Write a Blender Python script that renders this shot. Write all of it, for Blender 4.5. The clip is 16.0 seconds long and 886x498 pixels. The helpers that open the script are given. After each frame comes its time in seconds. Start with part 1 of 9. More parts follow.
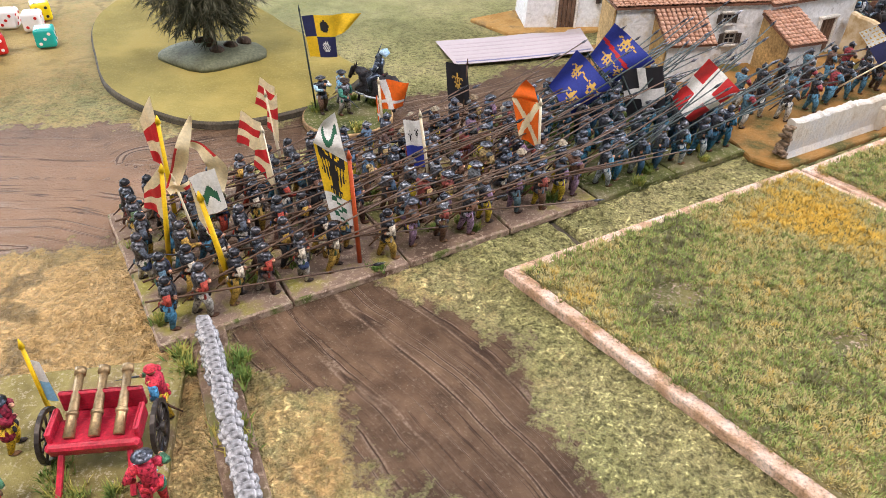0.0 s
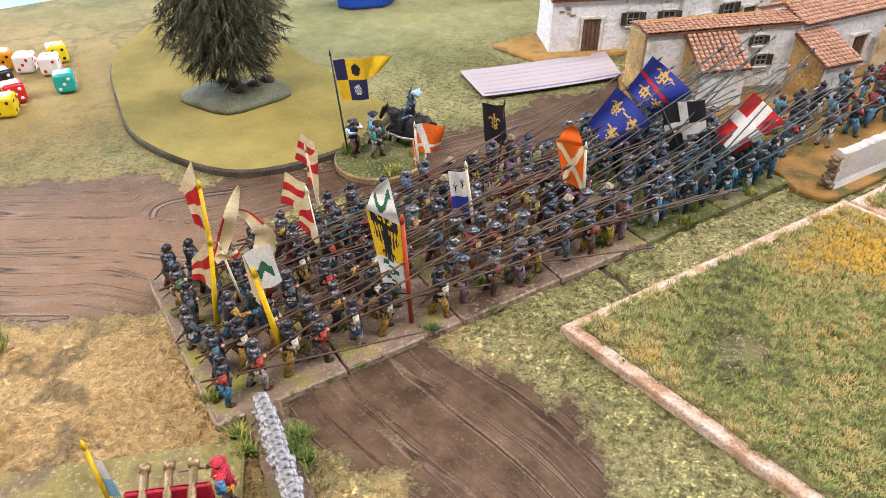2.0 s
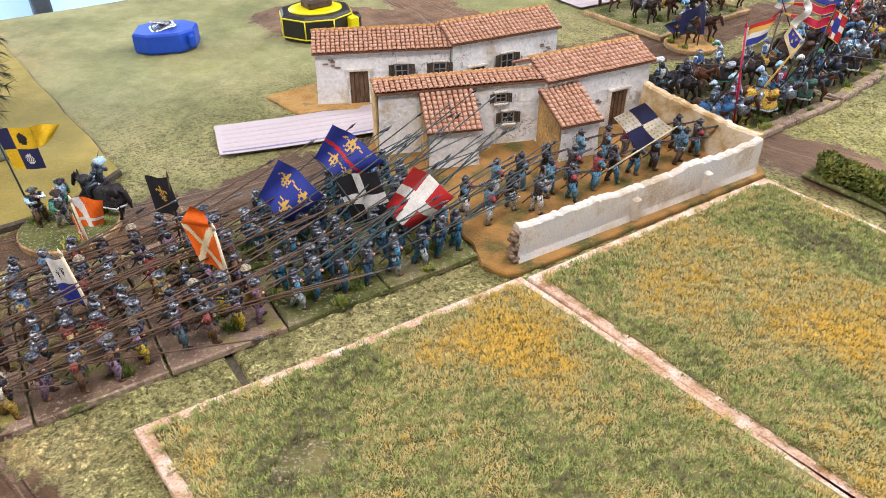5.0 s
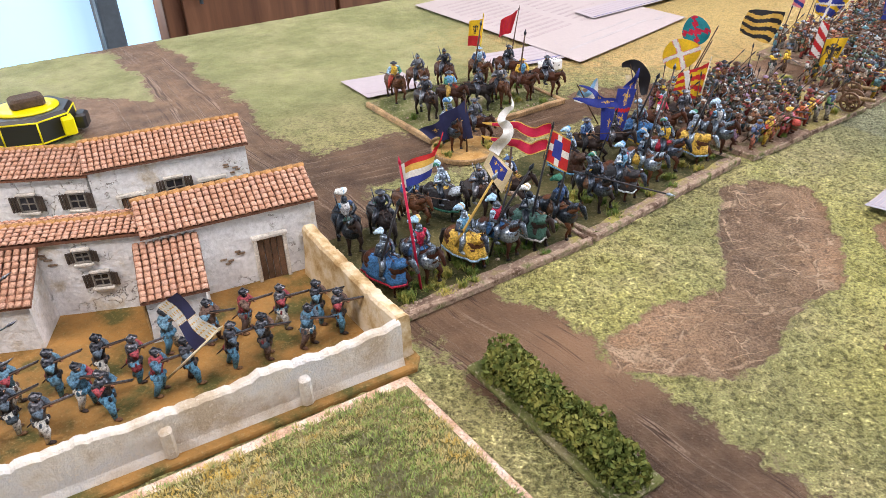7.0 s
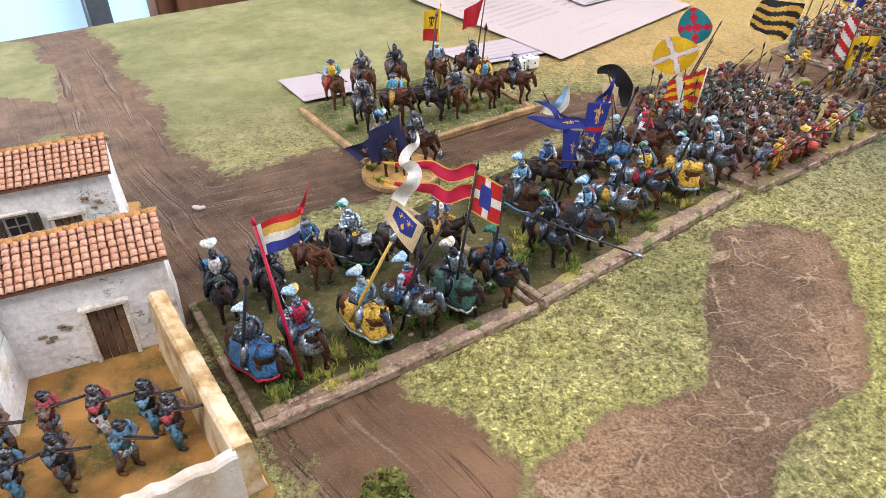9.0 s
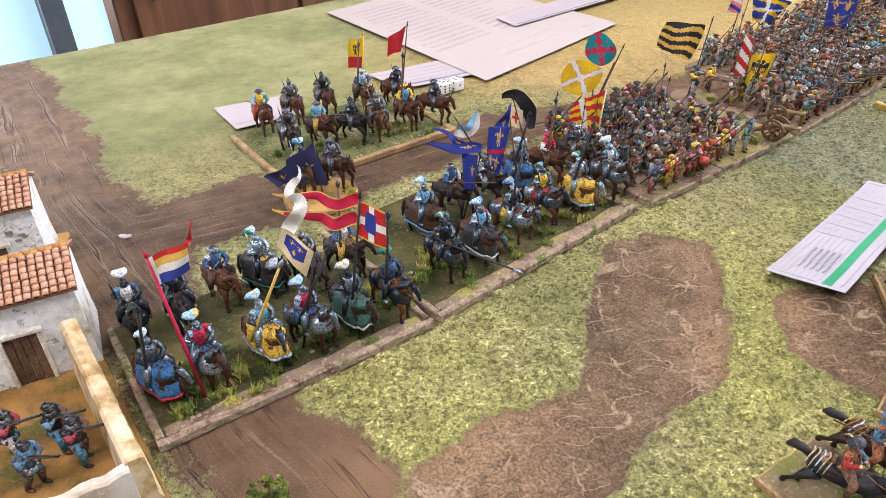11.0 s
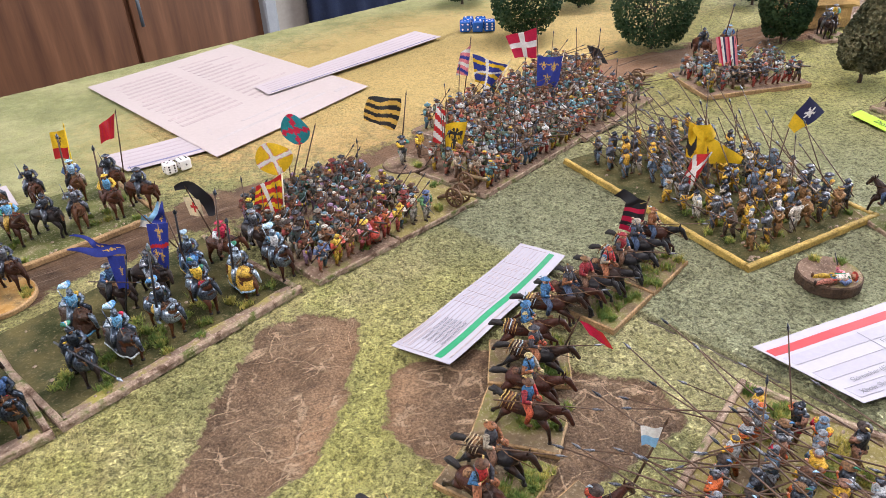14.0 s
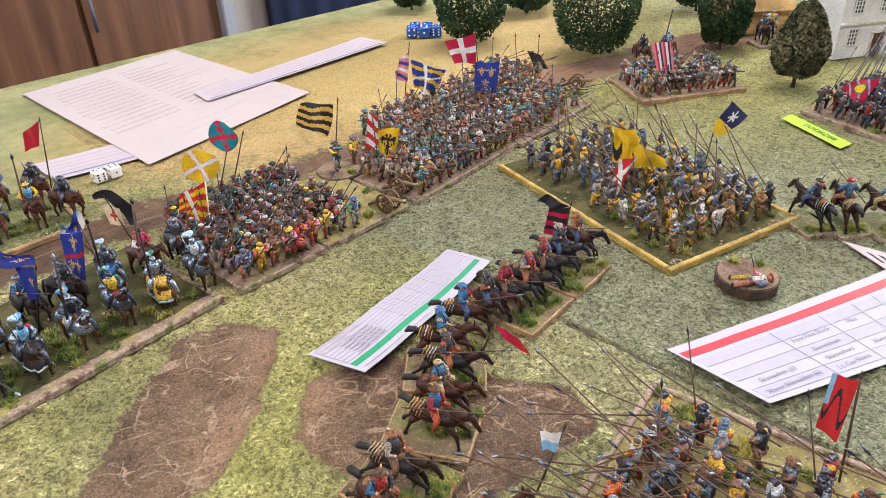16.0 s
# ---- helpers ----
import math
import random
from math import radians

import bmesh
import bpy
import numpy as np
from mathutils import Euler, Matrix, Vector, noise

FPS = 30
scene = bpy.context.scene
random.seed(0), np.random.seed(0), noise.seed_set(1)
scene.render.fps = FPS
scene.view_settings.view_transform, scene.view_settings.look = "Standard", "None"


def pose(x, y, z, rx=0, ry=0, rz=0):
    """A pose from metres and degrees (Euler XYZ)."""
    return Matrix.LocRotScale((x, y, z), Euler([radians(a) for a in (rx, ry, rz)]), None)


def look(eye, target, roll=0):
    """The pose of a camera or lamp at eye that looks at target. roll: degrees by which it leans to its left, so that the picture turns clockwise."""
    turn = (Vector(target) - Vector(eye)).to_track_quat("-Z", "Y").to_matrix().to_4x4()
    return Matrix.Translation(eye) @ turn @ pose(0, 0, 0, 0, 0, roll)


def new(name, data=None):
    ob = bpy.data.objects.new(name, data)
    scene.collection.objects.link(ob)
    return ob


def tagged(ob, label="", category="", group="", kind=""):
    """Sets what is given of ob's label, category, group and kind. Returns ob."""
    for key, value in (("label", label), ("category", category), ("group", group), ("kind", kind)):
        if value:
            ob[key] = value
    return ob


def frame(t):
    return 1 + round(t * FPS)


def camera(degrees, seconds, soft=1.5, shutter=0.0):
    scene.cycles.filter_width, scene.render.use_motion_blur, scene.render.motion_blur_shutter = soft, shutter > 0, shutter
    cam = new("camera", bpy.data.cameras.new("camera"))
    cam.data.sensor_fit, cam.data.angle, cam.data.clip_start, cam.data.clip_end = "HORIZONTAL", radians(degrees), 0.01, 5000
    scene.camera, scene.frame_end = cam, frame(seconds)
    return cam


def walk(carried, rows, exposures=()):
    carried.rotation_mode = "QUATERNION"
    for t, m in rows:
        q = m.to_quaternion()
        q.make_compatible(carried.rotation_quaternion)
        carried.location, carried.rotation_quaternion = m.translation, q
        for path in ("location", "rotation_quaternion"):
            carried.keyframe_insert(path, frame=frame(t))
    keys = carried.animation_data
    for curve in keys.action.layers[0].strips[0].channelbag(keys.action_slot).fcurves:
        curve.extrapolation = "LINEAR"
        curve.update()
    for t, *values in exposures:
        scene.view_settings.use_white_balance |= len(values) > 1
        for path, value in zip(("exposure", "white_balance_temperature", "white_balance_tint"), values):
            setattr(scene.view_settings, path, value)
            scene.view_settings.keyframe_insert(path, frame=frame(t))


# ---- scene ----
cam = camera(63.0, 16.0, 0.8)
PATH = [
    (0, (-0.01414, -0.10067, 0.21537), (0.01802, 0.70525, -0.37578), 1.565),
    (0.5, (-0.02985, -0.09473, 0.22239), (0.00080, 0.71188, -0.36791), 0.717),
    (1, (-0.03122, -0.08469, 0.23844), (0.00054, 0.72184, -0.35191), 0.183),
    (1.5, (-0.03415, -0.07878, 0.24289), (-0.00324, 0.72681, -0.34877), -0.270),
    (2, (-0.03758, -0.07575, 0.23161), (-0.00707, 0.72965, -0.36032), -0.455),
    (2.5, (-0.04898, -0.07245, 0.23247), (-0.01657, 0.73212, -0.36050), -0.395),
    (3, (-0.04575, -0.07124, 0.23242), (-0.00715, 0.73137, -0.36283), -0.011),
    (3.5, (-0.02574, -0.07334, 0.23128), (0.01772, 0.73167, -0.36038), 0.294),
    (4, (0.01098, -0.07386, 0.23927), (0.05392, 0.73233, -0.35082), 0.244),
    (4.5, (0.07188, -0.06298, 0.25450), (0.11139, 0.74850, -0.32853), -0.066),
    (5, (0.15116, -0.04691, 0.24861), (0.19026, 0.76900, -0.32825), -0.256),
    (5.2, (0.18162, -0.04146, 0.24624), (0.22377, 0.77776, -0.32569), -0.200),
    (7.3, (0.42776, 0.14407, 0.24526), (0.42639, 0.99008, -0.28791), -1.649),
    (7.5, (0.43654, 0.16994, 0.24472), (0.43080, 1.01098, -0.29623), -1.569),
    (8, (0.44243, 0.19730, 0.23500), (0.43250, 1.03430, -0.31250), -1.522),
    (8.2, (0.44620, 0.20700, 0.23200), (0.43130, 1.03350, -0.33100), -1.482),
    (10.3, (0.48363, 0.21710, 0.22402), (0.46822, 1.05058, -0.32832), -2.110),
    (10.5, (0.48093, 0.21210, 0.23040), (0.46688, 1.04412, -0.32416), -2.347),
    (11, (0.50997, 0.19463, 0.24484), (0.51670, 1.02969, -0.30528), -2.574),
    (11.5, (0.54724, 0.18295, 0.25475), (0.57431, 1.02119, -0.28989), -2.936),
    (12, (0.57105, 0.17752, 0.26443), (0.61836, 1.01869, -0.27426), -3.198),
    (12.5, (0.58961, 0.17843, 0.27457), (0.65631, 1.02119, -0.25957), -3.327),
    (13, (0.61743, 0.17945, 0.27624), (0.70643, 1.02190, -0.25514), -3.172),
    (13.5, (0.64229, 0.17823, 0.28157), (0.75307, 1.02038, -0.24617), -2.978),
    (14, (0.67309, 0.17863, 0.28242), (0.80545, 1.01929, -0.24272), -2.799),
    (14.5, (0.70681, 0.17538, 0.28322), (0.85938, 1.01556, -0.23719), -2.554),
    (15, (0.71494, 0.17154, 0.27231), (0.88018, 1.00899, -0.24862), -2.358),
    (15.5, (0.71482, 0.16956, 0.26960), (0.88632, 1.00581, -0.25125), -2.205),
    (16, (0.70639, 0.17406, 0.28076), (0.87680, 1.01080, -0.23965), -2.124),
]
walk(cam, [(t, look(e, g, r)) for t, e, g, r in PATH])

# ---- room light and exposure ----
TURN = radians(31.0)
UX, UY = math.cos(TURN), math.sin(TURN)


def tab(u, v, z=0.0):
    """A place given along the table (u) and across it (v)."""
    return (u * UX - v * UY, u * UY + v * UX, z)


world = bpy.data.worlds.new("world")
scene.world = world
world.use_nodes = True
world.node_tree.nodes["Background"].inputs["Color"].default_value = (0.75, 0.86, 1.0, 1)
world.node_tree.nodes["Background"].inputs["Strength"].default_value = 0.22
scene.view_settings.exposure = 0.0


def area_lamp(name, eye, target, size_x, size_y, watts, colour):
    data = bpy.data.lights.new(name, "AREA")
    data.shape, data.size, data.size_y, data.energy, data.color = "RECTANGLE", size_x, size_y, watts, colour
    ob = new(name, data)
    ob.matrix_basis = look(eye, target)
    return ob


# the middle one stands off its housing to brighten the house fronts
# the right-hand lamp is unseen, added to brighten that end of the table
for lamp_u, lamp_v, lamp_w, lamp_c in ((-0.8, -0.05, 37, (1.0, 0.885, 0.82)), (0.55, -0.6, 20, (1.0, 0.915, 0.97)), (1.75, 0.4, 36, (1.0, 0.915, 0.98))):
    area_lamp("ceiling_lamp_light", tab(lamp_u, lamp_v, 1.60), tab(lamp_u, lamp_v, 0), 1.0, 0.35, lamp_w, lamp_c)
area_lamp("window_daylight", tab(-0.3, 2.22, 0.35), tab(0.3, 0.3, 0.0), 2.2, 1.6, 78, (0.86, 0.91, 1.0))
# unseen source on the right, added for raking light across the boards
area_lamp("side_window_daylight", tab(4.02, -0.35, 0.55), tab(0.9, 0.1, 0.0), 2.2, 1.5, 165, (0.90, 0.94, 1.0))

# ---- materials ----


def nodes_of(name, rough=0.6, metal=0.0, spec=0.4):
    m = bpy.data.materials.new(name)
    m.use_nodes = True
    t = m.node_tree
    b = t.nodes["Principled BSDF"]
    b.inputs["Roughness"].default_value = rough
    b.inputs["Metallic"].default_value = metal
    b.inputs["Specular IOR Level"].default_value = spec
    return m, t, b


def link(t, a, b):
    t.links.new(a, b)


def coords(t, kind="Object"):
    return t.nodes.new("ShaderNodeTexCoord").outputs[kind]


def noise_of(t, scale, detail=4.0, rough=0.6, vec=None):
    n = t.nodes.new("ShaderNodeTexNoise")
    n.inputs["Scale"].default_value = scale
    n.inputs["Detail"].default_value = detail
    n.inputs["Roughness"].default_value = rough
    if vec is not None:
        link(t, vec, n.inputs["Vector"])
    return n.outputs["Fac"]


def ramp(t, fac, stops, constant=False):
    n = t.nodes.new("ShaderNodeValToRGB")
    if constant:
        n.color_ramp.interpolation = "CONSTANT"
    e = n.color_ramp.elements
    while len(e) < len(stops):
        e.new(0.5)
    for k, (p, c) in enumerate(stops):
        e[k].position = p
        e[k].color = (*c, 1) if len(c) == 3 else c
    link(t, fac, n.inputs["Fac"])
    return n.outputs["Color"]


def grey(v):
    return (v, v, v)


def mix(t, fac, a, b, mode="MIX"):
    n = t.nodes.new("ShaderNodeMix")
    n.data_type, n.blend_type = "RGBA", mode
    for sock, val in ((n.inputs[0], fac), (n.inputs[6], a), (n.inputs[7], b)):
        if isinstance(val, (int, float)):
            sock.default_value = val
        elif isinstance(val, tuple):
            sock.default_value = (*val, 1)
        else:
            link(t, val, sock)
    return n.outputs[2]


def maths(t, op, a, b=0.0):
    n = t.nodes.new("ShaderNodeMath")
    n.operation = op
    for sock, val in ((n.inputs[0], a), (n.inputs[1], b)):
        if isinstance(val, (int, float)):
            sock.default_value = val
        else:
            link(t, val, sock)
    return n.outputs[0]


def bump(t, b, height, dist, strength=1.0):
    n = t.nodes.new("ShaderNodeBump")
    n.inputs["Distance"].default_value = dist
    n.inputs["Strength"].default_value = strength
    link(t, height, n.inputs["Height"])
    link(t, n.outputs["Normal"], b.inputs["Normal"])


def surface(name, col, rough=0.6, metal=0.0, fine=900.0, coarse=90.0, vary=0.35, relief=0.0003, spec=0.4):
    """A plain material with grain and stains at two scales."""
    m, t, b = nodes_of(name, rough, metal, spec)
    c = coords(t)
    lo, hi = 1 - vary, 1 + vary * 0.5
    g1 = ramp(t, noise_of(t, fine, 3.0, 0.6, c), [(0.3, grey(lo)), (0.7, grey(hi))])
    g2 = ramp(t, noise_of(t, coarse, 3.0, 0.5, c), [(0.3, grey(lo)), (0.7, grey(hi))])
    col2 = mix(t, 1.0, mix(t, 1.0, col, g1, "MULTIPLY"), g2, "MULTIPLY")
    link(t, col2, b.inputs["Base Color"])
    bump(t, b, noise_of(t, fine, 4.0, 0.6, c), relief)
    return m


def cloth(name, cols, rough=0.58, patch=260.0, contrast=0.55, metal=0.0, share=0.55):
    """Brush-painted colour that differs from figure to figure and from piece to piece, with highlights."""
    m, t, b = nodes_of(name, rough, metal, 0.18)
    info = t.nodes.new("ShaderNodeObjectInfo").outputs["Random"]
    c = coords(t)
    n = len(cols)
    base = ramp(t, info, [(k / n, q) for k, q in enumerate(cols)], True)
    shift = maths(t, "FRACT", maths(t, "MULTIPLY", info, 7.31))
    other = ramp(t, shift, [(k / n, q) for k, q in enumerate(cols)], True)
    if patch < 200:
        vor = t.nodes.new("ShaderNodeTexVoronoi")
        vor.inputs["Scale"].default_value = patch
        link(t, c, vor.inputs["Vector"])
        cell = t.nodes.new("ShaderNodeSeparateColor")
        link(t, vor.outputs["Color"], cell.inputs["Color"])
        chance = cell.outputs["Red"]
    else:
        # sleeves, skirts and legs are painted piece by piece
        isle = t.nodes.new("ShaderNodeNewGeometry").outputs["Random Per Island"]
        chance = maths(t, "FRACT", maths(t, "ADD", maths(t, "MULTIPLY", isle, 5.7), maths(t, "MULTIPLY", info, 3.3)))
        other = ramp(t, maths(t, "FRACT", maths(t, "ADD", isle, shift)), [(k / n, q) for k, q in enumerate(cols)], True)
    col = mix(t, ramp(t, chance, [(0.0, grey(0)), (share, grey(1))], True), base, other)
    fine = ramp(t, noise_of(t, 900.0, 4.0, 0.65, c), [(0.36, grey(max(0.12, 0.85 - contrast * 1.1))), (0.50, grey(0.95)), (0.66, grey(1 + contrast))])
    wide = ramp(t, noise_of(t, 160.0, 2.0, 0.5, c), [(0.35, grey(0.75)), (0.7, grey(1.15))])
    col = mix(t, 1.0, mix(t, 1.0, col, fine, "MULTIPLY"), wide, "MULTIPLY")
    link(t, col, b.inputs["Base Color"])
    bump(t, b, noise_of(t, 420.0, 4.0, 0.6, c), 0.0002 if metal else 0.0006)
    return m


M_STEEL_DARK = cloth("blackened_steel", [(0.055, 0.06, 0.07), (0.09, 0.09, 0.10), (0.04, 0.042, 0.05)], 0.30, 300, 0.6, 0.5)
M_STEEL = cloth("bright_steel", [(0.10, 0.11, 0.135), (0.06, 0.068, 0.085), (0.18, 0.19, 0.215)], 0.32, 300, 0.6, 0.65)
M_STEEL_BLUE = cloth("polished_blue_steel", [(0.15, 0.19, 0.24), (0.08, 0.10, 0.135), (0.30, 0.37, 0.45), (0.04, 0.05, 0.065)], 0.28, 300, 0.55, 0.7)
M_STRAW = cloth("straw_hats", [(0.26, 0.20, 0.13), (0.15, 0.11, 0.08), (0.36, 0.31, 0.23), (0.10, 0.09, 0.09), (0.10, 0.06, 0.05), (0.16, 0.17, 0.19)], 0.7, 300, 0.5)
M_SKIN = cloth("painted_skin", [(0.52, 0.26, 0.16), (0.42, 0.20, 0.12), (0.62, 0.34, 0.22)], 0.6, 300, 0.6)
M_LEATHER = cloth("painted_leather", [(0.10, 0.05, 0.03), (0.05, 0.035, 0.03), (0.18, 0.10, 0.05)], 0.55)
M_PIKE = surface("pike_wood", (0.10, 0.055, 0.032), 0.6, 0, 1500, 90, 0.5, 0.0001)
M_PIKE_GREEN = surface("dark_green_pike", (0.035, 0.055, 0.055), 0.55, 0, 1500, 90, 0.4, 0.0001)
M_PIKE_BLACK = surface("black_lance", (0.02, 0.02, 0.026), 0.5, 0, 1500, 90, 0.3, 0.0001)
M_PLUME = cloth("plume_white_blue", [(0.44, 0.60, 0.72), (0.36, 0.58, 0.78), (0.10, 0.26, 0.50), (0.42, 0.60, 0.76), (0.60, 0.44, 0.16), (0.05, 0.20, 0.13), (0.66, 0.68, 0.66)], 0.8, 700, 0.35)
M_HIDE = cloth("horse_hide", [(0.045, 0.018, 0.011), (0.075, 0.028, 0.014), (0.02, 0.017, 0.018), (0.10, 0.042, 0.02), (0.028, 0.019, 0.017)], 0.42, 60, 0.35, 0.0, 0.95)
M_MANE = surface("horse_mane", (0.015, 0.012, 0.012), 0.6, 0, 1600, 200, 0.5, 0.0004)
M_WOODRIM = surface("tray_wood", (0.42, 0.27, 0.13), 0.7, 0, 700, 60, 0.5, 0.0003)
M_DARKEDGE = surface("dark_edge_paint", (0.10, 0.085, 0.06), 0.8, 0, 800, 60, 0.5, 0.0003)


def earth(name, a, b_, c_, speck=(0.55, 0.48, 0.36), relief=0.0012, blots=45.0):
    """Base texture: fine grit over brown paint with lighter dry brushing."""
    m, t, b = nodes_of(name, 0.85, 0, 0.2)
    g = t.nodes.new("ShaderNodeNewGeometry").outputs["Position"]
    wide = noise_of(t, blots, 4.0, 0.6, g)
    fine = noise_of(t, 520.0, 5.0, 0.7, g)
    col = ramp(t, wide, [(0.36, a), (0.51, b_), (0.64, c_)])
    col = mix(t, ramp(t, fine, [(0.54, grey(0)), (0.70, grey(0.75))]), col, speck)
    link(t, col, b.inputs["Base Color"])
    bump(t, b, fine, relief)
    return m


M_PALERIM = earth("pale_gritty_rim", (0.13, 0.08, 0.055), (0.40, 0.295, 0.22), (0.12, 0.14, 0.04), (0.70, 0.56, 0.46), 0.0016, 85.0)
M_BASE_BROWN = earth("brown_base_grit", (0.11, 0.072, 0.05), (0.23, 0.155, 0.11), (0.17, 0.17, 0.055), (0.54, 0.42, 0.31))
M_TRAYFLOOR = earth("tray_earth", (0.026, 0.034, 0.009), (0.075, 0.070, 0.026), (0.11, 0.095, 0.035), (0.24, 0.19, 0.11))
M_OCHRERIM = surface("ochre_tray_wood", (0.50, 0.35, 0.09), 0.7, 0, 700, 60, 0.5, 0.0004)
M_BASE_GREEN = earth("grassy_base", (0.06, 0.075, 0.02), (0.13, 0.14, 0.045), (0.21, 0.19, 0.10))
M_BASE_OLIVE = earth("olive_base", (0.17, 0.14, 0.05), (0.28, 0.24, 0.085), (0.18, 0.13, 0.075))
M_OCHRE = earth("ochre_courtyard", (0.34, 0.18, 0.05), (0.46, 0.27, 0.09), (0.20, 0.14, 0.07), (0.58, 0.42, 0.2), 0.0006)
M_YARD = earth("trodden_yard", (0.36, 0.19, 0.055), (0.26, 0.145, 0.045), (0.09, 0.085, 0.025), (0.34, 0.24, 0.10), 0.0008)
M_BASE_MIX = earth("brown_and_olive_base", (0.15, 0.10, 0.075), (0.26, 0.185, 0.14), (0.30, 0.27, 0.07), (0.58, 0.48, 0.36))


def grass_mat(name, stops, rough=0.75, dry=()):
    """Foliage that differs from blade to blade and from patch to patch; dry: straw coloured spots (x, y, radius)."""
    m, t, b = nodes_of(name, rough, 0, 0.15)
    g = t.nodes.new("ShaderNodeNewGeometry")
    wide = noise_of(t, 26.0, 3.0, 0.6, g.outputs["Position"])
    isl = maths(t, "MULTIPLY", maths(t, "SUBTRACT", g.outputs["Random Per Island"], 0.5), 0.20)
    fac = maths(t, "ADD", wide, isl)
    fac = maths(t, "ADD", fac, maths(t, "MULTIPLY", maths(t, "SUBTRACT", noise_of(t, 210.0, 2.0, 0.5, g.outputs["Position"]), 0.5), 0.75))
    for x, y, r, k in dry:
        d = t.nodes.new("ShaderNodeVectorMath")
        d.operation = "DISTANCE"
        link(t, g.outputs["Position"], d.inputs[0])
        d.inputs[1].default_value = (x, y, 0.005)
        near = maths(t, "MAXIMUM", maths(t, "SUBTRACT", 1.0, maths(t, "DIVIDE", d.outputs["Value"], r)), 0.0)
        fac = maths(t, "ADD", fac, maths(t, "MULTIPLY", near, k))
    col = ramp(t, fac, stops)
    link(t, col, b.inputs["Base Color"])
    return m


M_FIELD = grass_mat("field_grass", [(0.10, (0.15, 0.145, 0.085)), (0.30, (0.23, 0.22, 0.115)), (0.38, (0.25, 0.37, 0.09)), (0.44, (0.44, 0.46, 0.18)), (0.50, (0.36, 0.31, 0.14)), (0.57, (0.56, 0.50, 0.25)), (0.68, (0.54, 0.41, 0.13)), (0.90, (0.72, 0.49, 0.10))], 0.75,
                    ((0.200, 0.221, 0.055, 0.30), (0.335, 0.258, 0.070, 0.32), (0.375, 0.215, 0.05, 0.2), (0.110, 0.172, 0.055, -0.22), (0.372, 0.290, 0.06, -0.27)))
M_TUFT = grass_mat("grass_tuft", [(0.3, (0.09, 0.16, 0.04)), (0.48, (0.18, 0.24, 0.06)), (0.60, (0.32, 0.32, 0.08)), (0.75, (0.55, 0.46, 0.13))])
M_HEDGE = grass_mat("hedge_foliage", [(0.3, (0.045, 0.07, 0.015)), (0.5, (0.11, 0.13, 0.03)), (0.7, (0.22, 0.22, 0.055))])
M_LEAF = grass_mat("tree_foliage", [(0.3, (0.012, 0.032, 0.014)), (0.5, (0.032, 0.065, 0.028)), (0.7, (0.07, 0.105, 0.045))])
M_LEAF_OLIVE = grass_mat("olive_foliage", [(0.3, (0.04, 0.045, 0.025)), (0.5, (0.085, 0.085, 0.045)), (0.7, (0.20, 0.18, 0.10))])
M_PINE = grass_mat("pine_needles", [(0.3, (0.03, 0.035, 0.022)), (0.5, (0.075, 0.078, 0.05)), (0.7, (0.17, 0.16, 0.11))])
M_BARK = surface("bark", (0.09, 0.055, 0.035), 0.85, 0, 600, 90, 0.5, 0.001)


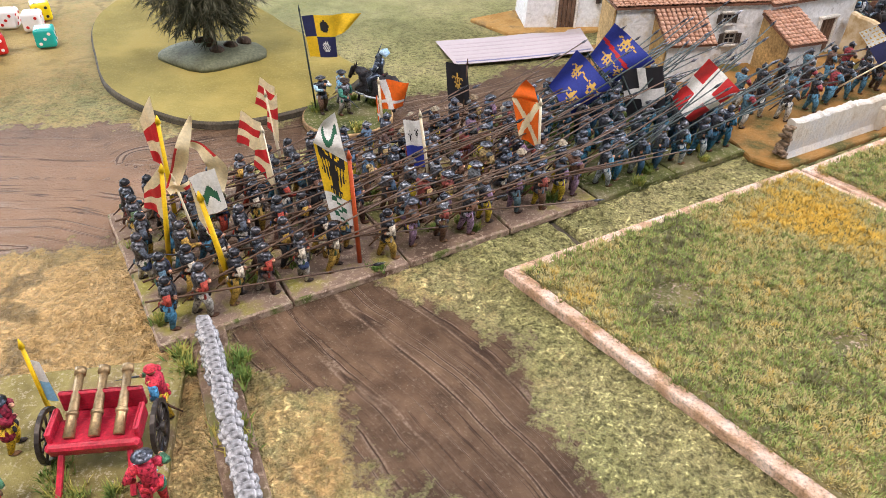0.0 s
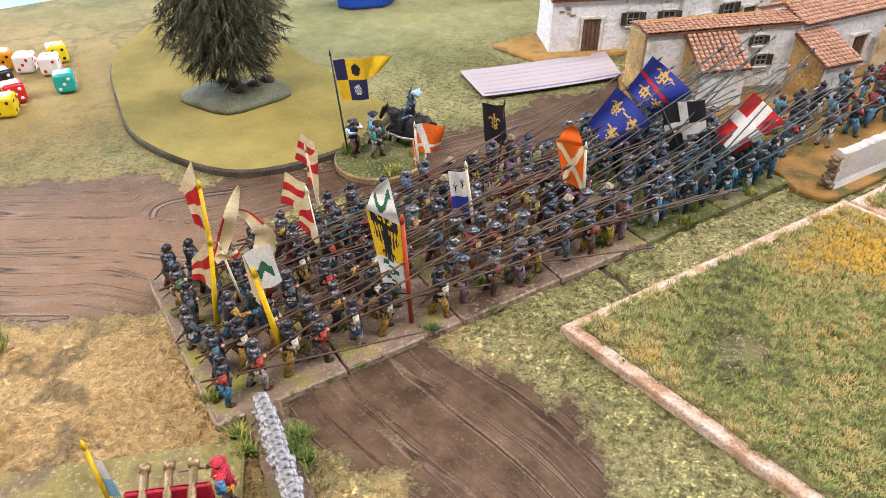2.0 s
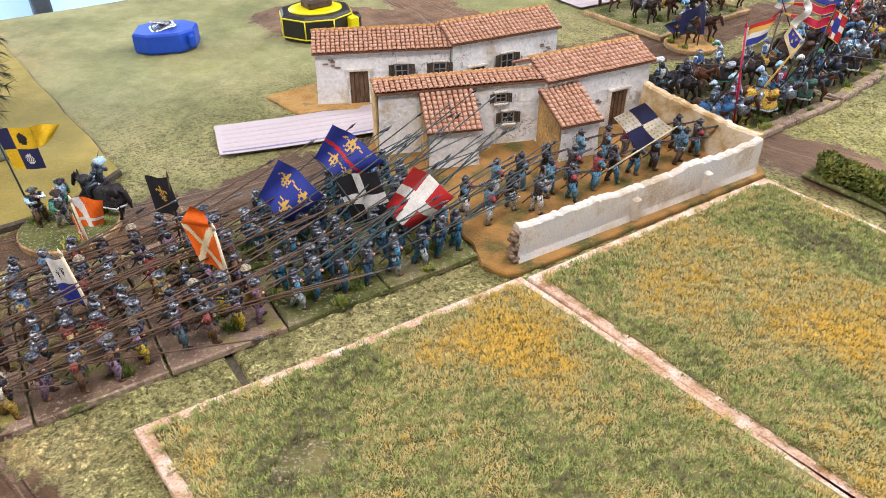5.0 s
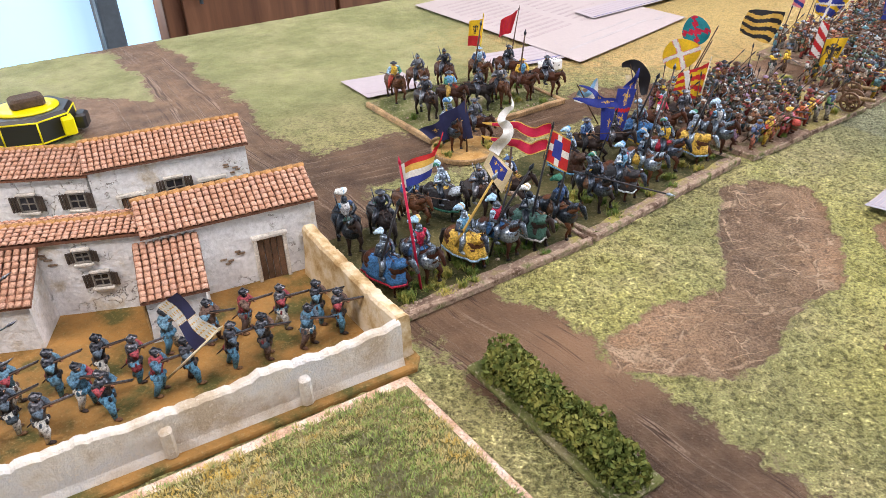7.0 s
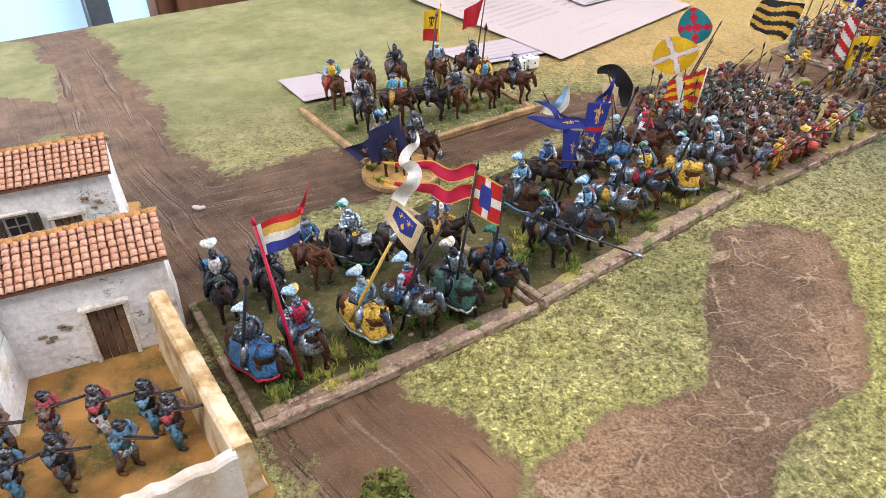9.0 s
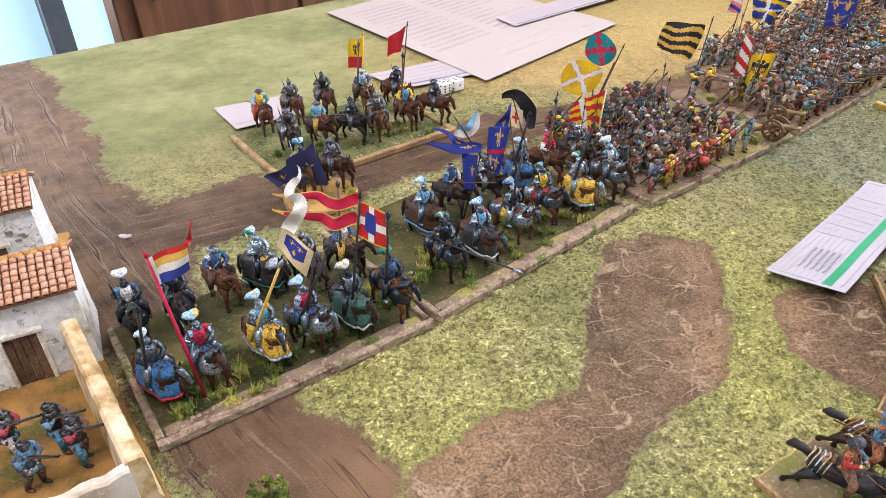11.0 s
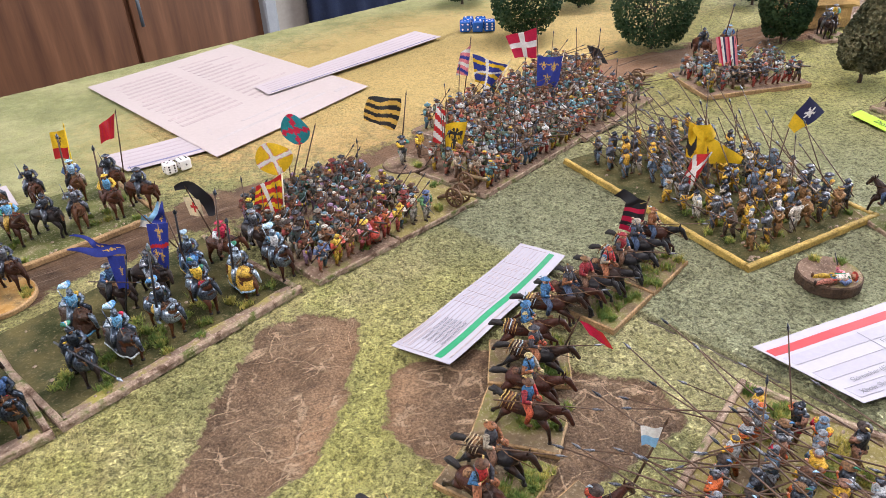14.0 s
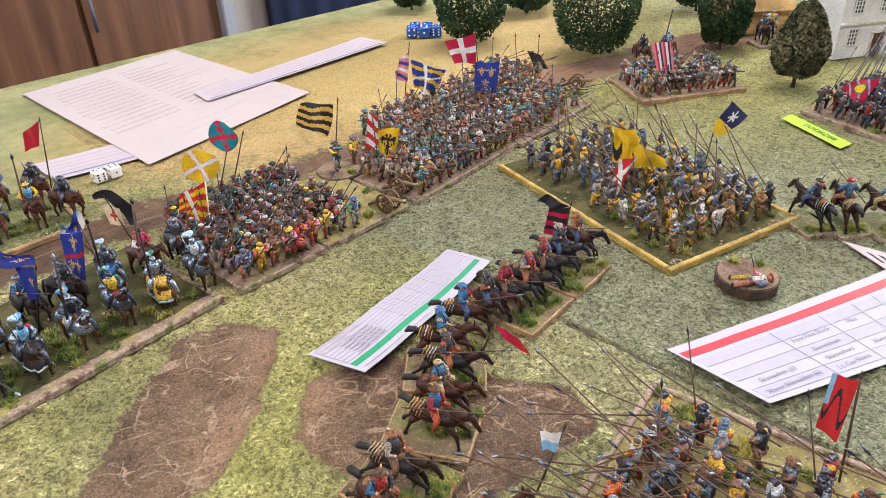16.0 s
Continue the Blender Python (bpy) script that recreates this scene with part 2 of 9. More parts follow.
def ground_mat():
    """Painted and flocked boards: weights of mud, sand and worn patches come from the sheet."""
    m, t, b = nodes_of("battle_board", 0.75, 0, 0.16)
    g = t.nodes.new("ShaderNodeNewGeometry").outputs["Position"]

    def channels(name):
        a = t.nodes.new("ShaderNodeAttribute")
        a.attribute_name = name
        s = t.nodes.new("ShaderNodeSeparateColor")
        link(t, a.outputs["Color"], s.inputs["Color"])
        return s.outputs["Red"], s.outputs["Green"], s.outputs["Blue"], a.outputs["Alpha"]
    mud, sand, patch, smooth = channels("zones")
    side, bright, along, cool = channels("wear")
    _, heap, joint, _ = channels("relief")
    clod = noise_of(t, 820.0, 3.0, 0.6, g)
    crumb = maths(t, "ADD", maths(t, "MULTIPLY", clod, 0.84), maths(t, "MULTIPLY", heap, 0.16))
    fine = noise_of(t, 700.0, 5.0, 0.7, g)
    wide = noise_of(t, 11.0, 4.0, 0.6, g)
    mid = noise_of(t, 60.0, 4.0, 0.65, g)
    green = ramp(t, wide, [(0.30, (0.37, 0.37, 0.165)), (0.46, (0.51, 0.49, 0.22)), (0.58, (0.64, 0.58, 0.29)), (0.72, (0.59, 0.58, 0.225))])
    green = mix(t, maths(t, "MULTIPLY", cool, 0.9), green, (0.40, 0.425, 0.28))
    green = mix(t, maths(t, "MULTIPLY", bright, 0.7), green, (0.68, 0.65, 0.22))
    green = mix(t, 1.0, green, ramp(t, mid, [(0.3, grey(0.84)), (0.7, grey(1.14))]), "MULTIPLY")
    sandc = ramp(t, maths(t, "ADD", maths(t, "MULTIPLY", wide, 0.6), maths(t, "MULTIPLY", mid, 0.4)),
                 [(0.36, (0.34, 0.25, 0.12)), (0.43, (0.58, 0.38, 0.16)), (0.54, (0.74, 0.49, 0.22)), (0.66, (0.84, 0.58, 0.28))])
    split = ramp(t, maths(t, "ABSOLUTE", maths(t, "SUBTRACT", noise_of(t, 9.0, 4.0, 0.6, g), 0.53)), [(0.0, grey(0.8)), (0.010, grey(0.5)), (0.022, grey(0))])
    sandc = mix(t, split, sandc, (0.22, 0.17, 0.09))
    sandc = mix(t, bright, sandc, (0.80, 0.59, 0.24))
    brown = ramp(t, maths(t, "ADD", maths(t, "MULTIPLY", wide, 0.5), maths(t, "MULTIPLY", mid, 0.5)),
                 [(0.34, (0.085, 0.052, 0.033)), (0.47, (0.175, 0.107, 0.066)), (0.64, (0.295, 0.188, 0.116))])
    brown = mix(t, maths(t, "MULTIPLY", bright, 0.75), brown, (0.46, 0.27, 0.155))
    brown = mix(t, patch, brown, mix(t, 1.0, brown, (1.30, 1.38, 1.40), "MULTIPLY"))
    edge = maths(t, "MULTIPLY", maths(t, "SUBTRACT", noise_of(t, 120.0, 5.0, 0.75, g), 0.5), 1.7)
    crust = ramp(t, maths(t, "ADD", mud, edge), [(0.34, grey(0)), (0.46, grey(1)), (0.60, grey(0))])
    mudm = ramp(t, maths(t, "ADD", mud, edge), [(0.42, grey(0)), (0.58, grey(1))])
    sandm = ramp(t, maths(t, "ADD", maths(t, "ADD", sand, maths(t, "MULTIPLY", maths(t, "SUBTRACT", mid, 0.5), 0.6)), maths(t, "MULTIPLY", edge, 0.35)), [(0.20, grey(0)), (0.70, grey(1))])
    flock = mix(t, sandm, green, sandc)
    # dry-brushed crumb tops; the dark gaps add relief shading to the colour
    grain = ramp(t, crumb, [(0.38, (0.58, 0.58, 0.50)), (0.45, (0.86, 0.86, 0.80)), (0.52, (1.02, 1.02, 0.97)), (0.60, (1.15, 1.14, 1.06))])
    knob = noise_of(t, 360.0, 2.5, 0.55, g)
    # shade in the dips between knobs, painted where the bump sinks too
    pit_shade = ramp(t, knob, [(0.38, grey(0.52)), (0.46, grey(0.94)), (0.60, grey(1.08))])
    grain = mix(t, 1.0, grain, pit_shade, "MULTIPLY")
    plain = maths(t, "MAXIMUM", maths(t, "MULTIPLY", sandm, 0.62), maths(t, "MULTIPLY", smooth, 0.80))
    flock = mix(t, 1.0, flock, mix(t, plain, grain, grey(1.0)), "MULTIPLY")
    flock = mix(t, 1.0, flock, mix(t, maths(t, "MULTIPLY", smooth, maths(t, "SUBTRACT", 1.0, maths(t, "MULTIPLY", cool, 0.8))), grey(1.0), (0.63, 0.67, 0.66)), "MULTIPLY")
    col = mix(t, mudm, flock, brown)
    # wheel ruts drawn out along the roads, dry-brushed wrinkles on the mud
    way = t.nodes.new("ShaderNodeCombineXYZ")
    wob = maths(t, "MULTIPLY", maths(t, "SUBTRACT", noise_of(t, 14.0, 3.0, 0.5, g), 0.5), 1.0)
    link(t, maths(t, "ADD", maths(t, "MULTIPLY", side, 10.0), maths(t, "MULTIPLY", wob, 0.8)), way.inputs[0])
    link(t, maths(t, "MULTIPLY", along, 1.5), way.inputs[1])
    streak = maths(t, "ABSOLUTE", maths(t, "SUBTRACT", noise_of(t, 1.0, 1.6, 0.5, way.outputs[0]), 0.5))
    road = maths(t, "SUBTRACT", 1.0, ramp(t, patch, [(0.0, grey(0)), (0.3, grey(1))]))
    some = ramp(t, noise_of(t, 17.0, 3.0, 0.6, g), [(0.38, grey(0)), (0.48, grey(1))])
    onroad = maths(t, "MULTIPLY", maths(t, "MULTIPLY", road, mudm), some)
    rutm = maths(t, "MULTIPLY", ramp(t, streak, [(0.0, grey(1)), (0.006, grey(0))]), onroad)
    lipm = maths(t, "MULTIPLY", ramp(t, streak, [(0.005, grey(0)), (0.011, grey(1)), (0.022, grey(0))]), onroad)
    scr = t.nodes.new("ShaderNodeCombineXYZ")
    link(t, maths(t, "ADD", maths(t, "MULTIPLY", side, 34.0), maths(t, "MULTIPLY", wob, 1.6)), scr.inputs[0])
    link(t, maths(t, "MULTIPLY", along, 6.0), scr.inputs[1])
    scratch = maths(t, "MULTIPLY", maths(t, "MULTIPLY", some, 0.6), maths(t, "MULTIPLY", ramp(t, maths(t, "ABSOLUTE", maths(t, "SUBTRACT", noise_of(t, 1.0, 3.0, 0.6, scr.outputs[0]), 0.52)), [(0.0, grey(1)), (0.02, grey(0))]), maths(t, "MULTIPLY", road, mudm)))
    nick = maths(t, "MULTIPLY", ramp(t, maths(t, "ABSOLUTE", maths(t, "SUBTRACT", noise_of(t, 0.55, 3.0, 0.6, scr.outputs[0]), 0.47)), [(0.0, grey(0.85)), (0.007, grey(0.5)), (0.016, grey(0))]), maths(t, "MULTIPLY", road, mudm))
    nick = maths(t, "MULTIPLY", nick, ramp(t, noise_of(t, 23.0, 2.0, 0.5, g), [(0.42, grey(0)), (0.54, grey(1))]))
    # thin raised folds of dry-brushed paste on the worn patches
    shake = t.nodes.new("ShaderNodeTexNoise")
    link(t, g, shake.inputs["Vector"])
    shake.inputs["Scale"].default_value, shake.inputs["Detail"].default_value = 38.0, 3.0
    warped = t.nodes.new("ShaderNodeVectorMath")
    warped.operation = "MULTIPLY_ADD"
    link(t, shake.outputs["Color"], warped.inputs[0])
    warped.inputs[1].default_value = (0.013, 0.013, 0.0)
    link(t, g, warped.inputs[2])

    def folds(angle, sx, sy, thin, patchy, shift):
        turned = t.nodes.new("ShaderNodeVectorRotate")
        turned.rotation_type = "Z_AXIS"
        turned.inputs["Angle"].default_value = -radians(angle)
        link(t, warped.outputs[0], turned.inputs["Vector"])
        drawn = t.nodes.new("ShaderNodeVectorMath")
        drawn.operation = "MULTIPLY_ADD"
        link(t, turned.outputs[0], drawn.inputs[0])
        drawn.inputs[1].default_value, drawn.inputs[2].default_value = (sx, sy, 0.0), (shift, shift * 1.7, 0.0)
        line = maths(t, "ABSOLUTE", maths(t, "SUBTRACT", noise_of(t, 1.0, 1.2, 0.5, drawn.outputs[0]), 0.5))
        where = t.nodes.new("ShaderNodeVectorMath")
        where.operation = "ADD"
        link(t, g, where.inputs[0])
        where.inputs[1].default_value = (shift, -shift, 0.0)
        on = ramp(t, noise_of(t, patchy, 2.0, 0.5, where.outputs[0]), [(0.50, grey(0)), (0.57, grey(1))])
        return maths(t, "MULTIPLY", on, ramp(t, line, [(0.0, grey(1)), (thin * 0.7, grey(0.8)), (thin * 1.25, grey(0))]))
    crest = folds(16, 16.0, 50.0, 0.013, 20.0, 3.1)
    for k in ((27, 20.0, 52.0, 0.012, 26.0, 7.7), (-35, 26.0, 44.0, 0.010, 28.0, 12.9), (84, 22.0, 46.0, 0.010, 30.0, 21.3), (8, 24.0, 64.0, 0.013, 30.0, 33.1)):
        crest = maths(t, "MAXIMUM", crest, folds(*k))
    crest = maths(t, "MULTIPLY", crest, ramp(t, fine, [(0.40, grey(0.2)), (0.50, grey(1.0))]))
    brush = maths(t, "MULTIPLY", maths(t, "MULTIPLY", crest, patch), mudm)
    hollow = maths(t, "MULTIPLY", maths(t, "MULTIPLY", ramp(t, noise_of(t, 150.0, 4.0, 0.7, g), [(0.36, grey(0.55)), (0.47, grey(0))]), patch), mudm)
    col = mix(t, hollow, col, (0.12, 0.075, 0.05))
    col = mix(t, maths(t, "MULTIPLY", patch, mudm), col, mix(t, 1.0, col, ramp(t, fine, [(0.38, grey(0.58)), (0.5, grey(1.0)), (0.62, grey(1.45))]), "MULTIPLY"))
    col = mix(t, brush, col, (0.78, 0.56, 0.37))
    col = mix(t, maths(t, "MULTIPLY", crust, ramp(t, fine, [(0.4, grey(0.1)), (0.6, grey(0.75))])), col, (0.50, 0.42, 0.24))
    col = mix(t, maths(t, "MULTIPLY", scratch, ramp(t, fine, [(0.4, grey(0.05)), (0.6, grey(0.6))])), col, (0.42, 0.30, 0.22))
    col = mix(t, maths(t, "MULTIPLY", rutm, 0.85), col, (0.05, 0.030, 0.024))
    col = mix(t, nick, col, (0.07, 0.04, 0.028))
    col = mix(t, maths(t, "MULTIPLY", lipm, ramp(t, fine, [(0.38, grey(0.15)), (0.56, grey(1.0))])), col, (0.44, 0.32, 0.235))
    col = mix(t, ramp(t, fine, [(0.58, grey(0)), (0.70, grey(0.42))]), col, (0.60, 0.50, 0.36))
    col = mix(t, joint, col, (0.035, 0.03, 0.02))
    link(t, col, b.inputs["Base Color"])
    link(t, ramp(t, mudm, [(0.0, grey(0.72)), (1.0, grey(0.58))]), b.inputs["Roughness"])
    soft = mix(t, mudm, ramp(t, crumb, [(0.42, grey(0)), (0.56, grey(1.3))]), ramp(t, fine, [(0.3, grey(0.0)), (0.7, grey(0.9))]))
    soft = mix(t, maths(t, "MULTIPLY", plain, 0.95), soft, grey(0.4))
    h = maths(t, "ADD", soft, maths(t, "MULTIPLY", fine, 0.22))
    h = maths(t, "ADD", h, maths(t, "SUBTRACT", maths(t, "MULTIPLY", brush, 1.9), maths(t, "MULTIPLY", hollow, 0.5)))
    h = maths(t, "ADD", h, maths(t, "MULTIPLY", crust, 0.5))
    h = maths(t, "ADD", h, maths(t, "MULTIPLY", maths(t, "SUBTRACT", 1.0, mudm), maths(t, "MULTIPLY", ramp(t, knob, [(0.36, grey(0)), (0.50, grey(0.8)), (0.62, grey(1.0))]), maths(t, "SUBTRACT", 2.0, maths(t, "MULTIPLY", smooth, 1.7)))))
    h = maths(t, "ADD", h, maths(t, "ADD", maths(t, "MULTIPLY", lipm, 0.3), maths(t, "MULTIPLY", scratch, 0.25)))
    h = maths(t, "SUBTRACT", h, maths(t, "ADD", maths(t, "MULTIPLY", rutm, 0.55), maths(t, "MULTIPLY", nick, 0.4)))
    bump(t, b, h, 0.0021, 1.0)
    return m


M_GROUND = ground_mat()


def plaster_mat():
    m, t, b = nodes_of("worn_plaster", 0.85, 0, 0.2)
    g = t.nodes.new("ShaderNodeNewGeometry").outputs["Position"]
    wide = noise_of(t, 38.0, 5.0, 0.7, g)
    fine = noise_of(t, 330.0, 4.0, 0.6, g)
    col = ramp(t, wide, [(0.28, (0.36, 0.28, 0.17)), (0.37, (0.62, 0.57, 0.48)), (0.45, (0.76, 0.76, 0.75)), (0.8, (0.82, 0.84, 0.87))])
    col = mix(t, 1.0, col, ramp(t, fine, [(0.3, grey(0.80)), (0.65, grey(1.05))]), "MULTIPLY")
    split = ramp(t, maths(t, "ABSOLUTE", maths(t, "SUBTRACT", noise_of(t, 70.0, 4.0, 0.6, g), 0.5)), [(0.0, grey(1)), (0.008, grey(0))])
    split = maths(t, "MULTIPLY", split, ramp(t, noise_of(t, 30.0, 2.0, 0.5, g), [(0.52, grey(0)), (0.60, grey(1))]))
    col = mix(t, maths(t, "MULTIPLY", split, 0.8), col, (0.16, 0.12, 0.08))
    link(t, col, b.inputs["Base Color"])
    bump(t, b, maths(t, "SUBTRACT", maths(t, "ADD", fine, wide), split), 0.0009)
    return m


M_PLASTER = plaster_mat()
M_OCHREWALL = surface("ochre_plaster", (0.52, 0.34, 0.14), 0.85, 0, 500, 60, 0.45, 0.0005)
M_BRICK = surface("bare_brick", (0.30, 0.21, 0.14), 0.85, 0, 700, 120, 0.5, 0.0006)


def tile_mat():
    m, t, b = nodes_of("terracotta", 0.72, 0, 0.3)
    info = t.nodes.new("ShaderNodeObjectInfo").outputs["Random"]
    c = t.nodes.new("ShaderNodeNewGeometry").outputs["Position"]
    col = ramp(t, info, [(0.0, (0.48, 0.26, 0.17)), (0.4, (0.53, 0.30, 0.20)), (0.75, (0.58, 0.35, 0.25)), (1.0, (0.50, 0.29, 0.21))])
    col = mix(t, 1.0, col, ramp(t, noise_of(t, 900.0, 4.0, 0.6, c), [(0.3, grey(0.65)), (0.7, grey(1.25))]), "MULTIPLY")
    link(t, col, b.inputs["Base Color"])
    bump(t, b, noise_of(t, 900.0, 3.0, 0.6, c), 0.0003)
    return m


M_TILE = tile_mat()
m_, t_, b_ = nodes_of("cream_ochre_wall", 0.85, 0, 0.2)
g_ = t_.nodes.new("ShaderNodeNewGeometry").outputs["Position"]
link(t_, ramp(t_, noise_of(t_, 70.0, 5.0, 0.65, g_), [(0.36, (0.30, 0.19, 0.08)), (0.46, (0.46, 0.33, 0.17)), (0.56, (0.58, 0.47, 0.31)), (0.7, (0.64, 0.56, 0.44))]), b_.inputs["Base Color"])
bump(t_, b_, noise_of(t_, 300.0, 4.0, 0.6, g_), 0.0008)
M_SIDEWALL = m_
M_DOOR = surface("weathered_door_wood", (0.15, 0.085, 0.05), 0.75, 0, 1200, 120, 0.5, 0.0003)
M_SHUTTER = surface("dark_shutter_wood", (0.075, 0.055, 0.042), 0.7, 0, 1200, 120, 0.5, 0.0003)
M_STONEFRAME = surface("pale_stone", (0.72, 0.68, 0.61), 0.85, 0, 700, 80, 0.35, 0.0004)
M_DARKGLASS = surface("dark_window_glass", (0.02, 0.022, 0.028), 0.2, 0, 300, 40, 0.2, 0.0)
M_STONE = surface("grey_field_stone", (0.42, 0.42, 0.44), 0.85, 0, 420, 160, 0.78, 0.0010)
M_ROCK = surface("pale_rock", (0.40, 0.31, 0.23), 0.85, 0, 500, 70, 0.5, 0.0008)
M_PAPER = surface("white_paper", (0.47, 0.41, 0.395), 0.55, 0, 300, 8, 0.05, 0.0)
M_PINKPAPER = surface("printed_paper", (0.46, 0.41, 0.43), 0.5, 0, 300, 8, 0.06, 0.0)
M_FAINTINK = surface("faint_print", (0.435, 0.365, 0.36), 0.55, 0, 300, 20, 0.15, 0.0)
M_GREYINK = surface("pale_grey_print", (0.46, 0.42, 0.42), 0.55, 0, 300, 20, 0.1, 0.0)
M_PINKINK = surface("pale_red_print", (0.445, 0.385, 0.41), 0.55, 0, 300, 20, 0.1, 0.0)
M_BLUEINK = surface("blue_print", (0.18, 0.18, 0.31), 0.55, 0, 300, 20, 0.2, 0.0)
M_INK = surface("black_ink", (0.05, 0.05, 0.055), 0.55, 0, 300, 20, 0.2, 0.0)
M_LINE = surface("table_rule_print", (0.32, 0.32, 0.36), 0.45, 0, 300, 20, 0.1, 0.0)
M_GREENBAR = surface("green_print", (0.035, 0.30, 0.14), 0.35, 0, 300, 20, 0.1, 0.0)
M_REDBAR = surface("red_print", (0.44, 0.045, 0.055), 0.3, 0, 300, 20, 0.1, 0.0)
M_CARD = surface("laminated_card", (0.43, 0.42, 0.48), 0.22, 0, 300, 8, 0.03, 0.0, 0.5)
M_LAVENDER = surface("lavender_print", (0.40, 0.39, 0.465), 0.2, 0, 300, 8, 0.05, 0.0, 0.6)
M_LIME = surface("lime_card", (0.42, 0.72, 0.05), 0.45, 0, 300, 20, 0.05, 0.0)


def plastic(name, col, rough=0.25):
    return surface(name, col, rough, 0, 200, 30, 0.08, 0.0, 0.5)


M_DIE_WHITE = plastic("white_die", (0.80, 0.78, 0.78))
M_DIE_TEAL = plastic("teal_die", (0.01, 0.38, 0.34))
M_DIE_RED = plastic("red_die", (0.55, 0.02, 0.02))
M_DIE_YELLOW = plastic("yellow_die", (0.78, 0.58, 0.01))
M_DIE_ORANGE = plastic("orange_die", (0.75, 0.28, 0.01))
M_DIE_BLACK = plastic("black_die", (0.02, 0.02, 0.022))
M_DIE_BLUE = plastic("blue_die", (0.01, 0.09, 0.40))
M_BLUEPLASTIC = plastic("blue_plastic", (0.01, 0.07, 0.50), 0.35)
M_BLACKPLASTIC = plastic("black_plastic", (0.015, 0.015, 0.016), 0.4)
M_YELLOWPLASTIC = plastic("yellow_plastic", (0.75, 0.65, 0.0), 0.35)
M_GREYPLASTIC = plastic("grey_plastic", (0.30, 0.31, 0.33), 0.4)
M_REDPAINT = surface("red_painted_wood", (0.50, 0.022, 0.05), 0.42, 0, 900, 120, 0.4, 0.0003)
M_BRASS = surface("bronze_barrel", (0.42, 0.30, 0.16), 0.4, 0.6, 900, 120, 0.4, 0.0002)
M_IRON = surface("dark_iron", (0.06, 0.05, 0.045), 0.45, 0.6, 900, 120, 0.4, 0.0002)
M_GUNWOOD = surface("gun_carriage_wood", (0.16, 0.085, 0.045), 0.6, 0, 900, 120, 0.5, 0.0003)

# ---- mesh building ----


class Shape:
    """Gathers faces of one mesh, in millimetres."""

    def __init__(self):
        self.v, self.f, self.m = [], [], []

    def grid_rings(self, rings, mat, cap=True):
        n, s = len(rings[0]), len(self.v)
        for r in rings:
            self.v.extend(r)
        for a in range(len(rings) - 1):
            for k in range(n):
                q = s + a * n
                self.f.append((q + k, q + (k + 1) % n, q + n + (k + 1) % n, q + n + k))
                self.m.append(mat)
        if cap:
            self.f.append(tuple(s + k for k in reversed(range(n))))
            self.f.append(tuple(s + (len(rings) - 1) * n + k for k in range(n)))
            self.m += [mat, mat]

    def tube(self, pts, radii, mat, n=7, flat=1.0):
        pts = [Vector(p) for p in pts]
        rings, side = [], None
        for k, p in enumerate(pts):
            d = (pts[min(k + 1, len(pts) - 1)] - pts[max(k - 1, 0)]).normalized()
            if side is None:
                side = d.cross(Vector((1, 0.01, 0)) if abs(d.x) < 0.8 else Vector((0, 1, 0.01))).normalized()
            side = (side - d * side.dot(d)).normalized()
            up = d.cross(side)
            r = radii[k] if isinstance(radii, (list, tuple)) else radii
            rings.append([tuple(p + side * (r * math.cos(a)) + up * (r * flat * math.sin(a))) for a in (2 * math.pi * i / n for i in range(n))])
        self.grid_rings(rings, mat)

    def ball(self, c, r, mat, n=8, h=6, turn=None):
        c = Vector(c)
        rings = []
        for j in range(h + 1):
            b = math.pi * (j + 0.04 * (j == 0) - 0.04 * (j == h)) / h
            ring = []
            for i in range(n):
                a = 2 * math.pi * i / n
                q = Vector((r[0] * math.sin(b) * math.cos(a), r[1] * math.sin(b) * math.sin(a), -r[2] * math.cos(b)))
                ring.append(tuple(c + (turn @ q if turn else q)))
            rings.append(ring)
        self.grid_rings(rings, mat)

    def box(self, c, s, mat, turn=None, bevel=0.0):
        """A box with centre c and size s; bevel chamfers the upright edges and the rims."""
        c, (x, y, z) = Vector(c), (s[0] / 2, s[1] / 2, s[2] / 2)
        b = min(bevel, x * 0.9, y * 0.9, z * 0.9)
        if b <= 0:
            loops = [[(-x, -y, -z), (x, -y, -z), (x, y, -z), (-x, y, -z)], [(-x, -y, z), (x, -y, z), (x, y, z), (-x, y, z)]]
        else:
            def oct_(i, zz):
                X, Y = x - i, y - i
                return [(-X + b, -Y, zz), (X - b, -Y, zz), (X, -Y + b, zz), (X, Y - b, zz), (X - b, Y, zz), (-X + b, Y, zz), (-X, Y - b, zz), (-X, -Y + b, zz)]
            loops = [oct_(b, -z), oct_(0, -z + b), oct_(0, z - b), oct_(b, z)]
        self.grid_rings([[tuple(c + (turn @ Vector(p) if turn else Vector(p))) for p in l] for l in loops], mat)

    def disc(self, c, profile, mat, n=14, squash=(1, 1), turn=None):
        """A turned shape: rows of (radius, height)."""
        c = Vector(c)
        rings = []
        for r, z in profile:
            ring = []
            for i in range(n):
                a = 2 * math.pi * i / n
                q = Vector((r * squash[0] * math.cos(a), r * squash[1] * math.sin(a), z))
                ring.append(tuple(c + (turn @ q if turn else q)))
            rings.append(ring)
        self.grid_rings(rings, mat)

    def join(self, other, about, k):
        """Takes over another shape, scaled by k about a point."""
        st, c = len(self.v), Vector(about)
        self.v.extend(tuple(c + (Vector(p) - c) * k) for p in other.v)
        self.f.extend(tuple(st + q for q in f) for f in other.f)
        self.m.extend(other.m)

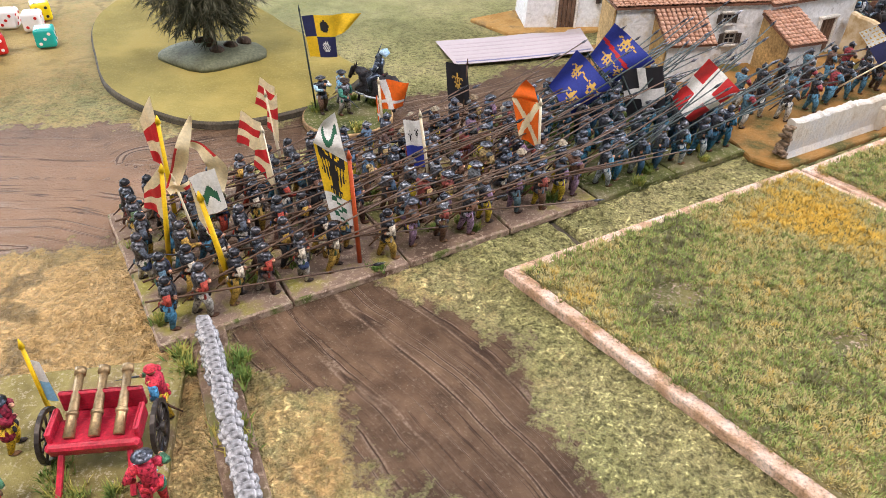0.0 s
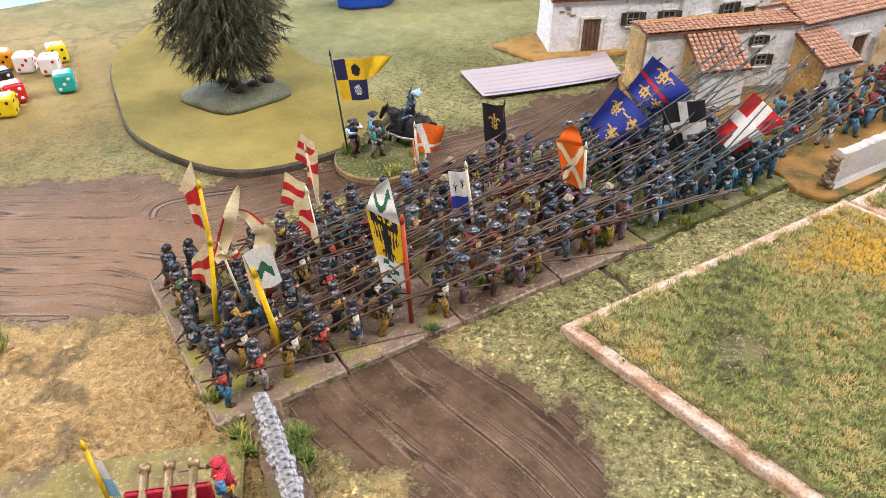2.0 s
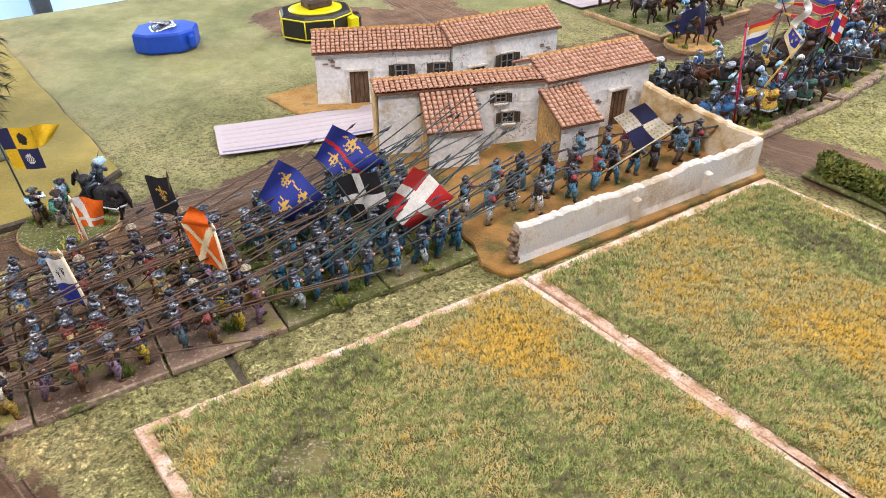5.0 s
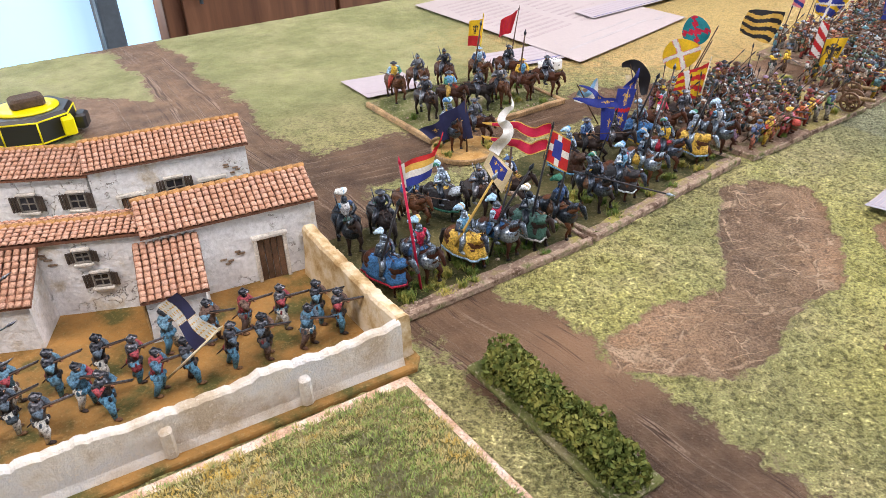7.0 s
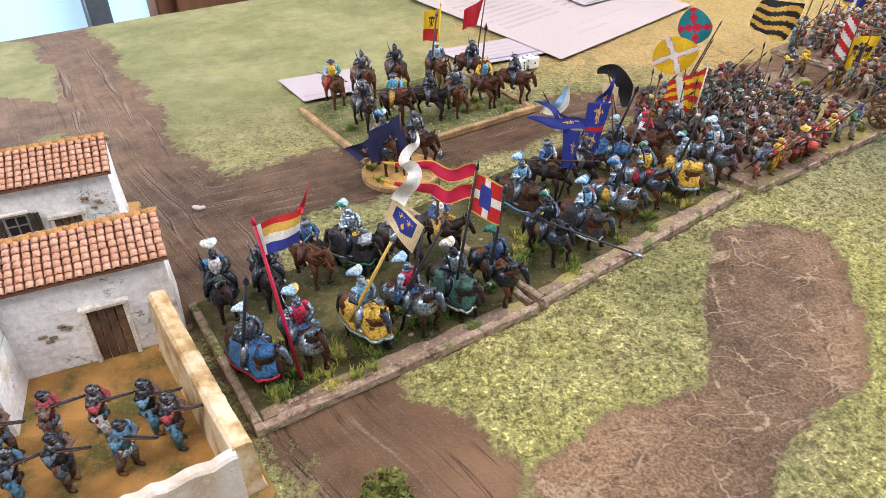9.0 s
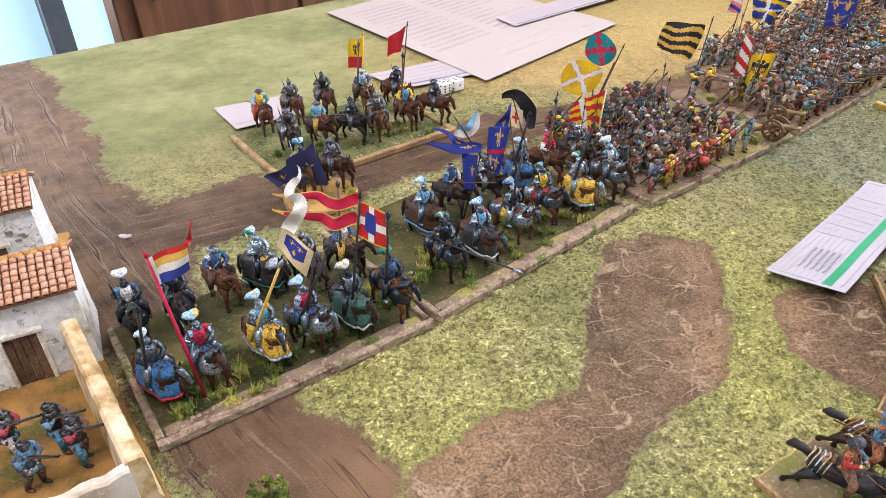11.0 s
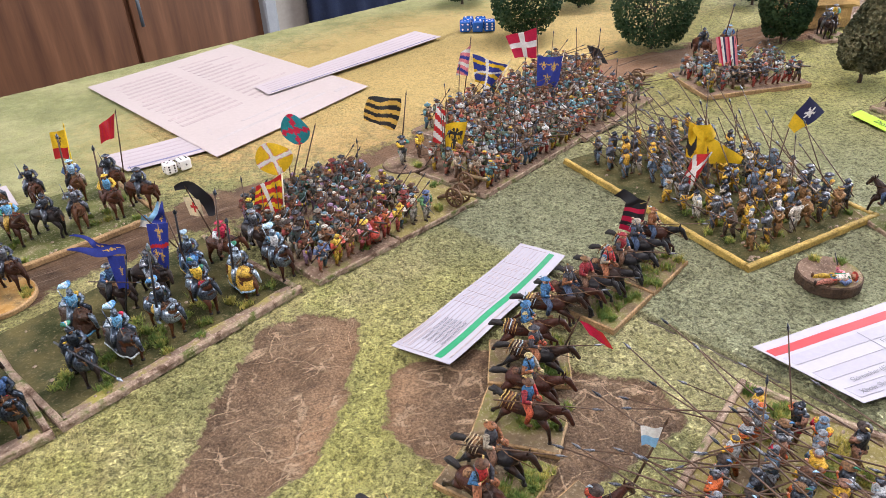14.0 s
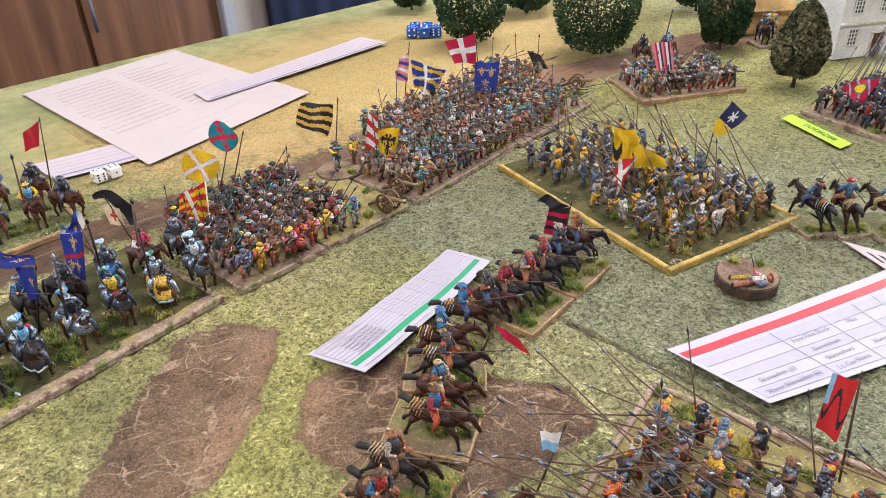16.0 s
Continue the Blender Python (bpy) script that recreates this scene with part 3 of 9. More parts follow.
    def mesh(self, name, mats, scale=0.001, smooth=True):
        me = bpy.data.meshes.new(name)
        me.from_pydata((np.array(self.v, dtype=float) * scale).tolist(), [], self.f)
        for m in mats:
            me.materials.append(m)
        me.polygons.foreach_set("material_index", self.m)
        me.polygons.foreach_set("use_smooth", [smooth] * len(self.f))
        me.update()
        return me


def part(name, me, parent, label="", m=None):
    """One mesh as a part of a thing."""
    ob = new(name, me)
    ob.parent = parent
    if m is not None:
        ob.matrix_basis = m
    return tagged(ob, label)


def thing(name, me, m, label, category, group="", kind=""):
    ob = new(name, me)
    ob.matrix_basis = m
    return tagged(ob, label, category, group, kind)


def prism(name, outline, z0, z1, mats, inset=0.0, smooth=False):
    """A flat slab from an outline in metres, with a small chamfer at its top rim."""
    s = Shape()
    cx = sum(p[0] for p in outline) / len(outline)
    cy = sum(p[1] for p in outline) / len(outline)

    def loop(k, z):
        out = []
        for x, y in outline:
            d = math.hypot(x - cx, y - cy)
            f = (d - k) / d
            out.append((cx + (x - cx) * f, cy + (y - cy) * f, z))
        return out
    s.grid_rings([loop(0, z0), loop(0, z1 - inset), loop(inset, z1)] if inset else [loop(0, z0), loop(0, z1)], 0)
    me = s.mesh(name, mats, 1.0, smooth)
    if len(mats) > 1:
        me.polygons[len(me.polygons) - 1].material_index = 1
    return me


def wobble(x, y, s, seed=0.0):
    return noise.noise(Vector((x * s + seed, y * s - seed, seed * 0.37)))


def fbm(x, y, seed=0, octaves=4):
    """Smooth value noise on arrays."""
    rng = np.random.default_rng(seed)
    table = rng.random((256, 256))
    tot, amp, norm = np.zeros_like(x), 1.0, 0.0
    for _ in range(octaves):
        xi, yi = np.floor(x).astype(int), np.floor(y).astype(int)
        fx, fy = x - xi, y - yi
        fx, fy = fx * fx * (3 - 2 * fx), fy * fy * (3 - 2 * fy)
        a, b = table[xi % 256, yi % 256], table[(xi + 1) % 256, yi % 256]
        c, d = table[xi % 256, (yi + 1) % 256], table[(xi + 1) % 256, (yi + 1) % 256]
        tot += amp * ((a * (1 - fx) + b * fx) * (1 - fy) + (c * (1 - fx) + d * fx) * fy)
        norm += amp
        x, y, amp = x * 2.03 + 11.7, y * 2.03 + 5.3, amp * 0.5
    return tot / norm


# ---- room ----


def wall(name, u0, v0, u1, v1, z0, z1, mat, thick=0.1):
    a, b = Vector(tab(u0, v0)), Vector(tab(u1, v1))
    d = b - a
    s = Shape()
    s.box((0, 0, 0), (d.length, thick, z1 - z0), 0)
    mid_ = (a + b) / 2
    ob = new(name, s.mesh(name, [mat], 1.0, False))
    ob.matrix_basis = Matrix.Translation((mid_.x, mid_.y, (z0 + z1) / 2)) @ Matrix.Rotation(math.atan2(d.y, d.x), 4, "Z")
    return tagged(ob, kind="structure")


M_WALLPAINT = surface("pale_wall_paint", (0.40, 0.40, 0.41), 0.8, 0, 60, 3, 0.08, 0.0005)
M_BEIGE = surface("beige_panel", (0.36, 0.32, 0.28), 0.7, 0, 60, 3, 0.1, 0.0005)
M_NAVY = surface("navy_curtain", (0.02, 0.03, 0.075), 0.85, 0, 200, 6, 0.3, 0.002)
M_FLOOR = surface("dark_carpet", (0.10, 0.085, 0.075), 0.9, 0, 300, 5, 0.3, 0.002)
M_GREYFRAME = surface("grey_metal_frame", (0.10, 0.12, 0.14), 0.45, 0.3, 60, 5, 0.15, 0.0)


def wood_panel_mat():
    m, t, b = nodes_of("cabinet_wood", 0.42, 0, 0.4)
    c = coords(t)
    mp = t.nodes.new("ShaderNodeMapping")
    mp.inputs["Scale"].default_value = (9.0, 9.0, 0.7)
    link(t, c, mp.inputs["Vector"])
    col = ramp(t, noise_of(t, 3.0, 5.0, 0.6, mp.outputs["Vector"]), [(0.3, (0.075, 0.030, 0.015)), (0.55, (0.135, 0.058, 0.028)), (0.75, (0.19, 0.088, 0.045))])
    link(t, col, b.inputs["Base Color"])
    return m


M_CABINET = wood_panel_mat()
m_, t_, b_ = nodes_of("daylight_glass", 0.1)
b_.inputs["Base Color"].default_value = (0.55, 0.75, 0.9, 1)
b_.inputs["Emission Color"].default_value = (0.42, 0.70, 1.0, 1)
b_.inputs["Emission Strength"].default_value = 0.75
M_SKYGLOW = m_

WALL_V = 2.3
wall("wall_near", -2.6, -2.3, 4.2, -2.3, -0.76, 1.74, M_WALLPAINT)
wall("wall_left", -2.6, -2.3, -2.6, WALL_V, -0.76, 1.74, M_WALLPAINT)
wall("wall_right", 4.2, -2.3, 4.2, -1.55, -0.76, 1.74, M_WALLPAINT)
wall("wall_right_far", 4.2, 0.85, 4.2, WALL_V, -0.76, 1.74, M_WALLPAINT)
wall("wall_right_sill", 4.2, -1.55, 4.2, 0.85, -0.76, -0.25, M_WALLPAINT)
wall("wall_right_lintel", 4.2, -1.55, 4.2, 0.85, 1.35, 1.74, M_WALLPAINT)
wall("wall_far", 1.90, WALL_V + 0.08, 4.2, WALL_V + 0.08, -0.76, 1.74, M_BEIGE)
wall("wall_over_window", -2.6, WALL_V + 0.03, 1.90, WALL_V + 0.03, 1.35, 1.74, M_WALLPAINT)
for nm, zz, mt in (("floor", -0.80, M_FLOOR), ("ceiling", 1.79, M_WALLPAINT)):
    s = Shape()
    s.box((0, 0, 0), (6.9, 4.8, 0.08), 0)
    ob = new(nm, s.mesh(nm, [mt], 1.0, False))
    ob.matrix_basis = Matrix.Translation(tab(0.8, 0.0, zz)) @ Matrix.Rotation(TURN, 4, "Z")
    tagged(ob, kind="structure")

# glazed doors to the garden, in grey frames
win = tagged(new("window_1"), "tall glazed doors in grey metal frames, daylight behind", "window", kind="structure")
win.matrix_basis = Matrix.Translation(tab(0, WALL_V)) @ Matrix.Rotation(TURN, 4, "Z")
for u0, u1 in ((-2.55, -1.60), (-1.56, -0.70), (-0.66, 0.30), (0.335, 0.69), (0.76, 0.87)):
    s = Shape()
    s.box(((u0 + u1) / 2, 0.05, 0.3), (u1 - u0, 0.006, 2.1), 0)
    part("pane", s.mesh("pane", [M_SKYGLOW], 1.0, False), win)
for u in (-1.58, -0.68, 0.318, 0.725):
    s = Shape()
    s.box((u, 0.0, 0.3), (0.05 if u < 0.7 else 0.06, 0.07, 2.1), 0, None, 0.006)
    part("frame_post", s.mesh("frame_post", [M_GREYFRAME], 1.0, False), win)
s = Shape()
s.box((-0.85, 0.0, -0.72), (3.45, 0.07, 0.07), 0, None, 0.006)
part("sill", s.mesh("sill", [M_GREYFRAME], 1.0, False), win)

# window out of view, added to hold the light from the right
win2 = tagged(new("unseen_window"), "unseen side window in grey metal frames, added to light the boards from the right", "window", kind="structure")
win2.matrix_basis = Matrix.Translation(tab(4.2, -0.35)) @ Matrix.Rotation(TURN + radians(90), 4, "Z")
for u0, u1 in ((-1.19, -0.42), (-0.38, 0.38), (0.42, 1.19)):
    s = Shape()
    s.box(((u0 + u1) / 2, -0.03, 0.55), (u1 - u0, 0.006, 1.54), 0)
    part("pane", s.mesh("pane", [M_SKYGLOW], 1.0, False), win2)
for u in (-0.40, 0.40):
    s = Shape()
    s.box((u, 0.0, 0.55), (0.045, 0.07, 1.58), 0, None, 0.006)
    part("frame_post", s.mesh("frame_post", [M_GREYFRAME], 1.0, False), win2)

# wooden cabinet
cab = thing("wooden_cabinet", None, Matrix.Translation(tab(0.89, WALL_V - 0.02, -0.76)) @ Matrix.Rotation(TURN, 4, "Z"),
            "tall dark brown wooden cabinet with plain doors", "cabinet")
s = Shape()
s.box((0.50, 0.14, 0.95), (1.0, 0.22, 1.9), 0, None, 0.005)
part("body", s.mesh("body", [M_CABINET], 1.0, False), cab)
for k in range(2):
    s = Shape()
    s.box((0.315 + k * 0.535, 0.02, 0.97), (0.52, 0.02, 1.78), 0, None, 0.003)
    d_ = part("door", s.mesh("door", [M_CABINET], 1.0, False), cab)
    s = Shape()
    s.tube([(0.09 + 0.50 * k + 0.02, -0.012, 0.46), (0.09 + 0.50 * k + 0.02, -0.012, 0.58)], 0.006, 0, 8)
    part("handle", s.mesh("handle", [M_GREYFRAME], 1.0, True), d_, "slim steel handle")
s = Shape()
s.box((0, 0, 0), (0.05, 0.06, 2.3), 0, None, 0.006)
ob = thing("grey_post", s.mesh("grey_post", [M_GREYPLASTIC], 1.0, False), Matrix.Translation(tab(1.96, WALL_V - 0.02, 0.39)) @ Matrix.Rotation(TURN, 4, "Z"),
           "slim pale grey metal post beside the cabinet", "post")
# navy curtain with folds
s = Shape()
n_ = 60
rings = []
for z in (-0.75, 0.4, 1.6):
    rings.append([(2.13 + 1.9 * i / n_, -0.02 + 0.02 * math.sin(i * 1.7) + 0.008 * math.sin(i * 0.6), z) for i in range(n_ + 1)]
                 + [(2.13 + 1.9 * i / n_, 0.015 + 0.02 * math.sin(i * 1.7) + 0.008 * math.sin(i * 0.6), z) for i in range(n_, -1, -1)])
s.grid_rings(rings, 0)
thing("curtain", s.mesh("curtain", [M_NAVY], 1.0, True), Matrix.Translation(tab(0, WALL_V - 0.03)) @ Matrix.Rotation(TURN, 4, "Z"),
      "dark navy curtain hanging in soft folds", "curtain")
# housings out of view; the third belongs to the added right-hand lamp
for u, v in ((-0.8, -0.1), (0.55, -0.3), (1.75, 0.2)):
    lamp = thing("ceiling_lamp", None, Matrix.Translation(tab(u, v, 1.75)) @ Matrix.Rotation(TURN, 4, "Z"), "long white ceiling lamp with a flat housing, out of view", "lamp")
    s = Shape()
    s.box((0, 0, -0.045), (1.05, 0.40, 0.09), 0, None, 0.01)
    part("housing", s.mesh("housing", [M_WALLPAINT], 1.0, False), lamp)

# ---- table and painted boards ----
TAB_U0, TAB_U1, TAB_V0, TAB_V1 = -1.0, 2.15, -0.46, 0.808


def build_ground():
    def ticks(*runs):
        """Grid lines between the given ends, each run with its own step."""
        out = [np.arange(a, b - st * 0.5, st) for a, b, st in runs]
        return np.concatenate(out + [[runs[-1][1]]])
    us = ticks((TAB_U0, -0.30, 0.006), (-0.30, 1.20, 0.0020), (1.20, TAB_U1, 0.007))
    vs = ticks((TAB_V0, -0.13, 0.006), (-0.13, 0.22, 0.0020), (0.22, TAB_V1, 0.0055))
    nu, nv = len(us), len(vs)
    uu, vv = np.meshgrid(us, vs, indexing="ij")
    x, y = uu * UX - vv * UY, uu * UY + vv * UX

    def near_line(pts):
        best = np.full(x.shape, 9.0)
        for (x0, y0), (x1, y1) in zip(pts[:-1], pts[1:]):
            dx, dy = x1 - x0, y1 - y0
            k = np.clip(((x - x0) * dx + (y - y0) * dy) / (dx * dx + dy * dy), 0, 1)
            best = np.minimum(best, np.hypot(x - x0 - k * dx, y - y0 - k * dy))
        return best

    def inside(pts):
        odd = np.zeros(x.shape, bool)
        for (x0, y0), (x1, y1) in zip(pts, pts[1:] + pts[:1]):
            cross = ((y0 > y) != (y1 > y)) & (x < (x1 - x0) * (y - y0) / (y1 - y0 + 1e-12) + x0)
            odd ^= cross
        d = near_line(pts + pts[:1])
        return np.where(odd, d, -d)

    def soft(d, w):
        return np.clip(0.5 + d / w, 0, 1)

    wav = (fbm(x * 22, y * 22, 3) - 0.5) * 0.05
    roads = [
        ([(0.17, -0.20), (0.025, 0.052), (-0.008, 0.098), (-0.052, 0.145), (-0.12, 0.24), (-0.20, 0.262), (-0.31, 0.262), (-0.60, 0.16)], 0.036),
        ([(-0.36, 0.275), (-0.27, 0.268), (-0.18, 0.265)], 0.062),
        ([(-0.18, 0.285), (-0.06, 0.325), (0.03, 0.365), (0.10, 0.415), (0.22, 0.50)], 0.033),
        ([(0.035, 0.99), (0.13, 0.85), (0.25, 0.655), (0.345, 0.535), (0.42, 0.425), (0.50, 0.33), (0.62, 0.18)], 0.033),
        ([(0.30, 0.60), (0.40, 0.645), (0.55, 0.73), (0.70, 0.79), (0.80, 0.83)], 0.032),
        ([(0.80, 0.83), (0.95, 0.955), (1.06, 1.0), (1.25, 1.055), (1.6, 1.2)], 0.034),
        ([(0.03, 0.75), (0.12, 0.74)], 0.045),
    ]
    mud = np.zeros(x.shape)
    for pts, half in roads:
        mud = np.maximum(mud, soft(half + wav - near_line(pts), 0.028))
    patches = [
        [(0.608, 0.565), (0.640, 0.578), (0.672, 0.556), (0.664, 0.488), (0.640, 0.438), (0.612, 0.429), (0.590, 0.395), (0.55, 0.36), (0.49, 0.375), (0.495, 0.402), (0.526, 0.426), (0.573, 0.441), (0.591, 0.491)],
        [(0.688, 0.505), (0.741, 0.520), (0.765, 0.49), (0.800, 0.478), (0.835, 0.463), (0.836, 0.428), (0.785, 0.405), (0.74, 0.40), (0.70, 0.435), (0.684, 0.461)],
    ]
    pm = np.zeros(x.shape)
    for pts in patches:
        pm = np.maximum(pm, soft(inside(pts) + wav * 0.35, 0.010))
    mud = np.maximum(mud, pm)

    def blob(cx, cy, rx, ry, a=0.0):
        c, s_ = math.cos(a), math.sin(a)
        X, Y = (x - cx) * c + (y - cy) * s_, -(x - cx) * s_ + (y - cy) * c
        return np.clip(1.25 - np.hypot(X / rx, Y / ry), 0, 1)

    sand = np.maximum.reduce([blob(-0.30, 0.10, 0.30, 0.16, 0.3), blob(-0.17, 0.13, 0.11, 0.10), 1.2 * blob(0.82, 1.10, 0.45, 0.23, TURN), blob(0.72, 0.93, 0.18, 0.11, TURN),
                              0.75 * blob(-0.42, 0.50, 0.30, 0.26), 0.5 * blob(-0.05, 0.065, 0.03, 0.04), 0.5 * blob(-0.25, 0.30, 0.22, 0.08), 0.45 * blob(-0.02, 0.10, 0.06, 0.06)])
    sand = np.clip(sand * 1.1 + (fbm(x * 9, y * 9, 8) - 0.5) * 0.5 * (sand > 0.02), 0, 1) * (1 - pm)

    # relief: a light roll of the boards and rough mud
    z = (fbm(x * 5, y * 5, 5) - 0.5) * 0.0012
    # folds and ridges of dried paste on the worn patches, drawn out in a few directions
    wx, wy = x + (fbm(x * 42, y * 42, 50) - 0.5) * 0.026, y + (fbm(x * 42, y * 42, 51) - 0.5) * 0.026
    crest = np.zeros(x.shape)
    for ang, sx, sy, thin, mask, sd in ((18, 18, 50, 0.075, 21, 60), (8, 32, 80, 0.10, 33, 61), (-42, 26, 58, 0.075, 27, 62), (70, 30, 60, 0.070, 25, 63)):
        c_, s_ = math.cos(radians(ang)), math.sin(radians(ang))
        n_ = fbm((wx * c_ + wy * s_) * sx, (-wx * s_ + wy * c_) * sy, sd, 2)
        on = np.clip((fbm(x * mask, y * mask, sd + 10, 3) - 0.46) * 9, 0, 1)
        crest = np.maximum(crest, on * np.clip(1 - np.abs(n_ - 0.5) / thin, 0, 1) ** 1.3)
    crest *= 0.30 + 1.0 * fbm(x * 150, y * 150, 52, 2)
    lump = fbm(x * 150, y * 150, 32, 3)
    z += pm * ((fbm(x * 60, y * 60, 30) - 0.5) * 0.0034 - 0.0010 + 0.0013 * crest)
    z += mud * (fbm(x * 90, y * 90, 31) - 0.5) * 0.0012
    lip = np.clip(1 - np.abs(pm - 0.35) * 3.2, 0, 1) * fbm(x * 120, y * 120, 34, 2)
    z += (1 - mud) * (lump - 0.5) * 0.0042 * np.clip((0.42 - vv) / 0.2, 0.25, 1) + lip * 0.0022
    # signed distance from the middle of the nearest road, and the way along it
    best, side, along = np.full(x.shape, 9.0), np.zeros(x.shape), np.zeros(x.shape)
    for k, (pts, half) in enumerate(roads[:6]):
        run = 0.3 * k
        for (x0, y0), (x1, y1) in zip(pts[:-1], pts[1:]):
            dx, dy = x1 - x0, y1 - y0
            ln = math.hypot(dx, dy)
            f = np.clip(((x - x0) * dx + (y - y0) * dy) / ln ** 2, 0, 1)
            d = np.hypot(x - x0 - f * dx, y - y0 - f * dy)
            nearer = d < best
            sgn = np.sign(dx * (y - y0) - dy * (x - x0))
            best = np.where(nearer, d, best)
            side = np.where(nearer, sgn * d, side)
            along = np.where(nearer, run + f * ln, along)
            run += ln
    side = np.clip(0.5 + side / 0.14, 0, 1)
    bright = np.maximum.reduce([1.3 * blob(0.665, 0.47, 0.035, 0.12, -0.35), 1.1 * blob(0.645, 0.375, 0.06, 0.035, TURN), blob(0.50, 0.40, 0.09, 0.05, TURN), 0.8 * blob(0.68, 0.40, 0.06, 0.05), 0.7 * blob(0.47, 0.45, 0.10, 0.04, TURN), 0.7 * blob(0.70, 0.56, 0.10, 0.03, TURN)])
    bright = np.clip(bright * (0.3 + 1.2 * fbm(x * 30, y * 30, 41)) + 1.3 * blob(0.85, 1.10, 0.42, 0.21, TURN) + 0.8 * blob(-0.42, 0.44, 0.22, 0.19) + 1.2 * blob(-0.25, 0.245, 0.22, 0.06) + 0.75 * blob(1.30, 0.92, 0.36, 0.24, TURN), 0, 1)
    # the board beyond the joint is a cooler green
    cool = np.clip(0.42 + ((x - 0.853) * 0.825 + (y - 0.52) * 0.565) * np.where((x - 0.853) * 0.825 + (y - 0.52) * 0.565 > 0, 90, 3.2), 0, 1) * np.clip((0.86 - y) / 0.16, 0, 1)
    # narrow joints between the boards
    joint = np.zeros(x.shape)
    for a, b in (((0.033, 0.262), (0.16, 0.05)), ((0.80, 0.60), (1.06, 0.22)), ((0.62, 0.62), (0.745, 0.695)), ((0.745, 0.695), (1.05, 0.88))):
        gap = np.clip(1.9 - near_line([a, b]) / 0.0010, 0, 1)
        z -= 0.005 * gap
        joint = np.maximum(joint, gap)
    z -= 0.0014
    me = bpy.data.meshes.new("ground")
    co = np.stack([x, y, z], -1).reshape(-1, 3)
    idx = np.arange(nu * nv).reshape(nu, nv)
    quads = np.stack([idx[:-1, :-1], idx[1:, :-1], idx[1:, 1:], idx[:-1, 1:]], -1).reshape(-1, 4)
    me.vertices.add(len(co))
    me.vertices.foreach_set("co", co.ravel())
    me.loops.add(quads.size)
    me.loops.foreach_set("vertex_index", quads.ravel())
    me.polygons.add(len(quads))
    me.polygons.foreach_set("loop_start", np.arange(0, quads.size, 4))
    me.polygons.foreach_set("loop_total", np.full(len(quads), 4))
    me.polygons.foreach_set("use_smooth", np.ones(len(quads), bool))
    me.update(calc_edges=True)
    at = me.color_attributes.new("zones", "FLOAT_COLOR", "POINT")
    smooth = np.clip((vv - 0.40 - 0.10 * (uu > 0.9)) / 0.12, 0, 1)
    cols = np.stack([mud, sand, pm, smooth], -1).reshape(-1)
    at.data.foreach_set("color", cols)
    at = me.color_attributes.new("wear", "FLOAT_COLOR", "POINT")
    at.data.foreach_set("color", np.stack([side, bright, along, cool], -1).reshape(-1))
    at = me.color_attributes.new("relief", "FLOAT_COLOR", "POINT")
    at.data.foreach_set("color", np.stack([crest, lump, joint, np.ones(x.shape)], -1).reshape(-1))
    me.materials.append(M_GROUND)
    ob = new("ground", me)
    tagged(ob, "flocked and painted green, sand and mud battlefield boards", "game board", kind="structure")


build_ground()
table = thing("table", None, Matrix.Translation(tab((TAB_U0 + TAB_U1) / 2, (TAB_V0 + TAB_V1) / 2, -0.75)) @ Matrix.Rotation(TURN, 4, "Z"),
              "large table carrying the painted game boards", "table")
s = Shape()
s.box((0, 0, 0.735), (TAB_U1 - TAB_U0, TAB_V1 - TAB_V0 - 0.002, 0.022), 0, None, 0.003)
part("tabletop", s.mesh("tabletop", [M_DARKEDGE], 1.0, False), table)
for sx in (-1, 1):
    for sy in (-1, 1):
        s = Shape()
        s.box((sx * 1.4, sy * 0.52, 0.36), (0.06, 0.06, 0.72), 0, None, 0.006)
        part("leg", s.mesh("leg", [M_GREYFRAME], 1.0, False), table)

# ---- grass helper ----


def blades(name, xy, z, height, width, lean, mat, per=7, seed=1, base=None, aim=None, reach=None):
    """Many thin blades in clumps, joined into one mesh."""
    rng = np.random.default_rng(seed)
    xy = np.repeat(np.asarray(xy, float), per, axis=0)
    n = len(xy)
    a = rng.uniform(0, 2 * math.pi, n) if aim is None else aim
    h = height * rng.uniform(0.55, 1.15, n)
    out = lean * h * (rng.uniform(0.1, 1.0, n) if reach is None else reach)
    if reach is not None:
        h = h * (1.0 - 0.45 * reach ** 2)
    root = xy + np.stack([np.cos(a), np.sin(a)], -1) * (rng.random(n) * width * 1.6)[:, None]
    side = np.stack([-np.sin(a), np.cos(a)], -1) * (width / 2)
    zz = np.full(n, z) if base is None else np.repeat(base, per)
    p0 = np.column_stack([root - side, zz])
    p1 = np.column_stack([root + side, zz])
    tip = np.column_stack([root + np.stack([np.cos(a), np.sin(a)], -1) * out[:, None], zz + h])
    m0 = np.column_stack([root - side * 0.8 + (tip[:, :2] - root) * 0.4, zz + h * 0.6])
    m1 = np.column_stack([root + side * 0.8 + (tip[:, :2] - root) * 0.4, zz + h * 0.6])
    co = np.stack([p0, p1, m1, m0, tip], 1).reshape(-1, 3)
    k = np.arange(n) * 5
    faces = [tuple(q) for q in np.stack([k, k + 1, k + 2, k + 3], -1).tolist()] + [tuple(q) for q in np.stack([k + 3, k + 2, k + 4], -1).tolist()]
    me = bpy.data.meshes.new(name)
    me.from_pydata(co.tolist(), [], faces)
    me.materials.append(mat)
    me.update()
    return me


# ---- two grass fields on boards ----


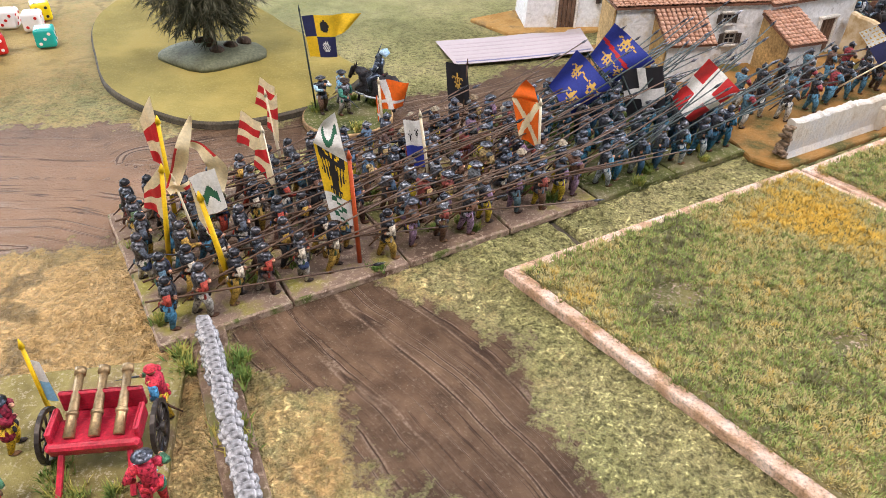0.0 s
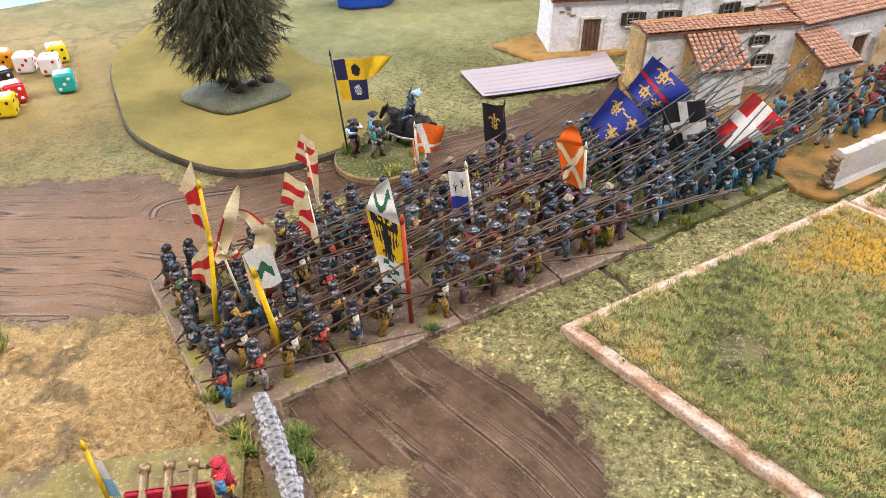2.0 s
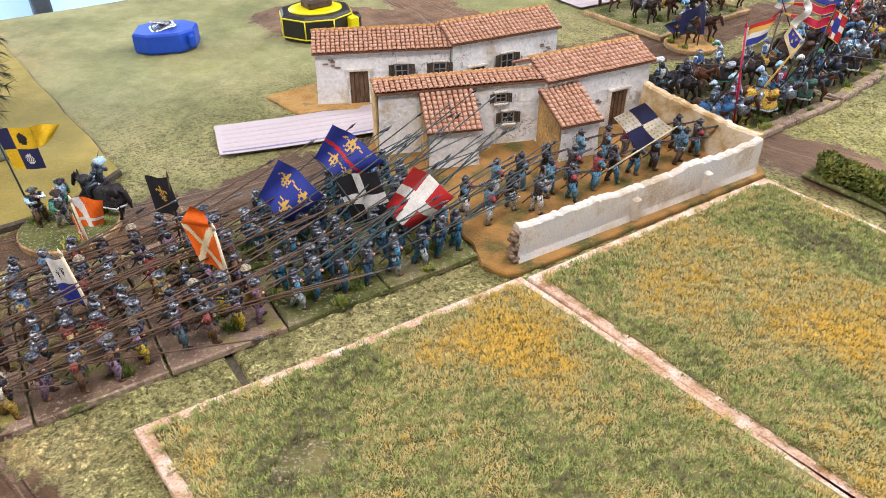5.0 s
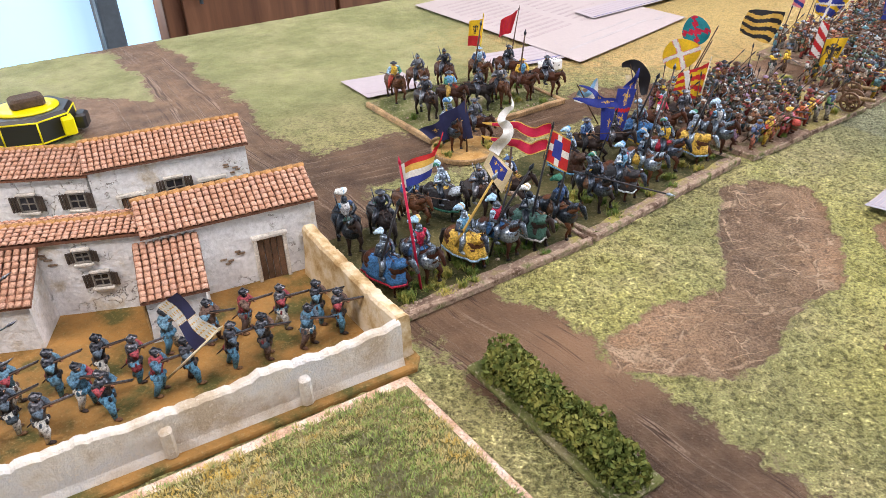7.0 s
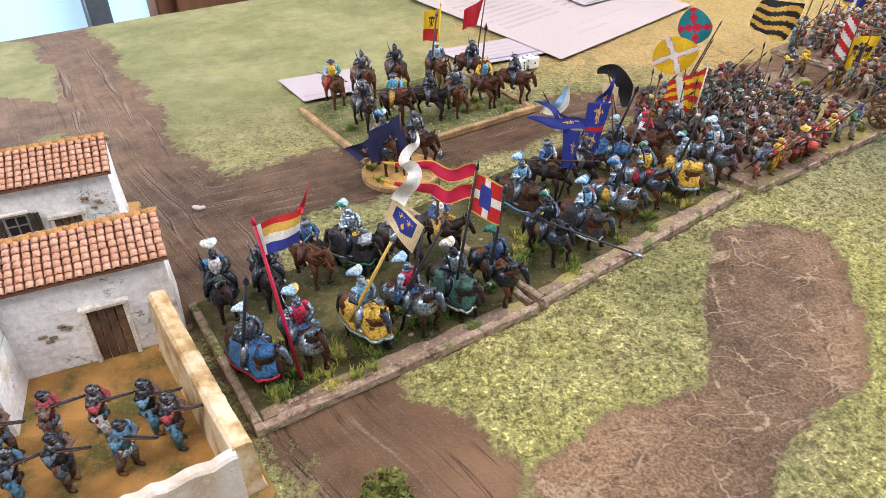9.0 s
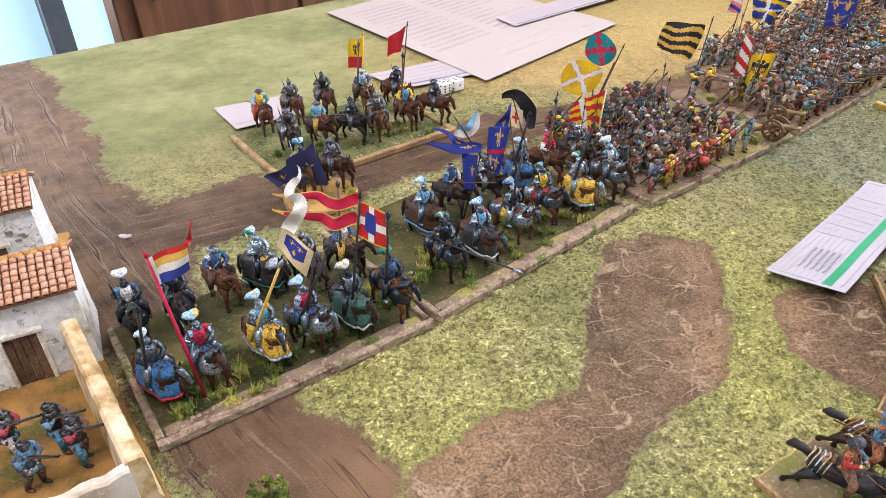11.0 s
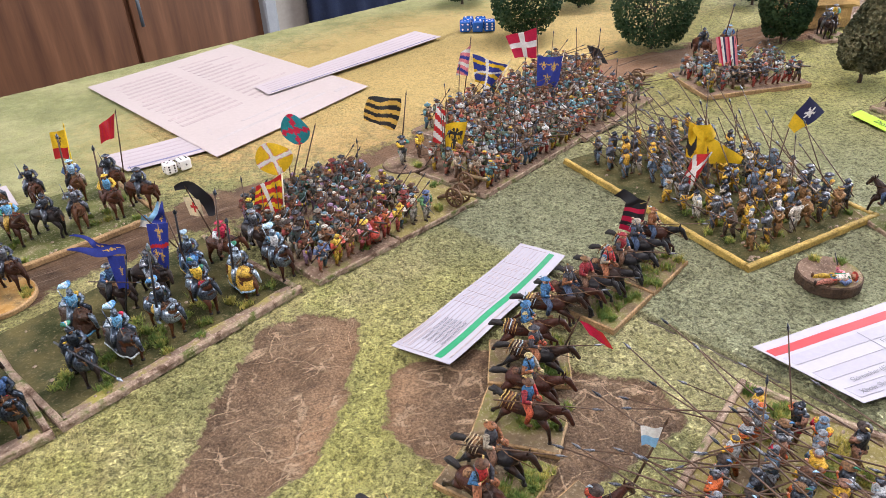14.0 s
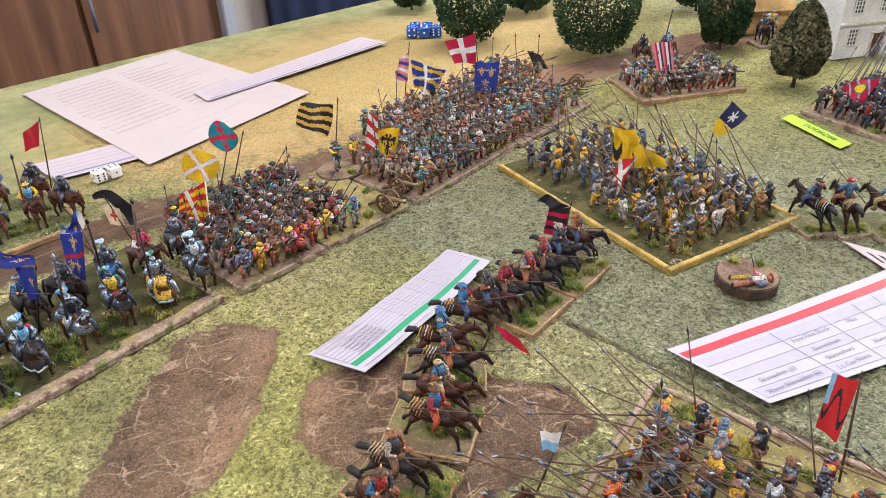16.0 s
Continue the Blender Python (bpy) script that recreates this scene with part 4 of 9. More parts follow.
def field(origin, along, deep, width, depth, seed, bare):
    (ox, oy), (ax, ay), (dx, dy) = origin, along, deep

    def at(s_, d_):
        return (ox + ax * s_ + dx * d_, oy + ay * s_ + dy * d_)
    board = thing("field_board", None, Matrix.Identity(4), "square board of grassy crop with a pale gritty rim", "field", "field boards")
    outline = [at(0, 0), at(0, depth), at(width, depth), at(width, 0)]
    part("board", prism("board", outline, -0.001, 0.004, [M_RIM, M_RIM], 0.0008), board)
    part("turf", prism("turf", [at(0.006, 0.006), at(0.006, depth - 0.004), at(width - 0.004, depth - 0.004), at(width - 0.004, 0.006)], 0.0035, 0.0046, [M_TURF, M_TURF], 0.0008), board, "olive earth under the grass")
    rng = np.random.default_rng(seed)
    grit = Shape()
    for bs, bd, br in bare:
        for k in range(70):
            a_, q_ = rng.uniform(0, 6.28), br * 1.5 * math.sqrt(rng.random())
            gx, gy = at(min(max(bs + 1.6 * q_ * math.cos(a_), 0.008), width - 0.008), min(max(bd + q_ * math.sin(a_), 0.008), depth - 0.008))
            r_ = rng.uniform(0.00025, 0.0008)
            grit.ball((gx, gy, 0.0047), (r_ * 1.3, r_, r_ * 0.8), 0, 5, 3)
    part("grit", grit.mesh("grit", [M_ROCK], 1.0, False), board, "pale grit on a bare spot")["kind"] = "stuff"
    gap = 0.0036
    s_, d_ = (q.ravel() for q in np.meshgrid(np.arange(0.006, width - 0.004, gap), np.arange(0.006, depth - 0.006, gap)))
    n = len(s_)
    s_, d_ = s_ + rng.uniform(-0.5, 0.5, n) * gap, d_ + rng.uniform(-0.5, 0.5, n) * gap
    ragged = 0.004 * fbm(s_ * 120, d_ * 120, seed)
    keep = (s_ > 0.004 + ragged) & (d_ > 0.004 + ragged) & (s_ < width - 0.004 - ragged)
    for bs, bd, br in bare:
        keep &= np.hypot((s_ - bs) / 1.6, d_ - bd) > br * (0.4 + 1.4 * fbm(s_ * 90, d_ * 90, 7))
    keep &= rng.random(n) < 0.86 + 0.5 * fbm(s_ * 45, d_ * 45, seed + 1)
    s_, d_ = s_[keep], d_[keep]
    # each clump is a round cushion of fibres that fan out from its middle
    per = 36
    reach = np.sqrt(rng.random(len(s_) * per))
    ang = rng.uniform(0, 2 * math.pi, len(s_) * per)
    big = np.repeat(rng.uniform(0.75, 1.25, len(s_)), per)
    s2, d2 = np.repeat(s_, per) + 0.0021 * big * reach * np.cos(ang), np.repeat(d_, per) + 0.0021 * big * reach * np.sin(ang)
    lift = np.full(len(s2), 0.0036)
    xy = np.stack([ox + ax * s2 + dx * d2, oy + ay * s2 + dy * d2], -1)
    aim = np.arctan2(ay * np.cos(ang) + dy * np.sin(ang), ax * np.cos(ang) + dx * np.sin(ang))
    g_ = part("grass", blades("grass", xy, 0.0035, 0.0038, 0.00062, 0.66, M_FIELD, 1, seed, lift, aim, reach), board, "tufted grass from green to straw yellow")
    g_["kind"] = "stuff"
    return board


def rim_mat():
    m, t, b = nodes_of("pinkish_gritty_rim", 0.85, 0, 0.2)
    g = t.nodes.new("ShaderNodeNewGeometry").outputs["Position"]
    grit = noise_of(t, 760.0, 5.0, 0.72, g)
    col = ramp(t, noise_of(t, 90.0, 3.0, 0.6, g), [(0.38, (0.58, 0.37, 0.24)), (0.52, (0.80, 0.57, 0.44)), (0.64, (0.88, 0.70, 0.60))])
    col = mix(t, 1.0, col, ramp(t, grit, [(0.36, grey(0.55)), (0.48, grey(0.95)), (0.62, grey(1.15))]), "MULTIPLY")
    link(t, col, b.inputs["Base Color"])
    bump(t, b, grit, 0.0014)
    return m


M_RIM = rim_mat()
M_TURF = earth("olive_turf", (0.12, 0.12, 0.045), (0.20, 0.18, 0.07), (0.28, 0.23, 0.11), (0.50, 0.44, 0.34), 0.002)
field((0.0262, 0.1712), (0.879, 0.477), (0.600, -0.800), 0.2085, 0.25, 4, [(0.050, 0.055, 0.007), (0.085, 0.115, 0.006)])
field((0.2135, 0.2700), (0.868, 0.497), (0.576, -0.817), 0.2035, 0.222, 9, [(0.10, 0.20, 0.010)])

# ---- low hill board with the pine ----
ctrl = [Vector(q) for q in ((-0.052, 0.408), (-0.082, 0.353), (-0.151, 0.323), (-0.223, 0.367), (-0.260, 0.431), (-0.290, 0.515), (-0.285, 0.598), (-0.268, 0.700))]
pts = []
for k in range(len(ctrl) - 1):
    p0, p1, p2, p3 = ctrl[max(k - 1, 0)], ctrl[k], ctrl[k + 1], ctrl[min(k + 2, len(ctrl) - 1)]
    for f in (0.0, 0.125, 0.25, 0.375, 0.5, 0.625, 0.75, 0.875):
        q = 0.5 * (2 * p1 + (p2 - p0) * f + (2 * p0 - 5 * p1 + 4 * p2 - p3) * f * f + (3 * p1 - p0 - 3 * p2 + p3) * f ** 3)
        pts.append((q.x, q.y))
for k in range(12):
    q = ctrl[-1].lerp(ctrl[0], k / 12)
    pts.append((q.x + 0.0012 * math.sin(k * 2.1), q.y))
pts.reverse()
M_HILL = earth("olive_flock", (0.20, 0.165, 0.045), (0.26, 0.215, 0.06), (0.33, 0.26, 0.075), (0.36, 0.30, 0.11), 0.0008, 18.0)
thing("woodland_base", prism("woodland_base", pts, -0.001, 0.0042, [M_DARKEDGE, M_HILL], 0.0015, False), Matrix.Identity(4),
      "thin rounded olive flocked board marking a wood", "terrain base")

# ---- foliage ----


def leafy(name, c, size, count, leaf, mat, seed, lumps=9, taper=0.0):
    """A crown of many small leaf clumps inside an uneven outline."""
    rng = np.random.default_rng(seed)
    d = rng.normal(size=(count, 3))
    d /= np.linalg.norm(d, axis=1)[:, None]
    cen = rng.normal(size=(lumps, 3))
    cen /= np.linalg.norm(cen, axis=1)[:, None]
    swell = np.max(d @ cen.T, axis=1)
    r = (0.64 + 0.38 * swell ** 3) * rng.uniform(0.55, 1.0, count) ** 0.35
    d = np.sign(d) * np.abs(d) ** 0.78
    d[:, :2] *= (1 - taper * np.clip(d[:, 2] + 0.15, 0, 1))[:, None]
    p = d * r[:, None] * np.array(size) + np.array(c)
    n1 = rng.normal(size=(count, 3))
    n1 /= np.linalg.norm(n1, axis=1)[:, None]
    n2 = np.cross(n1, rng.normal(size=(count, 3)))
    n2 /= np.linalg.norm(n2, axis=1)[:, None]
    L = leaf * rng.uniform(0.6, 1.3, count)[:, None]
    co = np.stack([p - n1 * L, p + n2 * L * 0.6, p + n1 * L, p - n2 * L * 0.6], 1).reshape(-1, 3)
    k = np.arange(count) * 4
    me = bpy.data.meshes.new(name)
    me.from_pydata(co.tolist(), [], np.stack([k, k + 1, k + 2, k + 3], -1).tolist())
    me.materials.append(mat)
    me.update()
    return me


def tree(x, y, height, width, seed, mat=None, trunk=0.016, base=False):
    mat = mat or M_LEAF
    t = thing("model_tree", None, pose(x, y, 0, 0, 0, seed * 47), "bushy dark green model tree with a short brown trunk", "tree", "model trees")
    s = Shape()
    r = random.Random(seed)
    s.tube([(0, 0, 0), (0.5, 0.3, trunk * 500), (-0.3, 0.6, trunk * 1000 + 8), (0.2, 0, height * 600)], [2.6, 2.0, 1.8, 0.8], 0, 8)
    for k in range(9):
        a = r.uniform(0, 6.3)
        z = trunk * 1000 + height * 1000 * r.uniform(0.05, 0.5)
        q = width * 420
        s.tube([(0, 0, z), (q * 0.5 * math.cos(a), q * 0.5 * math.sin(a), z + 4), (q * math.cos(a), q * math.sin(a), z + 10)], [1.1, 0.8, 0.3], 0, 5)
    part("trunk", s.mesh("trunk", [M_BARK]), t)
    hh = (height - trunk) / 2
    part("crown", leafy("crown", (0, 0, trunk + hh), (width / 2, width / 2, hh), 15500, 0.0021, mat, seed, 44, 0.52), t)
    return t


def pine(x, y):
    t = thing("model_pine", None, pose(x, y, 0.004), "bristly grey-green model pine on a round stone-like foot", "tree")
    s = Shape()
    n = 20
    prof = []
    rings = []
    for z, f in ((0, 1.0), (3.0, 1.0), (5.0, 0.93), (7.5, 0.6), (9.0, 0.25)):
        rings.append([((37 + 4 * math.sin(2 * a + 1)) * f * math.cos(a), (27 + 5 * math.sin(3 * a)) * f * math.sin(a) + 4, z) for a in (2 * math.pi * i / n for i in range(n))])
    s.grid_rings(rings, 0)
    part("foot", s.mesh("foot", [M_PINEFOOT]), t, "rounded grey-green foot")
    s = Shape()
    s.tube([(0, 4, 6), (1, 4, 60), (0, 3, 190)], [4.5, 3.5, 1.0], 0, 8)
    for k, (bx, by) in enumerate(((14, 2), (-10, 10), (6, -8), (22, 12))):
        s.ball((bx, by + 4, 8), (6, 5, 4), 0, 8, 5)
    part("trunk", s.mesh("trunk", [M_BARK]), t)
    rng = np.random.default_rng(5)
    co, faces = [], []
    for b in range(520):
        z = 0.034 + 0.160 * (b / 520.0)
        a = b * 2.399
        reach = 0.045 * (1 - 0.55 * max(0.0, (z - 0.095) / 0.105)) * min(1.0, 0.50 + (z - 0.03) / 0.075) * rng.uniform(0.75, 1.1)
        ax = np.array([math.cos(a), math.sin(a), 0.0])
        for j in range(72):
            f = rng.uniform(0.2, 1.0)
            p = np.array([0, 0.004, z]) + ax * reach * f + np.array([0, 0, -0.016 * f * f])
            d = ax * rng.uniform(0.2, 1.0) + rng.normal(size=3) * 0.45 + np.array([0, 0, -0.75])
            d = d / np.linalg.norm(d) * rng.uniform(0.006, 0.011)
            w = np.cross(d, rng.normal(size=3))
            w = w / np.linalg.norm(w) * 0.00042
            k = len(co)
            co += [p - w, p + w, p + d]
            faces.append((k, k + 1, k + 2))
    me = bpy.data.meshes.new("needles")
    me.from_pydata([tuple(c) for c in co], [], faces)
    me.materials.append(M_PINE)
    part("needles", me, t)


M_PINEFOOT = surface("grey_green_foot", (0.14, 0.15, 0.09), 0.7, 0, 500, 60, 0.35, 0.0006)
pine(-0.172, 0.430)
for k, (x, y, h, w, mt) in enumerate(((0.955, 1.148, 0.170, 0.098, None), (1.097, 1.052, 0.160, 0.108, None), (1.083, 1.290, 0.15, 0.090, None), (1.258, 1.020, 0.130, 0.068, None),
                                      (1.255, 0.862, 0.098, 0.056, M_LEAF_OLIVE), (0.913, 1.375, 0.13, 0.075, None), (1.330, 1.210, 0.15, 0.085, None), (1.55, 1.02, 0.13, 0.08, None))):
    tree(x, y, h, w, k + 2, mt, 0.004 if k != 4 else 0.009)

# hedge strips
def hedge(x, y, angle, length, wide, high, seed):
    h = thing("model_hedge", None, pose(x, y, 0, 0, 0, angle), "clumpy green model hedge strip on a dark base", "hedge", "model hedges")
    s = Shape()
    s.box((0, 0, 1.5), (length * 1000, wide * 1000, 3), 0, None, 0.8)
    part("base_strip", s.mesh("base_strip", [M_BASE_GREEN], 0.001, False), h)
    rng = np.random.default_rng(seed)
    n = int(length / 0.008)
    xs = np.linspace(-length / 2 + wide / 2.4, length / 2 - wide / 2.4, n)
    co, faces = [], []
    for k, xx in enumerate(xs):
        me = leafy("tmp", (xx, rng.normal() * 0.0012, high * 0.52), (wide * 0.42, wide * 0.44, high * 0.5), 620, 0.0016, M_HEDGE, seed * 100 + k, 8)
        arr = np.empty(len(me.vertices) * 3)
        me.vertices.foreach_get("co", arr)
        st = len(co)
        co += arr.reshape(-1, 3).tolist()
        faces += [tuple(st + q for q in p.vertices) for p in me.polygons]
        bpy.data.meshes.remove(me)
    me = bpy.data.meshes.new("foliage")
    me.from_pydata(co, [], faces)
    me.materials.append(M_HEDGE)
    part("foliage", me, h)


hedge(0.459, 0.341, -57, 0.105, 0.026, 0.018, 3)
hedge(0.560, 0.255, 18, 0.095, 0.026, 0.018, 4)

# ---- houses ----


def tile_mesh():
    s = Shape()
    rings = []
    for k in range(2):
        x = k * 5.6
        up = 0.75 if k else 0.0
        arc = []
        for i in range(5):
            a = math.pi * i / 4
            arc.append((x, -1.45 * math.cos(a), 0.95 * math.sin(a) + up))
        for i in range(4, -1, -1):
            a = math.pi * i / 4
            arc.append((x, -1.0 * math.cos(a), 0.5 * math.sin(a) + up))
        rings.append(arc)
    s.grid_rings(rings, 0)
    return s.mesh("tile", [M_TILE], 0.00135, True)


TILE = tile_mesh()


def ridge_tile_mesh():
    s = Shape()
    s.tube([(-3.5, 0, 0), (3.3, 0, 0.35)], [1.45, 1.75], 0, 8)
    return s.mesh("ridge_tile", [surface("ochre_ridge_tile", (0.50, 0.26, 0.09), 0.8, 0, 700, 90, 0.45, 0.0004)])


RIDGE_TILE = ridge_tile_mesh()


def roof_plane(parent, x0, x1, y_low, z_low, y_high, z_high, over=0.002):
    """A slope of round tiles running down from (y_high, z_high) to (y_low, z_low), local to the house, in metres."""
    slope = math.hypot(y_high - y_low, z_high - z_low)
    tilt = math.atan2(z_high - z_low, y_high - y_low)
    s = Shape()
    th = 0.0016
    s.grid_rings([[(x, y_low - over, z_low - 0.0004 - th), (x, y_high, z_high - 0.0004 - th), (x, y_high, z_high - 0.0004), (x, y_low - over, z_low - 0.0004)] for x in (x0 - over, x1 + over)], 0)
    roof = part("roof", s.mesh("roof", [M_TILEBED], 1.0, False), parent)
    rng = random.Random(int((x0 + y_low) * 1e5))
    cols = max(2, round((x1 - x0 + 2 * over) / 0.0038))
    pitch = (x1 - x0 + 2 * over) / cols
    rows = max(2, math.ceil((slope + over) / 0.0040))
    for r in range(rows):
        down = (slope + over) * (r + 1) / rows - 0.0046
        f = 1 - down / slope
        for c in range(cols):
            o = part("tile", TILE, roof)
            x = x0 - over + (c + 0.5) * pitch
            y, z = y_low + (y_high - y_low) * f, z_low + (z_high - z_low) * f
            # local x of the tile runs down the slope
            m = Matrix(((0, 1, 0, 0), (-math.cos(tilt), 0, -math.sin(tilt), 0), (-math.sin(tilt), 0, math.cos(tilt), 0), (0, 0, 0, 1)))
            o.matrix_basis = Matrix.Translation((x + rng.uniform(-0.0002, 0.0002), y, z + rng.uniform(0, 0.0003))) @ m @ Matrix.Rotation(rng.uniform(-0.03, 0.03), 4, "Z") @ Matrix.Diagonal((0.66, 0.9, 0.9, 1))
    if x1 - x0 > 0.05:
        # half-round tiles along the top
        n = max(3, round((x1 - x0) / 0.0062))
        for k in range(n):
            o = part("ridge_tile", RIDGE_TILE, roof)
            o.matrix_basis = Matrix.Translation((x0 - over + (k + 0.5) * (x1 - x0 + 2 * over) / n, y_high - 0.0004, z_high + 0.0004)) @ Matrix.Rotation(rng.uniform(-0.05, 0.05), 4, "Z")
    return roof


M_TILEBED = surface("roof_bed", (0.22, 0.10, 0.06), 0.85, 0, 800, 90, 0.4, 0.0003)


def plaster_box(parent, x0, x1, y0, y1, z, seed, mat=None, gable=0.0):
    """Walls with a little wave in them; gable raises the ridge between the two long sides."""
    s = Shape()
    n = 14
    ring_xy = []
    for k in range(n):
        ring_xy.append((x0 + (x1 - x0) * k / n, y0))
    for k in range(6):
        ring_xy.append((x1, y0 + (y1 - y0) * k / 6))
    for k in range(n):
        ring_xy.append((x1 - (x1 - x0) * k / n, y1))
    for k in range(6):
        ring_xy.append((x0, y1 - (y1 - y0) * k / 6))
    rings = []
    for j in range(6):
        f = j / 5
        out = 0.0012 * (1 - f) ** 3
        ring = []
        for x, y in ring_xy:
            w = 0.0006 * wobble(x * 1000 + seed, z * f * 1000 + y * 900, 0.08, seed)
            yy = y + (out if y >= (y0 + y1) / 2 else -out) + (w if y == y0 else 0)
            xx = x + (out if x > (x0 + x1) / 2 else -out) * (1 if x in (x0, x1) else 0)
            g_ = gable * (1 - abs(y - (y0 + y1) / 2) / ((y1 - y0) / 2)) if j == 5 else 0
            ring.append((xx, yy, z * f + g_))
        rings.append(ring)
    s.grid_rings(rings, 0, False)
    return part("wall", s.mesh("wall", [mat or M_PLASTER], 1.0, False), parent)


def plank_door(parent, x, y, w, h, planks=4, name="door"):
    """A framed plank door that stands proud of the wall face at y."""
    s = Shape()
    f = 0.0022
    s.box((x - w / 2 - f / 2, y - 0.0008, h / 2), (f, 0.0030, h + f), 0, None, 0.0004)
    s.box((x + w / 2 + f / 2, y - 0.0008, h / 2), (f, 0.0030, h + f), 0, None, 0.0004)
    s.box((x, y - 0.0010, h + f / 2), (w + 2.6 * f, 0.0034, f), 0, None, 0.0004)
    d = part(name, s.mesh(name, [M_STONEFRAME], 1.0, False), parent, "plank door in a pale stone frame")
    for k in range(planks):
        s = Shape()
        s.box((x - w / 2 + w * (k + 0.5) / planks, y - 0.0004 - 0.0001 * (k % 2), h / 2), (w / planks * 0.90, 0.0014, h), 0, None, 0.0003)
        part("plank", s.mesh("plank", [M_DOOR], 1.0, False), d)


def shutter_window(parent, x, y, z, w, h, shutters=True):
    s = Shape()
    s.box((x, y - 0.0002, z), (w, 0.0012, h), 0)
    d = part("window", s.mesh("window", [M_DARKGLASS], 1.0, False), parent, "small dark window with wooden shutters")
    s = Shape()
    f = 0.0011
    for k in (-1, 1):
        s.box((x + k * w / 2, y - 0.0009, z), (f, 0.002, h + f), 0, None, 0.0003)
        s.box((x, y - 0.0010, z + k * h / 2), (w + f, 0.0022, f), 0, None, 0.0003)
    s.box((x, y - 0.0008, z), (0.0007, 0.0012, h), 0)
    s.box((x, y - 0.0007, z), (w, 0.0012, 0.0007), 0)
    part("window_frame", s.mesh("window_frame", [M_GREYWOOD], 1.0, False), d)
    s = Shape()
    s.box((x, y - 0.0016, z - h / 2 - 0.0012), (w + 0.003, 0.0034, 0.0016), 0, None, 0.0004)
    part("sill", s.mesh("sill", [M_STONEFRAME], 1.0, False), d)
    s = Shape()
    s.box((x, y - 0.0012, z + h / 2 + 0.0014), (w + 0.002, 0.0026, 0.0016), 0, None, 0.0004)
    part("lintel", s.mesh("lintel", [M_STONEFRAME], 1.0, False), d)
    if shutters:
        for k in (-1, 1):
            s = Shape()
            for j in range(3):
                s.box((x + k * (w / 2 + 0.0008 + w * 0.16 * (j + 0.5)), y - 0.0011 - 0.0005 * j, z), (w * 0.15, 0.0012, h * 1.05), 0, None, 0.0003)
            part("shutter", s.mesh("shutter", [M_SHUTTER], 1.0, False), d)


M_GREYWOOD = surface("grey_window_wood", (0.25, 0.23, 0.20), 0.7, 0, 900, 100, 0.4, 0.0002)


def cracks(parent, x, y, z, seed):
    """A few bare courses of brick where the plaster has fallen."""
    r = random.Random(seed)
    for k in range(5):
        s = Shape()
        s.box((x + r.uniform(-0.006, 0.006), y - 0.0002, z + (k - 2) * 0.0016), (r.uniform(0.003, 0.005), 0.0010, 0.0012), 0, None, 0.0003)
        part("bare_brick", s.mesh("bare_brick", [M_BRICK], 1.0, False), parent)


def house(x, y, angle, label):
    h = tagged(new("model_house"), label, "model house", "model houses")
    h.matrix_basis = pose(x, y, 0.002, 0, 0, angle)
    return h


# taller left wing of the front farmhouse, with its lean-to
hf = house(0.1290, 0.4225, 9, "white plaster model farmhouse with terracotta tiles and shuttered windows")
plaster_box(hf, 0, 0.124, 0, 0.027, 0.0470, 3)
s = Shape()
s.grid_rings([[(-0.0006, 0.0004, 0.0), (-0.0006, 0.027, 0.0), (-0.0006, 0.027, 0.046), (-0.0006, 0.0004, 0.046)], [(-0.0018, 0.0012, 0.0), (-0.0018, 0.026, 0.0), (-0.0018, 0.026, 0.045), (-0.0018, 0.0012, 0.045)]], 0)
part("side_wall", s.mesh("side_wall", [M_OCHREWALL], 1.0, False), hf, "ochre side wall")
roof_plane(hf, 0, 0.124, 0, 0.0480, 0.0150, 0.0502)
roof_plane(hf, 0, 0.124, 0.0285, 0.0480, 0.0155, 0.0502)
shutter_window(hf, 0.088, 0, 0.0365, 0.0075, 0.0065)
shutter_window(hf, 0.094, 0, 0.021, 0.0085, 0.0080)
cracks(hf, 0.066, 0, 0.036, 2)
lean = tagged(new("lean_to"), "small plastered lean-to shed with a terracotta tile roof", "model shed", "lean-to sheds")
lean.matrix_basis = pose(0.1640, 0.3995, 0.002, 0, 0, 9)
plaster_box(lean, 0, 0.034, 0, 0.027, 0.0285, 5)
roof_plane(lean, 0, 0.034, 0, 0.0290, 0.0275, 0.0450, 0.0025)
s = Shape()
s.grid_rings([[(x, 0.0, 0.028), (x, 0.0272, 0.028), (x, 0.0272, 0.0435)] for x in (0.0004, 0.0336)], 0)
part("gable_wall", s.mesh("gable_wall", [M_PLASTER], 1.0, False), lean)
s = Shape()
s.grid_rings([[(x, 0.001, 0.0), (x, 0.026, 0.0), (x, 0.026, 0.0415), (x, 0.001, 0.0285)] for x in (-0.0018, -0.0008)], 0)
part("side_wall", s.mesh("side_wall", [M_OCHREWALL], 1.0, False), lean, "ochre side wall")

# lower right wing
hr = house(0.2500, 0.4385, 24, "low white plaster model farmhouse wing with terracotta roof")
plaster_box(hr, 0, 0.094, 0, 0.044, 0.0465, 8, None, 0.0085)
roof_plane(hr, 0, 0.094, -0.001, 0.0473, 0.0225, 0.0565)
roof_plane(hr, 0, 0.094, 0.0455, 0.0473, 0.0230, 0.0565)
plank_door(hr, 0.0650, -0.001, 0.0150, 0.0285)
cracks(hr, 0.043, -0.0005, 0.020, 4)
lean2 = tagged(new("lean_to"), "small plastered lean-to shed with a terracotta tile roof", "model shed", "lean-to sheds")
lean2.matrix_basis = pose(0.2565, 0.4060, 0.002, 0, 0, 20)
